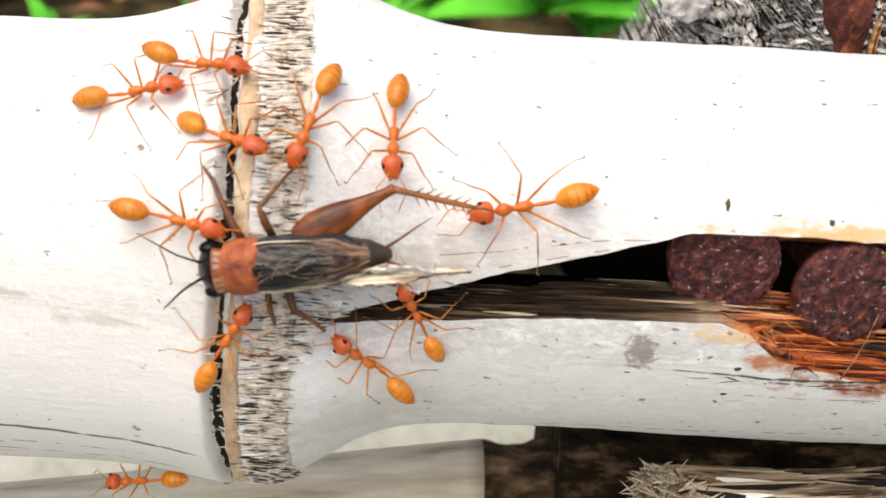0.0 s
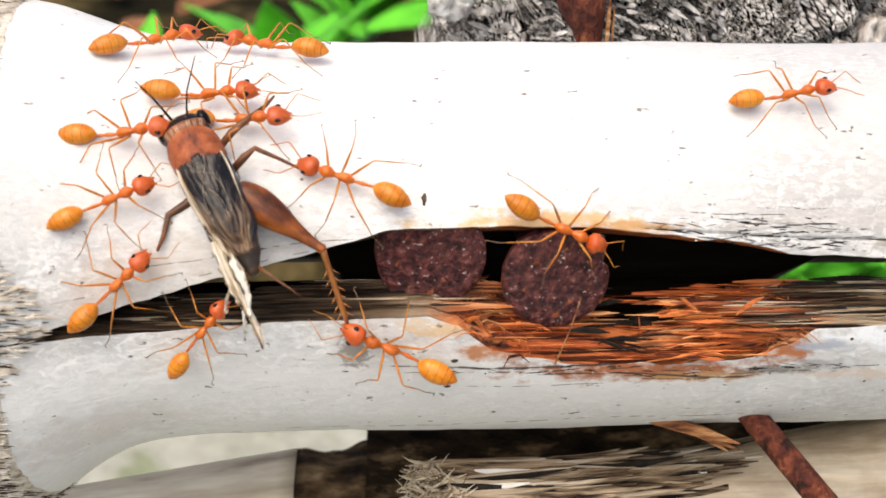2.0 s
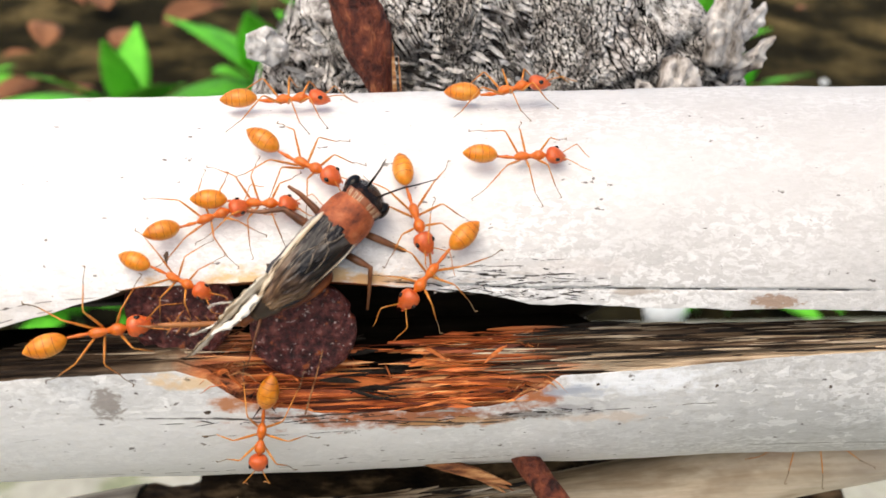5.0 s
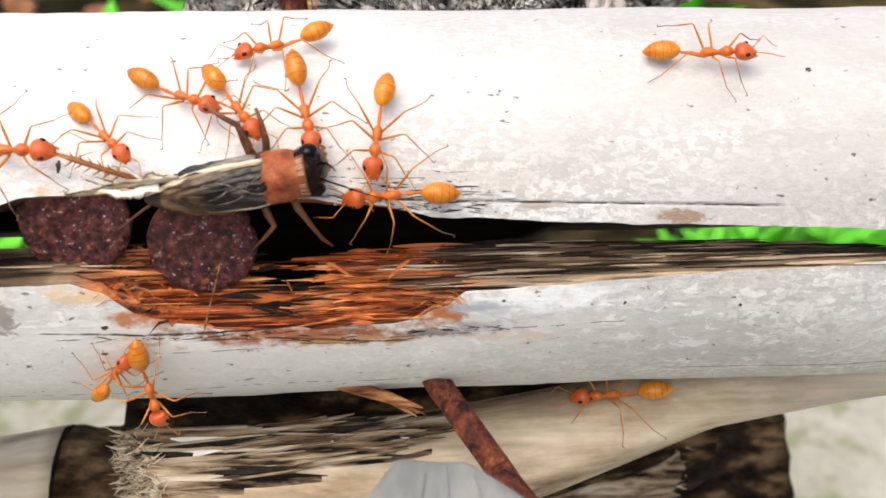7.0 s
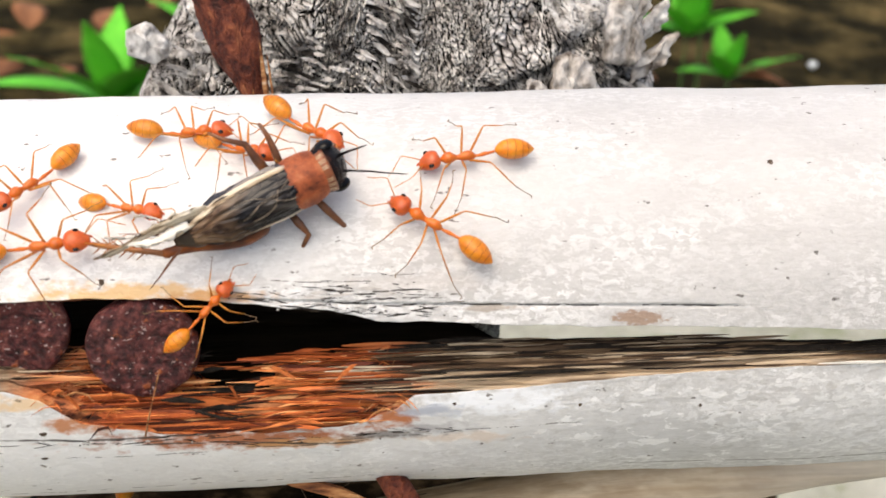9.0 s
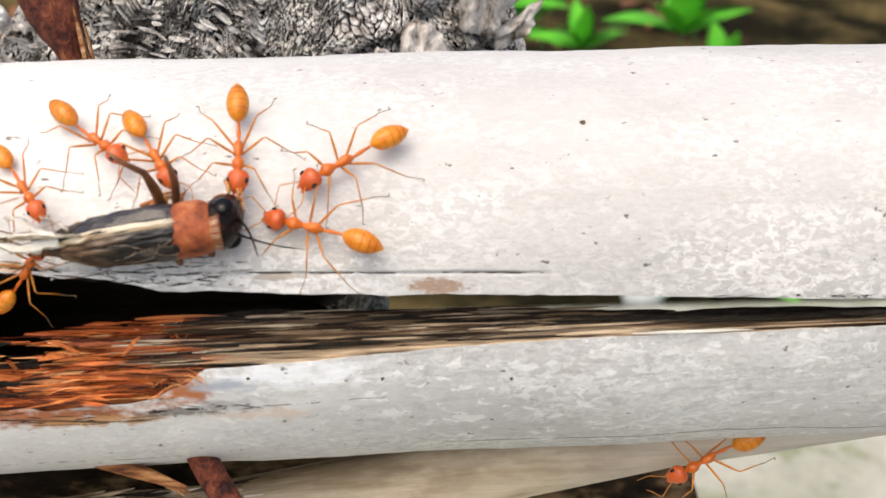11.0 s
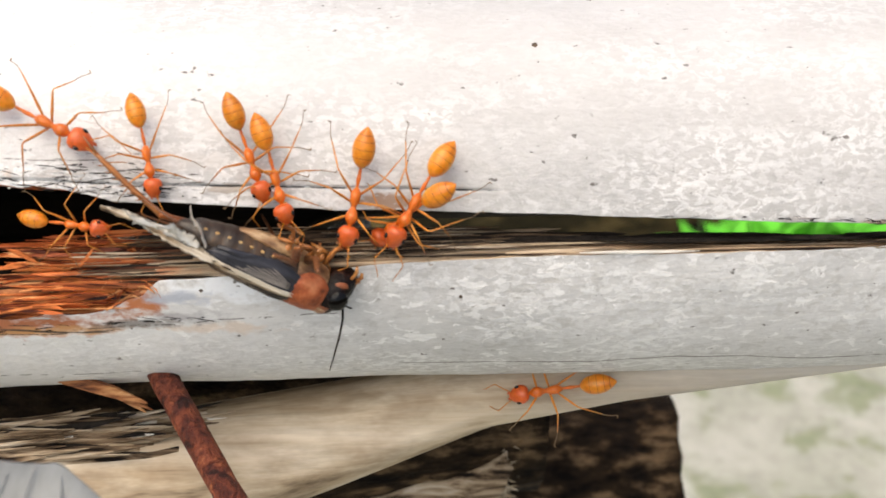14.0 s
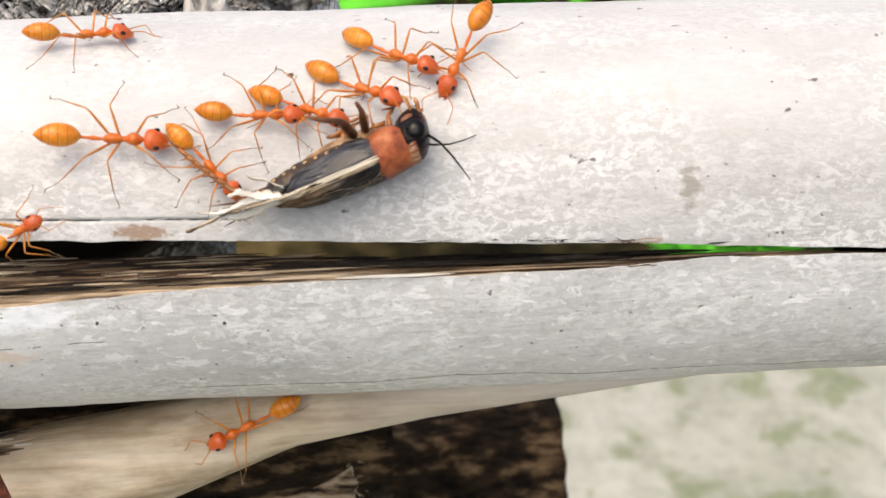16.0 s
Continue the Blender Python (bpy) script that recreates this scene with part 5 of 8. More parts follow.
def branch_mesh():
    rings, kinds = [], []
    xs = np.linspace(0.0295, 0.20, 140)
    k = 72
    for i, x in enumerate(xs):
        z, r = between(x, [(a, b) for a, b, _ in BRANCH]), between(x, [(a, c) for a, _, c in BRANCH])
        torn = max(0.0, min(1.0, (0.060 - x) / 0.02))
        ring = []
        for j in range(k):
            a = 2 * math.pi * j / k
            v = Vector((x * 30, math.cos(a) * 4, math.sin(a) * 4))
            q = r * (1 + 0.03 * noise.noise(v * 0.6) + torn * 0.16 * noise.noise(Vector((x * 18, math.cos(a) * 7, math.sin(a) * 7))))
            dx = 0.0012 * noise.noise(Vector((math.cos(a) * 5, math.sin(a) * 5, 2))) if i == 0 else 0
            dx += 0.0032 * math.cos(a) * max(0.0, 1 - (x - xs[0]) / 0.008)
            ring.append((x + dx, between(x, BRANCH_Y) - q * math.cos(a), z + q * math.sin(a)))
        rings.append(ring)
    verts, faces = loft(rings)
    for i in range(len(xs) - 1):
        for j in range(k):
            a = 2 * math.pi * j / k
            # bare stripped wood on the upper side near the torn end
            zone = xs[i] < 0.056 + 0.006 * noise.noise(Vector((j * 0.4, 1, 1))) and math.sin(a) > 0.50 + 0.5 * (xs[i] - 0.03) / 0.03 + 0.25 * noise.noise(Vector((j * 0.7, xs[i] * 60, 3)))
            kinds.append(1 if zone else 0)
    kinds += [2, 2]
    return from_lists("branch", verts, faces, [TANROD, OLDWOOD, ENDGRAIN], True, kinds)


branch = thing("dead_branch", "tan dead branch with a frayed splintered end beneath the pole", "branch")
part("branch_body", branch_mesh(), branch, "smooth tan wood, stripped at one end")
# GAPDARK paints the shade inside the rod's hollow end.
tagged(new("bamboo_rod", log_mesh(-0.14, 0.0125, 0.0960, 0.1050, 0.6270, 0.6495, 0.0100, 0.03, [PALEROD, GAPDARK], 5.0, True)), "pale bamboo rod with a dark hollow end under the split pole", "bamboo rod")
# Added dark backdrop: stands in for the shade between pole and branch.
tagged(new("wood_block", log_mesh(0.0215, 0.098, 0.1115, 0.1160, 0.6540, 0.6560, 0.0130, 0.10, [DARKWOOD, DARKWOOD], 19.0, False, 0.0008, 32)), "dark brown rough block added as shade behind the branch", "wood block")
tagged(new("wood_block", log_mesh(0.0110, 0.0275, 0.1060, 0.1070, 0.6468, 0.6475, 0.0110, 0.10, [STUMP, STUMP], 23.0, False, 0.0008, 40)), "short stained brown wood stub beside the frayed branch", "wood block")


def frayed_end(x, y, z, radius, count, seed, slant=0.0):
    rnd = random.Random(seed)
    pieces = []
    for k in range(count):
        a, r = rnd.uniform(0, 2 * math.pi), radius * math.sqrt(rnd.random())
        p = Vector((x + slant * r / radius * math.cos(a) + rnd.uniform(-0.0008, 0.0006), y - r * math.cos(a), z + r * math.sin(a)))
        d = Vector((-1 if x < 0.05 else 1, rnd.gauss(-0.2, 0.7), rnd.gauss(0.2, 0.9)))
        pieces.append(strip(p, d, Vector((0, 0.3, 1)), Vector((0, -1, 0.2)), rnd.uniform(0.001, 0.0042), rnd.uniform(0.00008, 0.00026), 0.00015, rnd.uniform(-0.0004, 0.0004)))
    kinds = [(1 if k % 4 == 0 else 2 if k % 5 == 1 else 0) for k in range(count) for _ in pieces[k][1]]
    return from_lists("frayed_end", *joined(pieces), [ENDGRAIN, STRAND, PALEROD], False, kinds)


tagged(part("frayed_end", frayed_end(0.0295, 0.0778, 0.6744, 0.0068, 900, 31, 0.0034), branch, "pale frayed fibres"), kind="stuff")


def branch_splinters():
    rnd = random.Random(14)
    pieces = []
    for k in range(150):
        x = rnd.uniform(0.033, 0.056)
        a = radians(rnd.uniform(44 + (x - 0.031) * 1400, 112))
        z, r = between(x, [(p, q) for p, q, _ in BRANCH]), between(x, [(p, q) for p, _, q in BRANCH])
        n = Vector((0, -math.cos(a), math.sin(a)))
        pieces.append(strip(Vector((x, between(x, BRANCH_Y), z)) + n * (r + 0.0001), Vector((1, 0, rnd.gauss(0.06, 0.06))), Vector((0, math.sin(a), math.cos(a))), n, rnd.uniform(0.004, 0.015), rnd.uniform(0.0002, 0.0007), rnd.uniform(0.0003, 0.0008), rnd.uniform(-0.0003, 0.0006)))
    kinds = [1 if k % 30 == 0 else (2 if k % 7 == 1 else 0) for k in range(150) for _ in pieces[k][1]]
    return from_lists("splinter_layer", *joined(pieces), [OLDWOOD, SLIVER, GAPDARK], False, kinds)


tagged(part("splinter_layer", branch_splinters(), branch, "grey-brown splinters"), kind="stuff")
log_b = thing("split_log", "brown split log with a torn end behind the branch", "log")
part("log_body", log_mesh(0.050, 0.0930, 0.1060, 0.1090, 0.6310, 0.6535, 0.0075, 0.12, [OLDWOOD, ENDGRAIN], 12.0, False, 0.002), log_b, "split brown wood")
tagged(part("frayed_end", frayed_end(0.0931, 0.1088, 0.6535, 0.0070, 180, 37), log_b, "torn brown fibres"), kind="stuff")
# This offcut's shade is in its near-black colour too.
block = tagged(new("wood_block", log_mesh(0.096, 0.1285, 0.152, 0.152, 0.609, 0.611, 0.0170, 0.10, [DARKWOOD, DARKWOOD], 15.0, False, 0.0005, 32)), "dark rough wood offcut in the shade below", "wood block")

pts = [Vector((0.0524, 0.0850, 0.6930)).lerp(Vector((0.0668, 0.0640, 0.6815)), f) for f in np.linspace(0, 1, 16)]
under_nail = thing("rusty_nail", "long red-brown rusty nail sticking out beneath the pole", "nail")
part("nail_shank", from_lists("nail_shank", *tube(pts, [0.00125 * (1 + 0.16 * noise.noise(Vector((i * 0.9, 0, 0)))) for i in range(16)], 18), SPIKE), under_nail, "crusted round shank")
for k, (start, end, wide) in enumerate((((0.0460, 0.0790, 0.6885), (0.0556, 0.0765, 0.6868), 0.0012), ((0.0478, 0.0792, 0.6880), (0.0560, 0.0768, 0.6858), 0.0007), ((0.0500, 0.0794, 0.6876), (0.0555, 0.0772, 0.6852), 0.0007))):
    a, d = Vector(start), Vector(end) - Vector(start)
    v, q = strip(a + d * 0.5, d, (0, 0.3, 1), (0, -1, 0.3), d.length * 1.15, wide, 0.0006, 0.0003)
    part("torn_strip", from_lists("torn_strip", [tuple(POLE.inverted() @ Vector(p)) for p in v], q, TORN, False), pole, "orange-brown torn strip under the pole")
cards = []
for i in range(25):
    f = i / 24
    cut = min(1.0, f / 0.26, (1 - f) / 0.40) if f not in (0, 1) else 0.0
    x = 0.0490 + 0.0140 * f
    deep = 0.0055 * cut
    cards.append([(x, 0.0460 + deep * g * 0.93, 0.7005 + deep * g * 0.30 + 0.0003 * math.sin(f * 9) - 0.00025 * t) for g, t in ((-0.6, 0), (0, 0), (0.33, 0), (0.66, 0), (0.96, 0), (1, 0.5), (0.96, 1), (0.66, 1), (0.33, 1), (0, 1), (-0.6, 1))])
leaf_plate = thing("dry_leaf", "pale grey dry leaf below the pole", "dry leaf")
part("leaf_blade", from_lists("leaf_blade", *loft(cards), PLATE), leaf_plate)
for x0, x1, y1 in ((0.0556, 0.0560, 0.0505), (0.0530, 0.0545, 0.0500), (0.0590, 0.0578, 0.0498)):
    part("leaf_vein", from_lists("leaf_vein", *tube([(x0 + (x1 - x0) * f, 0.0428 + (y1 - 0.0428) * f, 0.69955 + 0.32 * (y1 - 0.0428) * f) for f in np.linspace(0, 1, 8)], [0.00007] * 7 + [0.00003], 6), PLATE), leaf_plate, "pale raised vein")


# ---- the ground far below and the plants on it ----
def ground_material():
    m, nt, p = nodes_of("dark_soil_and_litter")
    a, b = grain(nt, 5, (1, 1, 1), 6, 0.65), grain(nt, 55, (1, 1, 1), 6, 0.7, 3.0)
    col = ramp(nt, a, [(0.32, (0.005, 0.0045, 0.002)), (0.48, (0.020, 0.017, 0.008)), (0.58, (0.080, 0.062, 0.026)), (0.72, (0.20, 0.15, 0.065))])
    col = mixed(nt, "MULTIPLY", 0.7, col, ramp(nt, b, [(0.34, (0.30, 0.27, 0.24)), (0.62, (1, 1, 1))]))
    nt.links.new(col, p.inputs["Base Color"])
    shiny(p, 1.0, 0.05)
    relief(nt, p, (a, b), (0.02, 0.006))
    return m


LEAF = plain("fresh_green_leaf", [(0.3, (0.07, 0.44, 0.03)), (0.7, (0.16, 0.70, 0.06))], 20, (1, 1, 1), 0.55, 0.15, 0.0005, 0, 0, 4.0, 0.5)
STEM = plain("green_stem", [(0.3, (0.05, 0.10, 0.025)), (0.7, (0.10, 0.18, 0.05))], 40)
DEAD = plain("dead_brown_leaf", [(0.3, (0.16, 0.060, 0.024)), (0.7, (0.36, 0.155, 0.065))], 25, (1, 1, 1), 0.7, 0.3, 0.0005, 0, 0, 4.0, 0.6)


def mossy_concrete():
    """Pale rough concrete with faint green growth in uneven patches."""
    m, nt, p = nodes_of("pale_mossy_concrete")
    a, b = grain(nt, 9, (1, 1, 1), 5, 0.6), grain(nt, 60, (1, 1, 1), 5, 0.65, 4.0)
    moss = grain(nt, 17, (1, 1, 1), 5, 0.55, 8.0, 0.4)
    col = ramp(nt, a, [(0.3, (0.31, 0.32, 0.26)), (0.55, (0.41, 0.41, 0.355)), (0.75, (0.50, 0.50, 0.45))])
    col = mixed(nt, "MIX", ramp(nt, moss, [(0.53, (0, 0, 0)), (0.63, (0.65, 0.65, 0.65))]), col, (0.16, 0.20, 0.09))
    col = mixed(nt, "MULTIPLY", 0.5, col, ramp(nt, b, [(0.34, (0.6, 0.6, 0.58)), (0.6, (1, 1, 1))]))
    nt.links.new(col, p.inputs["Base Color"])
    shiny(p, 0.85, 0.2)
    relief(nt, p, (a, b), (0.004, 0.002))
    return m


CONCRETE = mossy_concrete()
PEBBLE = plain("white_stone", [(0.3, (0.62, 0.68, 0.70)), (0.7, (0.76, 0.80, 0.82))], 60, (1, 1, 1), 0.6, 0.3, 0.001)

side = 60.0
n = 60
line = [math.copysign(abs(s) ** 4, s) * side for s in np.linspace(-1, 1, n)]
gv = [(x + 0.3, y + 0.8, 0.0 if x * x + y * y < 0.2 else 0.03 * noise.noise(Vector((x * 0.9, y * 0.9, 0))) - 0.02) for y in line for x in line]
gf = [(j * n + i, j * n + i + 1, (j + 1) * n + i + 1, (j + 1) * n + i) for j in range(n - 1) for i in range(n - 1)]
tagged(new("ground", from_lists("ground", gv, gf, ground_material())), "dark brown soil with leaf litter", "ground", kind="structure")

# The unseen near half is added to bounce light up onto the pole.
slab = thing("concrete_slab", "pale mossy concrete slab lying on the soil", "slab")
k = 40
def slab_ring(z, inset):
    out = []
    for j in range(k):
        a = 2 * math.pi * (j + 0.5) / k
        sx, sy = math.copysign(abs(math.cos(a)) ** 0.25, math.cos(a)), math.copysign(abs(math.sin(a)) ** 0.25, math.sin(a))
        q = 1 - inset + 0.02 * noise.noise(Vector((math.cos(a) * 3, math.sin(a) * 3, 0)))
        out.append((0.25 + 1.45 * sx * q, -0.10 + 1.21 * sy * q, z))
    return out
part("slab_body", from_lists("slab_body", *loft([slab_ring(-0.03, 0), slab_ring(0.030, 0), slab_ring(0.040, 0.02), slab_ring(0.042, 0.5)]), CONCRETE), slab, "pale concrete")


def leaf_blade(length, width, droop, fold=0.12):
    """A lanceolate leaf along +x with a folded midrib, a little thick."""
    rings = []
    for i in range(15):
        f = i / 14
        w = max(0.002, width * (math.sin(math.pi * f ** 0.75)) ** 0.9) / 2
        z = -droop * f * f * length + 0.12 * length * f
        rings.append([(length * f, w * u, z + fold * w * abs(u) - t) for u, t in ((-1, 0), (-0.5, 0), (0, 0), (0.5, 0), (1, 0), (0.5, 0.0005), (0, 0.0006), (-0.5, 0.0005))])
    return loft(rings)


BLADES = [from_lists("leaf", *leaf_blade(0.10, w, d), LEAF) for w, d in ((0.040, 0.25), (0.044, 0.40), (0.036, 0.15))]


def plant(at, height, leaves, size, seed, label):
    """A stem with a star of pointed leaves: leaves are (compass angle, rise) in degrees, or a count."""
    rnd = random.Random(seed)
    root = thing("broad_leaf_plant", label, "plant", Matrix.Translation(at), "green plants behind")
    bend = Vector((rnd.uniform(-0.02, 0.02), rnd.uniform(-0.02, 0.02), 0))
    stem_at = [Vector((0, 0, height * f)) + bend * f * f for f in np.linspace(0, 1, 8)]
    part("stem", from_lists("stem", *tube(stem_at, [0.004 - 0.0025 * f for f in np.linspace(0, 1, 8)], 8), STEM), root)
    if isinstance(leaves, int):
        leaves = [(i * 137.5 + rnd.uniform(-15, 15), rnd.uniform(5, 60), 1 - 0.4 * i / leaves) for i in range(leaves)]
    else:
        leaves = [(turn, rise, 1.0) for turn, rise in leaves]
    for i, (turn, rise, f) in enumerate(leaves):
        p = Vector((0, 0, height * f)) + bend * f * f
        s = size * rnd.uniform(0.85, 1.1)
        part("leaf", BLADES[i % 3], root, "", Matrix.Translation(p) @ pose(0, 0, 0, 0, 0, turn) @ pose(0, 0, 0, rnd.uniform(-20, 20), -rise, 0) @ Matrix.Diagonal((s, s, s, 1)))
    return root


STAR = [(200, 50), (262, 72), (340, 48), (352, 8), (186, 6), (250, 30), (60, 30), (130, 40)]
TUFT = [(268, 75), (190, 28), (350, 25), (225, 45), (318, 48), (90, 40)]
for at, height, leaves, size, seed in (((-0.09, 1.575, 0), 0.150, STAR, 1.9, 1), ((-0.335, 1.53, 0), 0.12, TUFT, 1.85, 2), ((0.03, 1.86, 0), 0.26, 12, 1.5, 4), ((-0.02, 1.80, 0), 0.20, 10, 1.3, 26), ((0.20, 1.72, 0), 0.22, STAR, 1.9, 5), ((0.29, 1.76, 0), 0.24, 12, 1.6, 6),
                                         ((0.435, 1.66, 0), 0.17, TUFT, 0.9, 3), ((0.585, 1.65, 0), 0.20, TUFT, 1.35, 7), ((0.63, 1.70, 0), 0.25, TUFT, 1.3, 8), ((0.655, 1.63, 0), 0.13, TUFT, 1.1, 9), ((0.40, 1.90, 0), 0.22, 10, 1.2, 11),
                                         ((0.475, 1.178, 0), 0.045, 10, 0.6, 34), ((0.515, 1.172, 0), 0.05, 10, 0.7, 28), ((0.56, 1.184, 0), 0.05, 12, 0.9, 12), ((0.60, 1.198, 0), 0.05, 12, 0.9, 29), ((0.67, 1.198, 0), 0.05, 12, 0.9, 30), ((-0.31, 1.15, 0), 0.05, 12, 0.8, 31), ((-0.24, 1.15, 0), 0.05, 12, 0.8, 32), ((-0.39, 1.15, 0), 0.05, 12, 0.8, 33), ((0.58, 1.22, 0), 0.045, 10, 0.8, 13), ((0.66, 1.22, 0), 0.05, 10, 0.8, 21), ((0.74, 1.22, 0), 0.05, 10, 0.8, 22), ((0.51, 1.30, 0), 0.05, 10, 0.8, 24), ((0.61, 1.31, 0), 0.05, 10, 0.8, 25), ((0.82, 1.24, 0), 0.05, 10, 0.8, 27),
                                         ((-0.36, 1.20, 0), 0.05, 10, 0.75, 14), ((-0.45, 1.20, 0), 0.05, 10, 0.8, 15), ((-0.55, 1.22, 0), 0.05, 10, 0.8, 16), ((-0.62, 1.75, 0), 0.10, 8, 0.9, 19), ((-0.20, 2.35, 0), 0.18, 10, 1.3, 17)):
    plant(at, height, leaves, size, seed, "leafy green plant with long pointed leaves on dark soil")

rnd = random.Random(77)
DEAD_BLADE = from_lists("dead_leaf", *leaf_blade(0.11, 0.05, 0.3, 0.3), DEAD)
first = tagged(new("fallen_leaf", DEAD_BLADE), "curled dead brown leaf lying on the soil", "dead leaf", "fallen leaves")
first.matrix_basis = pose(-0.40, 2.35, 0.02, 12, -14, 40)
first.scale = (1.6, 1.6, 1.6)
for x, y, s, turn in ((-0.62, 2.2, 1.4, 100), (-0.52, 2.0, 1.0, 210), (0.62, 1.9, 1.2, 150), (-0.2, 2.7, 1.4, 10), (-0.30, 1.80, 1.0, 60), (-0.42, 1.72, 0.9, 130)):
    copy_thing(first, pose(x, y, 0.02, 15, -12, turn)).scale = (s, s, s)
for i in range(45):
    x, y = rnd.uniform(-0.9, 1.3), rnd.uniform(1.45, 3.0)
    s = rnd.uniform(0.5, 1.5)
    copy_thing(first, pose(x, y, 0.012, rnd.uniform(-15, 15), rnd.uniform(-15, 5), rnd.uniform(0, 360))).scale = (s, s, s)
stone = body_of([(-0.022, 0.002, 0.002, 0), (-0.018, 0.012, 0.010, 0), (-0.005, 0.019, 0.015, 0), (0.010, 0.017, 0.013, 0), (0.019, 0.009, 0.008, 0), (0.022, 0.002, 0.002, 0)], 16)
tagged(new("white_stone", from_lists("white_stone", *stone, PEBBLE)), "small smooth white stone on the soil", "stone").matrix_basis = pose(0.424, 1.150, 0.026, 0, 0, 12) @ Matrix.Diagonal((1.4, 1.3, 2.0, 1))
tagged(new("white_stone", from_lists("white_stone", *stone, PEBBLE)), "small smooth white stone on the soil", "stone").matrix_basis = pose(0.97, 2.02, 0.008, 0, 0, 40) @ Matrix.Diagonal((0.45, 0.45, 0.5, 1))


# ---- weaver ants ----
def ant_parts():
    """Meshes of an ant 9 mm long that faces +x and stands on z = 0; each part at its own joint."""
    d = {}
    head = smooth_profile([(-0.74, 0.26, 0.24, 0), (-0.62, 0.60, 0.50, 0.02), (-0.28, 0.79, 0.63, 0.02), (0.12, 0.77, 0.62, -0.02), (0.52, 0.58, 0.49, -0.08), (0.84, 0.36, 0.31, -0.14), (0.95, 0.17, 0.15, -0.16)], 18)
    d["head"] = from_lists("head", *scaled(body_of(head, 20), MM), ANT_HEAD)
    ball = body_of([(0.22 * math.cos(a), 0.14 * math.sin(a), 0.20 * math.sin(a), 0) for a in np.linspace(math.pi - 0.05, 0.05, 9)], 12)
    d["eye"] = from_lists("eye", *scaled(ball, MM), EYE_BLACK)
    jaw = tube([(0, 0, 0), (0.25, 0.10, 0), (0.50, 0.07, -0.02), (0.68, -0.10, -0.04)], [0.15, 0.17, 0.13, 0.03], 8)
    d["mandible"] = from_lists("mandible", *scaled(jaw, MM), ANT_HEAD)
    feeler = tube([(0, 0, 0), (0.7, 0.55, 0.35), (1.3, 1.05, 0.55), (1.45, 1.10, 0.50), (2.0, 1.0, 0.1), (2.6, 0.8, -0.3), (3.2, 0.7, -0.6)], [0.055, 0.05, 0.055, 0.042, 0.042, 0.046, 0.03], 6)
    d["antenna"] = from_lists("antenna", *scaled(feeler, MM), ANT_LEG)
    neck = smooth_profile([(2.95, 0.12, 0.12, 1.22), (2.75, 0.20, 0.20, 1.24), (2.45, 0.42, 0.40, 1.28), (2.05, 0.44, 0.42, 1.28), (1.70, 0.26, 0.26, 1.20), (1.45, 0.20, 0.20, 1.14), (1.10, 0.33, 0.34, 1.18), (0.60, 0.38, 0.40, 1.20), (0.25, 0.27, 0.28, 1.10), (0.05, 0.12, 0.12, 1.0)], 34)
    d["thorax"] = from_lists("thorax", *scaled(body_of(neck, 16), MM), ANT_BODY)
    waist = smooth_profile([(0.12, 0.10, 0.10, 1.0), (-0.25, 0.13, 0.14, 1.02), (-0.60, 0.16, 0.20, 1.10), (-0.95, 0.12, 0.13, 1.12), (-1.42, 0.11, 0.11, 1.2)], 16)
    d["petiole"] = from_lists("petiole", *scaled(body_of(waist, 12), MM), ANT_BODY)
    tail = smooth_profile([(1.60, 0.08, 0.08, -0.05), (1.46, 0.32, 0.30, -0.02), (1.05, 0.66, 0.62, 0.02), (0.40, 0.83, 0.78, 0.04), (-0.30, 0.79, 0.74, 0.04), (-0.92, 0.54, 0.52, 0.02), (-1.30, 0.26, 0.27, 0), (-1.50, 0.04, 0.05, 0)], 26)
    d["gaster"] = from_lists("gaster", *scaled(body_of(tail, 22), MM), ANT_GASTER)
    bands = []
    for x in (0.72, 0.10, -0.50, -0.95):
        w = np.interp(-x, [-1.05, -0.40, 0.30, 0.92, 1.30], [0.66, 0.83, 0.79, 0.54, 0.26])
        h = np.interp(-x, [-1.05, -0.40, 0.30, 0.92, 1.30], [0.62, 0.78, 0.74, 0.52, 0.27])
        bands.append(body_of([(x + 0.030, w * 0.97, h * 0.97, 0.035), (x + 0.018, w * 1.045, h * 1.05, 0.035), (x - 0.018, w * 1.035, h * 1.04, 0.035), (x - 0.030, w * 0.95, h * 0.95, 0.035)], 22))
    d["band"] = from_lists("gaster_bands", *scaled(joined(bands), MM), ANT_BAND)
    for name, hip, knee, shin, foot in (("front", (2.15, 0.28, 0.95), (2.95, 1.55, 2.05), (3.75, 2.55, 0.60), (4.35, 3.25, 0.06)),
                                          ("middle", (1.15, 0.26, 0.90), (0.85, 2.10, 2.25), (1.15, 3.55, 0.60), (1.60, 4.50, 0.06)),
                                          ("rear", (0.55, 0.26, 0.90), (-0.95, 1.65, 2.40), (-2.85, 2.60, 0.75), (-4.05, 2.95, 0.06))):
        for s in (1, -1):
            h = Vector((hip[0], hip[1] * s, hip[2]))
            k, t, f = [Vector((p[0], p[1] * s, p[2])) - h for p in (knee, shin, foot)]
            thigh = tube([(0, 0, 0), k * 0.12, k * 0.35, k * 0.7, k * 0.94, k + (t - k) * 0.06, k + (t - k) * 0.5, t], [0.11, 0.085, 0.105, 0.088, 0.060, 0.054, 0.060, 0.040], 7)
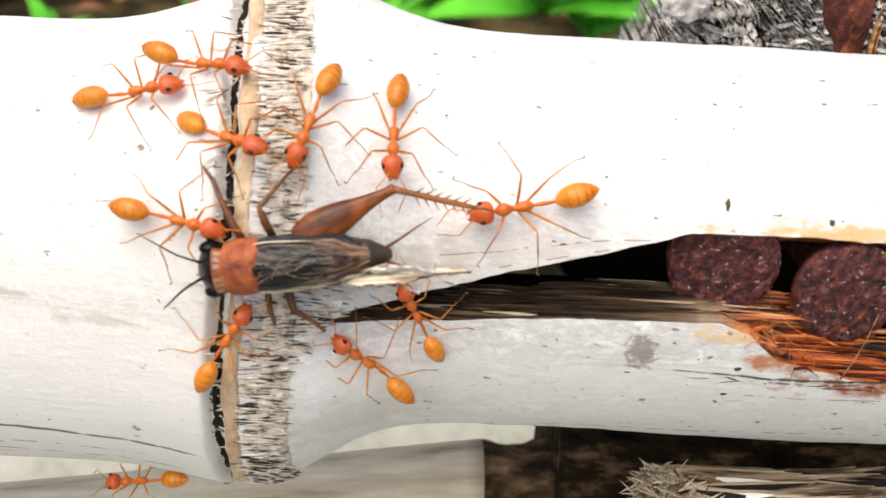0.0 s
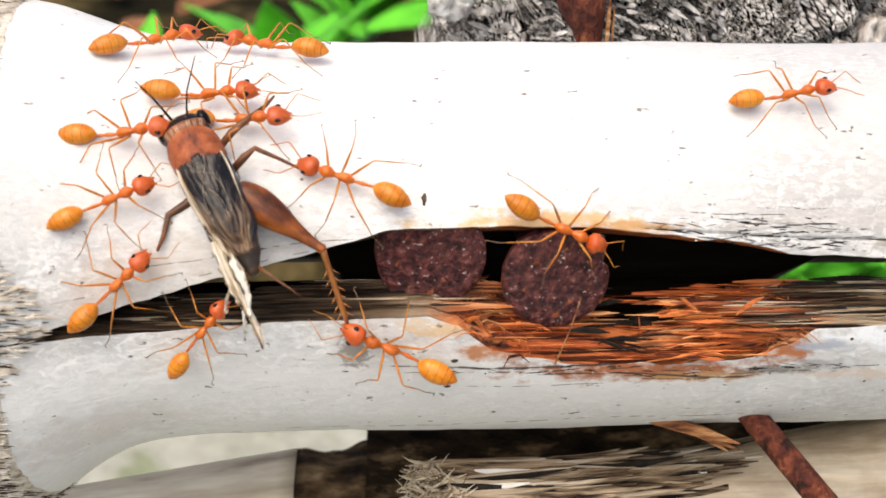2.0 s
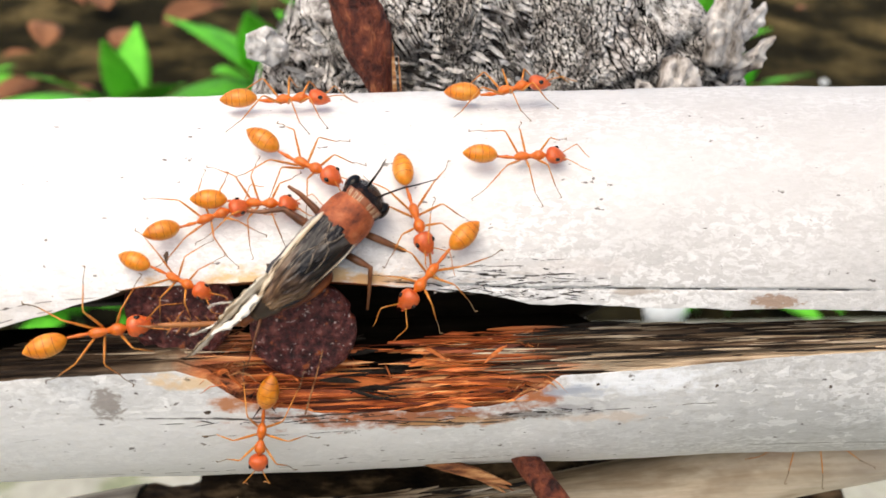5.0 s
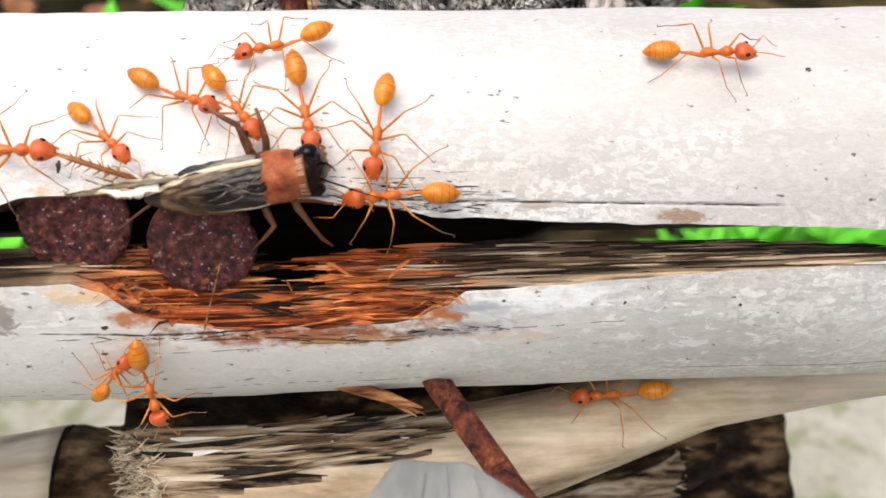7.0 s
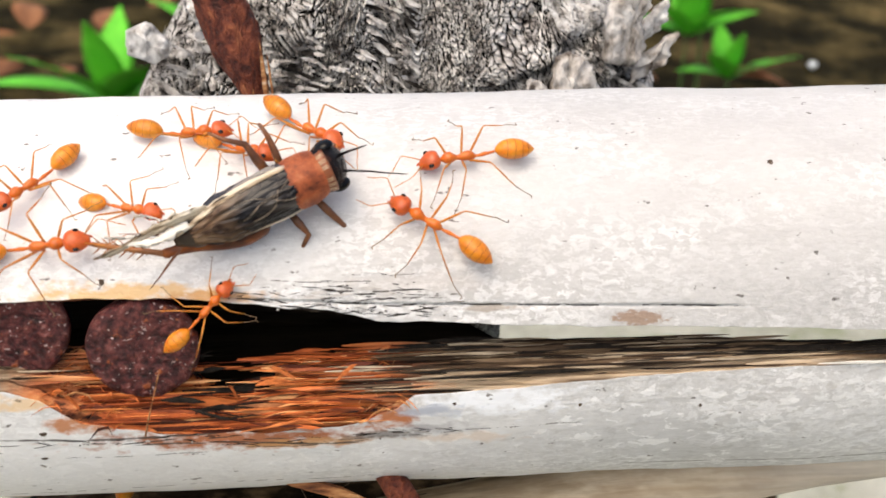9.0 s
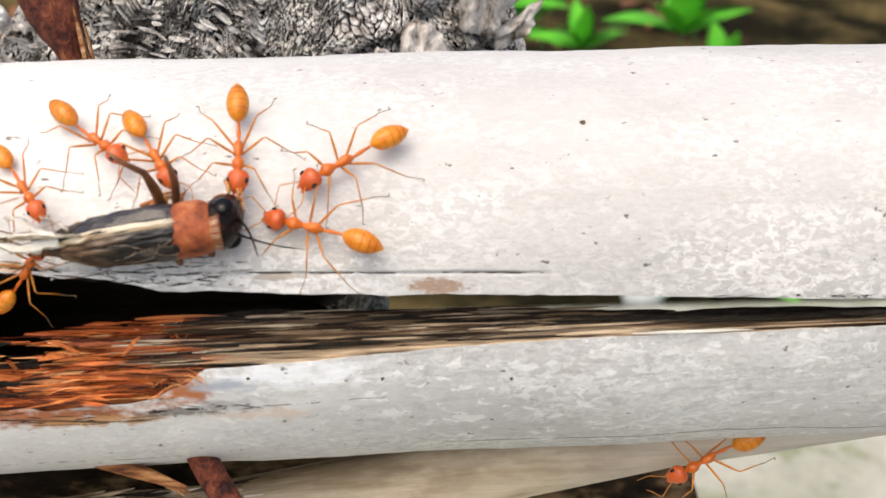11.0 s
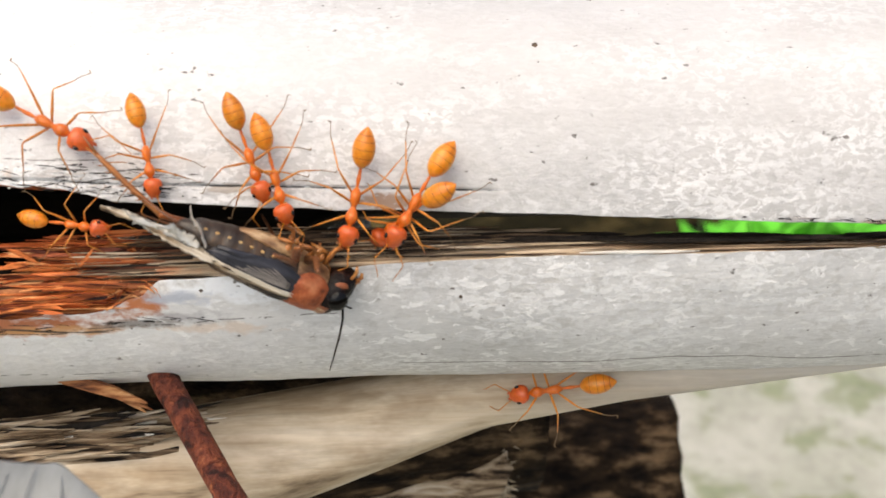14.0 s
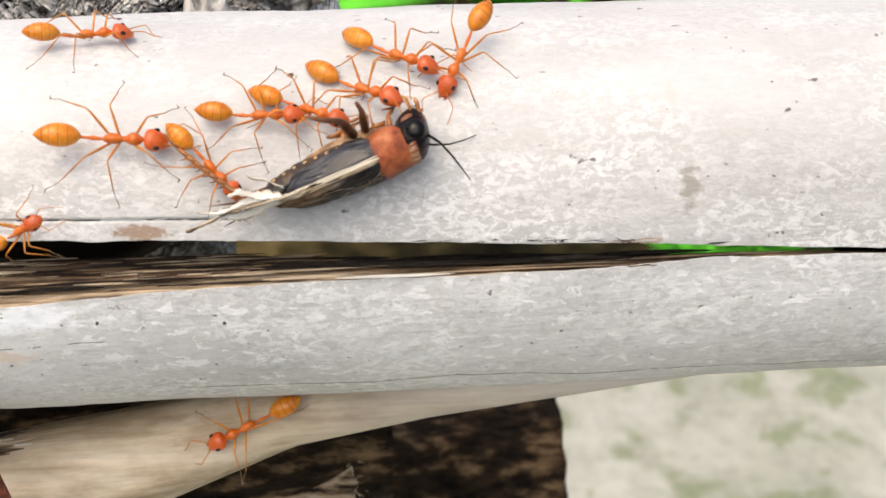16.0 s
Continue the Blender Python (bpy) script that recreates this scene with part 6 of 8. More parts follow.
            toe = tube([t, t + (f - t) * 0.3 + Vector((0, 0.07 * s, 0.05)), t + (f - t) * 0.65 + Vector((0, 0.05 * s, 0)), f, f + (f - t).normalized() * 0.12 - Vector((0, 0, 0.02)), f + Vector((-0.10, 0.26 * s, -0.02))], [0.038, 0.031, 0.030, 0.032, 0.055, 0.030], 6)
            v, q = joined([thigh, toe])
            kinds = [0] * len(thigh[1]) + [1] * len(toe[1])
            d[name, s] = (from_lists("leg", *scaled((v, q), MM), [ANT_LEG, ANT_FOOT], True, kinds), h * MM)
    return d


PARTS = ant_parts()


def weaver_ant(name, label, size, seed):
    """An ant: head with eyes, jaws and feelers, thorax, petiole, gaster, six legs. Returns it and its legs."""
    rnd = random.Random(seed)
    root = thing(name, label, "ant", None, "weaver ants")
    s = Matrix.Diagonal((size, size, size, 1))
    head = part("head", PARTS["head"], root, "", s @ pose(3.62 * MM, 0, 1.22 * MM, 0, 12 + rnd.uniform(-4, 8), rnd.uniform(-10, 10)))
    for sgn in (1, -1):
        part("eye", PARTS["eye"], head, "glossy black eye", pose(0.10 * MM, 0.66 * sgn * MM, 0.28 * MM, 0, 0, 0))
        part("mandible", PARTS["mandible"], head, "", pose(0.76 * MM, 0.20 * sgn * MM, -0.15 * MM) @ Matrix.Diagonal((0.55, 0.62 * sgn, 0.65, 1)))
        part("antenna", PARTS["antenna"], head, "", pose(0.62 * MM, 0.26 * sgn * MM, 0.20 * MM, 0, rnd.uniform(-10, 15), rnd.uniform(-25, 15) * sgn) @ Matrix.Diagonal((0.85, sgn * 0.85, 0.85, 1)))
    part("thorax", PARTS["thorax"], root, "", s)
    part("petiole", PARTS["petiole"], root, "", s)
    tilt = rnd.uniform(-14, 6)
    gaster = part("gaster", PARTS["gaster"], root, "", s @ pose(-1.4 * MM, 0, 1.2 * MM, 0, -tilt, rnd.uniform(-9, 9)) @ pose(-1.62 * MM, 0, 0.25 * MM))
    part("gaster_band", PARTS["band"], gaster, "dark bands of the gaster")
    legs = []
    for kind in ("front", "middle", "rear"):
        for sgn in (1, -1):
            mesh, hip = PARTS[kind, sgn]
            leg = part("leg", mesh, root, "")
            leg.scale = (size,) * 3
            base = (Vector(hip) * size, rnd.uniform(-13, 13), rnd.uniform(-7, 7))
            leg.matrix_basis = pose(*base[0], 0, 0, base[1]) @ Matrix.Diagonal((size, size, size, 1))
            legs.append((leg, base, (kind, sgn)))
    return root, legs


# ---- the dead cricket ----
def cricket():
    """A brown field cricket facing +x, its body's axis on the origin."""
    root = thing("dead_cricket", "dead brown cricket with a black striped head, dragged by ants", "cricket")
    head = smooth_profile([(4.60, 1.50, 1.45, 0.0), (4.95, 1.84, 1.85, -0.05), (5.55, 2.00, 2.08, -0.22), (6.15, 1.90, 2.06, -0.48), (6.70, 1.52, 1.72, -0.78), (7.10, 0.88, 1.12, -1.02), (7.28, 0.20, 0.32, -1.15)], 20)
    hd = part("head", from_lists("head", *scaled(body_of(head, 28), MM), C_HEAD), root, "glossy black head")
    nape = []
    for x, w, h, z in head:
        if x < 5.75:
            arc = [radians(30 + 120 * j / 20) for j in range(21)]
            nape.append([(x, w * 1.015 * math.cos(a), z + h * 1.015 * math.sin(a)) for a in arc] + [(x, w * 0.9 * math.cos(a), z + h * 0.9 * math.sin(a)) for a in arc[::-1]])
    part("nape", from_lists("nape", *scaled(loft(nape), MM), C_NAPE), hd, "brown nape")
    lines = []
    for ang in (44, 60, 75, 105, 120, 136):
        a = radians(ang)
        wave = [p for p in head if 4.90 < p[0] < 5.72]
        for q in (-0.045, 0.045):
            lines.append(tube([(x, w * 0.99 * math.cos(a + q), z + h * 0.99 * math.sin(a + q)) for x, w, h, z in wave], [0.075] * (len(wave) - 1) + [0.04], 6))
    part("head_stripe", from_lists("head_stripe", *scaled(joined(lines), MM), C_CREAM), hd, "cream stripes over the head")
    ball = body_of([(0.84 * math.cos(a), 0.56 * math.sin(a), 0.92 * math.sin(a), 0) for a in np.linspace(math.pi - 0.05, 0.05, 13)], 18)
    for s in (1, -1):
        part("eye", from_lists("eye", *scaled(ball, MM), C_EYE), hd, "glossy black eye", pose(6.02 * MM, 1.66 * s * MM, -0.10 * MM, 0, 0, 0))
        feeler = tube([(6.35, 0.55 * s, 0.35), (7.2, 0.9 * s, 0.7), (8.4, 1.5 * s, 0.9), (9.8, 2.4 * s, 0.7), (11.3, 3.3 * s, 0.3)], [0.13, 0.09, 0.075, 0.06, 0.03], 7)
        if s > 0:
            feeler = tube([(6.9, 0.6, 0.3), (7.5, 0.8, 1.4), (7.9, 1.0, 2.8), (8.2, 1.3, 4.4), (8.4, 1.5, 5.6)], [0.13, 0.10, 0.09, 0.07, 0.03], 7)
        part("antenna", from_lists("antenna", *scaled(feeler, MM), C_HEAD), hd, "stiff black antenna")
        palp = tube([(6.2, 0.6 * s, -1.1), (6.7, 0.8 * s, -1.5), (7.0, 0.7 * s, -1.9), (7.3, 0.5 * s, -1.9)], [0.26, 0.25, 0.22, 0.14], 8)
        part("palp", from_lists("palp", *scaled(palp, MM), C_TIBIA), hd, "amber palp")
        spot = body_of([(0.3 * math.cos(a), 0.22 * math.sin(a), 0.10 * math.sin(a), 0) for a in np.linspace(math.pi - 0.05, 0.05, 7)], 10)
        part("face_spot", from_lists("face_spot", *scaled(spot, MM), C_CREAM), hd, "cream spot on the face", pose(6.32 * MM, 0.72 * s * MM, 0.72 * MM, 0, 40, 0))
    lip = smooth_profile([(6.3, 0.5, 0.3, -2.05), (6.7, 0.8, 0.5, -1.85), (7.1, 0.7, 0.6, -1.55), (7.35, 0.2, 0.2, -1.35)], 12)
    part("mouthparts", from_lists("mouthparts", *scaled(body_of(lip, 14), MM), C_AMBER), hd, "glossy amber mouthparts")
    tangle = random.Random(17)
    for k in range(11):
        x, side = tangle.uniform(0.2, 4.6), tangle.choice((1, 1, -1))
        p = [Vector((x, 0.8 * side, -1.7))]
        p.append(p[0] + Vector((tangle.uniform(-0.6, 0.5), tangle.uniform(0.0, 0.7) * side, -tangle.uniform(0.7, 1.5))))
        p.append(p[1] + Vector((tangle.uniform(-1.6, 0.9), tangle.uniform(-0.6, 0.5) * side, -tangle.uniform(-0.2, 0.6))))
        p.append(p[2] + Vector((tangle.uniform(-1.2, 0.6), tangle.uniform(-0.5, 0.4), tangle.uniform(-0.3, 0.5))))
        w = tangle.uniform(0.13, 0.24)
        part("folded_leg", from_lists("folded_leg", *scaled(tube([p[0], p[0].lerp(p[1], 0.6), p[1], p[1].lerp(p[2], 0.5), p[2], p[3]], [w, w * 1.15, w * 0.8, w * 0.75, w * 0.55, w * 0.3], 9), MM), C_TIBIA if k % 3 else C_AMBER), root, "amber-brown leg folded under the belly")
    under = smooth_profile([(3.3, 0.3, 0.2, -1.75), (2.6, 0.95, 0.5, -1.75), (1.0, 1.15, 0.6, -1.80), (-1.0, 1.0, 0.55, -1.75), (-2.8, 0.6, 0.35, -1.62), (-3.6, 0.1, 0.1, -1.5)], 18)
    part("breast", from_lists("breast", *scaled(body_of(under, 18), MM), C_BREAST), root, "mottled tan underside of the thorax")
    saddle = smooth_profile([(4.98, 1.62, 1.60, 0), (4.88, 1.88, 1.86, 0), (4.25, 2.08, 2.02, 0.02), (3.35, 2.17, 2.08, 0.05), (2.40, 2.10, 2.02, 0.08), (2.08, 1.86, 1.80, 0.08)], 24)
    rings = []
    for i, (x, w, h, z) in enumerate(saddle):
        lobe = radians(-12 - 30 * math.sin(math.pi * min(1.0, max(0.0, (5.0 - x) / 2.95))) ** 0.6)
        outer, inner = [], []
        for j in range(45):
            a = lobe + (math.pi - 2 * lobe) * j / 44
            q = 1 + 0.035 * noise.noise(Vector((x * 1.1, 2 * math.cos(a), 2 * math.sin(a)))) + 0.012 * noise.noise(Vector((x * 4, 7 * math.cos(a), 7 * math.sin(a))))
            dx = 0.22 * math.sin(a) ** 2 * (-1 if x < 2.5 else (0.6 if x > 4.7 else 0))
            outer.append((x + dx, w * q * math.cos(a), z + h * q * math.sin(a)))
            inner.append((x + dx, (w * q - 0.14) * math.cos(a), z + (h * q - 0.14) * math.sin(a)))
        rings.append(outer + inner[::-1])
    part("pronotum", from_lists("pronotum", *scaled(loft(rings), MM), C_SADDLE), root, "red-brown mottled saddle plate")
    core = smooth_profile([(5.3, 1.2, 1.2, -0.1), (4.4, 1.75, 1.70, -0.1), (3.2, 1.85, 1.80, -0.1), (2.0, 1.75, 1.75, -0.1), (1.5, 1.2, 1.2, -0.1)], 16)
    part("thorax", from_lists("thorax", *scaled(body_of(core, 28), MM), C_BREAST), root, "dull tan sides of the thorax")
    for k, (x0, y0, z0, dx, dy, dz, r) in enumerate(((6.55, 0.62, -1.55, 0.75, 0.35, -0.75, 0.21), (6.55, -0.62, -1.55, 0.75, -0.35, -0.75, 0.21), (6.2, 0.85, -1.6, 0.35, 0.7, -1.05, 0.19), (6.2, -0.85, -1.6, 0.35, -0.7, -1.05, 0.19))):
        a0 = Vector((x0, y0, z0))
        d0 = Vector((dx, dy, dz))
        part("palp", from_lists("palp", *scaled(tube([a0, a0 + d0 * 0.5, a0 + d0 + Vector((-0.2, 0, -0.1)), a0 + d0 * 1.2 + Vector((-0.5, 0, -0.3))], [r, r * 0.8, r * 0.9, r * 0.55], 8), MM), C_AMBER), hd, "jointed amber feeler by the mouth")
    for s in (1, -1):
        cheek = smooth_profile([(-0.55, 0.05, 0.05, 0), (-0.35, 0.16, 0.28, 0), (0, 0.22, 0.42, 0), (0.35, 0.18, 0.34, -0.1), (0.6, 0.05, 0.08, -0.15)], 12)
        part("cheek", from_lists("cheek", *scaled(body_of(cheek, 12), MM), C_NAPE), hd, "red-brown cheek below the eye", pose(5.75 * MM, 1.60 * s * MM, -1.15 * MM, 0, 0, 0))
    keys = []
    for i in range(46):
        f = i / 45
        x = 2.4 - 10.0 * f
        w = np.interp(f, [0, 0.2, 0.6, 0.85, 1], [1.75, 1.9, 1.75, 1.2, 0.35])
        g = 1 - 0.055 * (abs(math.sin(f * math.pi * 9)) < 0.3)
        keys.append((x, w * g, w * 0.95 * g, -0.1))
    part("abdomen", from_lists("abdomen", *scaled(body_of(keys, 26), MM), C_ABDOMEN), root, "dark ringed abdomen")
    spots = []
    for i in range(7):
        for s in (1, -1):
            x = -0.2 - i * 0.92
            w = np.interp((2.4 - x) / 10, [0, 0.2, 0.6, 0.85, 1], [1.75, 1.9, 1.75, 1.2, 0.35])
            for a in (-0.62,):
                sp = body_of([(0.17 * math.cos(t), 0.06 * math.sin(t), 0.12 * math.sin(t), 0) for t in np.linspace(math.pi - 0.05, 0.05, 6)], 8)
                spots.append(([(v[0] + x, v[1] + s * w * 0.99 * math.cos(a), v[2] - 0.1 + 0.95 * w * math.sin(a)) for v in sp[0]], sp[1]))
    part("belly_spots", from_lists("belly_spots", *scaled(joined(spots), MM), C_BELLY), root, "rows of amber spots along the belly")
    for s in (1, -1):
        rings, flank = [], []
        for i in range(60):
            f = i / 59
            x = 2.55 - 8.6 * f
            w = np.interp(f, [0, 0.15, 0.7, 1], [2.02, 2.15, 1.95, 1.05])
            lift = 0.06 if s > 0 else 0.0
            for store, a0, a1, n in ((rings, 97 if s > 0 else 90, np.interp(f, [0, 0.7, 1], [32, 30, 55]), 25), (flank, np.interp(f, [0, 0.7, 1], [31, 29, 54]), np.interp(f, [0, 0.25, 0.8, 1], [-18, -32, -10, 40]), 17)):
                outer, inner = [], []
                for j in range(n):
                    a = radians(a0 + (a1 - a0) * j / (n - 1))
                    fold = 0.10 * noise.noise(Vector((f * 7, j * 0.4, s * 3))) + 0.05 * noise.noise(Vector((f * 19, j * 0.9, s * 5))) + 0.012 * math.sin(j * 1.25 + f * 5)
                    r = w * (1 + (0.02 if store is rings else -0.01)) + fold + (lift if store is rings else 0)
                    r += 0.16 * f * noise.noise(Vector((f * 7, j * 0.25, s * 9)))
                    outer.append((x - 0.5 * f * noise.noise(Vector((j * 0.9, s, 3))), s * r * math.cos(a), r * math.sin(a) - 0.02))
                    inner.append((x, s * (r - 0.06) * math.cos(a), (r - 0.06) * math.sin(a) - 0.02))
                store.append(outer + inner[::-1])
        part("forewing", from_lists("forewing", *scaled(loft(rings), MM), C_WING), root, "smoky glossy veined forewing")
        part("wing_flank", from_lists("wing_flank", *scaled(loft(flank), MM), C_FLANK), root, "blue-black folded flank of the forewing")
        veins = []
        for q, rad in ((0.0, 0.10), (0.12, 0.05), (-0.12, 0.045)) if s > 0 else ((0.0, 0.06),):
            veins.append(tube([(2.5 - 8.4 * f, s * (np.interp(f, [0, 0.15, 0.7, 1], [2.1, 2.22, 2.0, 1.1])) * math.cos(0.54 + q * (1 - f) + 0.35 * f * f), (np.interp(f, [0, 0.15, 0.7, 1], [2.1, 2.22, 2.0, 1.1])) * math.sin(0.54 + q * (1 - f) + 0.35 * f * f)) for f in np.linspace(0, 1, 16)], [rad * (1 + 0.4 * math.sin(f * 7)) for f in np.linspace(0, 1, 16)], 6))
        part("wing_edge", from_lists("wing_edge", *scaled(joined(veins), MM), C_PALE), root, "cream veins along the wing's fold")
    rings = []
    for i in range(40):
        f = i / 39
        x = 2.3 - 9.6 * f
        r = np.interp(f, [0, 0.15, 0.6, 1], [2.14, 2.26, 2.06, 1.05])
        a0, a1 = np.interp(f, [0, 0.5, 1], [40, 43, 60]), np.interp(f, [0, 0.3, 0.7, 1], [28, 24, 28, 50])
        outer, inner = [], []
        for j in range(11):
            a = radians(a0 + (a1 - a0) * j / 10)
            q = r + 0.05 * math.sin(j * 1.9 + 0.8 * math.sin(f * 5)) + 0.04 * noise.noise(Vector((f * 9, j * 0.6, 2)))
            outer.append((x, q * math.cos(a), q * math.sin(a)))
            inner.append((x, (q - 0.12) * math.cos(a), (q - 0.12) * math.sin(a)))
        rings.append(outer + inner[::-1])
    part("wing_fold", from_lists("wing_fold", *scaled(loft(rings), MM), C_PALE), root, "cream pleated fold along the forewing")
    for k in range(7):
        end = 20 - 7.5 * k
        vein = tube([(1.9 - (6.0 - 0.45 * k) * f, (np.interp(f, [0, 0.15, 0.7, 1], [2.06, 2.19, 1.99, 1.5])) * math.cos(radians(18 - 2 * k + (end - 18 + 2 * k) * f)), (np.interp(f, [0, 0.15, 0.7, 1], [2.06, 2.19, 1.99, 1.5])) * math.sin(radians(18 - 2 * k + (end - 18 + 2 * k) * f))) for f in np.linspace(0, 1, 10)], [0.05] * 9 + [0.02], 6)
        part("fan_vein", from_lists("fan_vein", *scaled(vein, MM), C_FAN), root, "pale vein on the wing flank")
    cross = []
    for x0, a0, x1, a1, bow in ((2.3, 62, -0.6, 84, 8), (2.2, 80, -1.8, 98, -9), (1.2, 72, 0.3, 104, 4), (2.3, 104, 0.2, 78, 6), (0.1, 80, -2.6, 66, -8), (0.6, 100, -1.6, 112, 5), (-0.6, 84, -2.2, 100, 4)):
        pts = []
        for g in np.linspace(0, 1, 9):
            x, a = x0 + (x1 - x0) * g, radians(a0 + (a1 - a0) * g + bow * math.sin(math.pi * g))
            r = np.interp((2.55 - x) / 8.6, [0, 0.15, 0.7, 1], [2.02, 2.15, 1.95, 1.05]) * 1.02 + 0.05
            pts.append((x, r * math.cos(a), r * math.sin(a)))
        cross.append(tube(pts, [0.06, 0.05, 0.045, 0.04, 0.036, 0.032, 0.03, 0.026, 0.012], 6))
    part("wing_vein", from_lists("wing_vein", *scaled(joined(cross), MM), C_VEIN), root, "raised veins of the upper forewing")
    rnd = random.Random(4)
    for i, (tip, start, wid) in enumerate((((-13.4, 1.9, 0.4), (-4.2, 1.55, 0.95), 0.72), ((-12.0, 2.6, 0.1), (-5.6, 1.3, 0.5), 0.40), ((-10.8, 1.2, 0.9), (-6.0, 1.0, 0.8), 0.62), ((-9.4, 3.1, -0.3), (-6.2, 1.4, 0.4), 0.52), ((-7.6, 1.5, -2.0), (-5.2, 1.6, 0.2), 0.42))):
        rings = []
        a, b = Vector(start), Vector(tip)
        ty, tz = math.cos(radians((35, 70, -50, 85, 20)[i])), math.sin(radians((35, 70, -50, 85, 20)[i]))
        for j in range(30):
            f = j / 29
            p = a.lerp(b, f) + Vector((0, 0.34 * f * math.sin(f * 6 + i), 0.25 * f * math.sin(f * 8 + 2 * i)))
            w = wid * (1 - 0.7 * f ** 2) * (0.8 + 0.3 * math.sin(f * 17 + i) * f)
            left, right = w * (1 + 0.3 * rnd.uniform(-1, 1)), w * (1 + 0.3 * rnd.uniform(-1, 1))
            crease = 0.10 * math.sin(f * 31 + i) * (0.3 + f)
            rings.append([p + Vector((0, u * ty - v * tz, u * tz + v * ty)) for u, v in ((-left, 0), (-0.4 * w, 0.14 + crease), (0.1 * w, 0.02), (0.5 * w, 0.15 - crease), (right, 0.02), (0.5 * w, 0.09 - crease), (0.1 * w, -0.04), (-0.4 * w, 0.08 + crease))])
        part("hind_wing", from_lists("hind_wing", *scaled(loft(rings), MM), C_WHITE if i else C_PALE), root, "torn white hind wing strip")
    for s in (1, -1):
        cercus = tube([(-7.2, 0.5 * s, 0.1), (-8.4, 1.1 * s, 0.0), (-9.8, 1.9 * s, -0.1), (-11.0, 2.5 * s, -0.2)], [0.14, 0.11, 0.07, 0.02], 6)
        part("cercus", from_lists("cercus", *scaled(cercus, MM), C_LEG), root, "dark tail spine")
    for name, pts, rad in (("fore_leg", [(3.6, -1.5, -1.2), (4.2, -3.2, -0.6), (4.9, -5.0, -0.9), (5.5, -6.6, -1.5), (6.2, -7.6, -2.0)], [0.30, 0.33, 0.22, 0.17, 0.10]),
                           ("middle_leg", [(1.3, -1.6, -1.2), (1.7, -3.2, -0.4), (2.0, -4.3, -0.4), (0.7, -5.6, -1.2), (-0.6, -6.8, -2.0)], [0.30, 0.34, 0.23, 0.16, 0.10]),
                           ("fore_leg", [(2.4, 0.9, -1.9), (2.6, 2.4, -2.5), (2.6, 4.0, -2.2), (2.4, 5.2, -2.4)], [0.34, 0.32, 0.22, 0.14]),
                           ("middle_leg", [(1.4, 1.0, -1.9), (1.0, 2.6, -2.3), (0.7, 4.2, -2.0), (-0.6, 5.2, -2.2), (-1.5, 6.2, -2.4)], [0.42, 0.40, 0.27, 0.20, 0.12])):
        part(name, from_lists(name, *scaled(tube(pts, rad, 9), MM), C_LEG), root, "dark brown jointed leg")
    thigh = smooth_profile([(-0.5, 0.40, 0.50, 0), (0.0, 0.72, 1.05, 0.05), (1.6, 0.90, 1.40, 0.10), (3.4, 0.80, 1.22, 0.08), (5.4, 0.46, 0.70, 0.0), (7.2, 0.28, 0.40, 0), (7.9, 0.34, 0.42, 0), (8.15, 0.15, 0.2, 0)], 30)
    femur = part("hind_femur", from_lists("hind_femur", *scaled(body_of([(x, h, w, z) for x, w, h, z in thigh], 18), MM), C_FEMUR), root, "thick chestnut jumping thigh")
    pieces = [tube([(x, 0, 0.10 * math.sin(x * 0.45)) for x in np.linspace(0, 6.6, 12)], [0.30, 0.26] + [0.24] * 8 + [0.2, 0.15], 9), tube([(6.5, 0, 0), (7.3, 0.1, -0.1), (8.2, 0.0, -0.3)], [0.15, 0.11, 0.05], 7)]
    for i in range(6):
        for s in (1, -1):
            x = 1.8 + 0.75 * i
            pieces.append(tube([(x, 0.2 * s, 0.15), (x + 0.25, 0.50 * s, 0.35), (x + 0.45, 0.72 * s, 0.45)], [0.08, 0.05, 0.015], 5))
    tibia = part("hind_tibia", from_lists("hind_tibia", *scaled(joined(pieces), MM), C_TIBIA), root, "spined amber-brown shin")
    return root, femur, tibia


prey, FEMUR, TIBIA = cricket()


# ---- who moves, and how: mm along the pole, degrees up from its front, heading, lift in mm, pitch ----
ROD = pose(0.04, 0.0855, 0.6694, 0, -math.degrees(math.atan(0.206)), 0)
LEFT_ROD = pose(-0.04, 0.0838, 0.6668, 0, 0.2, 2.6)


def placed(across, radius, rows):
    return [(t, cylinder_frame(across, radius, *rest)) for t, *rest in rows]


def stride(legs, size, seed, pace, reach):
    """Legs swing in turn: three step while three stand."""
    r = random.Random(seed)
    count = int(16.0 / (0.2 if pace else 0.5))
    for leg, (hip, yaw, dip), (kind, sgn) in legs:
        phase = (0 if (kind, sgn) in (("front", 1), ("middle", -1), ("rear", 1)) else math.pi) + r.uniform(-0.4, 0.4)
        rows = []
        for i in range(count + 1):
            t = 16.0 * i / count
            swing = math.sin(phase + pace * t * 2 * math.pi) if pace else r.uniform(-1, 1)
            rows.append((t, pose(*hip, sgn * max(0, swing) * 4, 0, yaw + sgn * reach * swing)))
        walk(leg, rows)


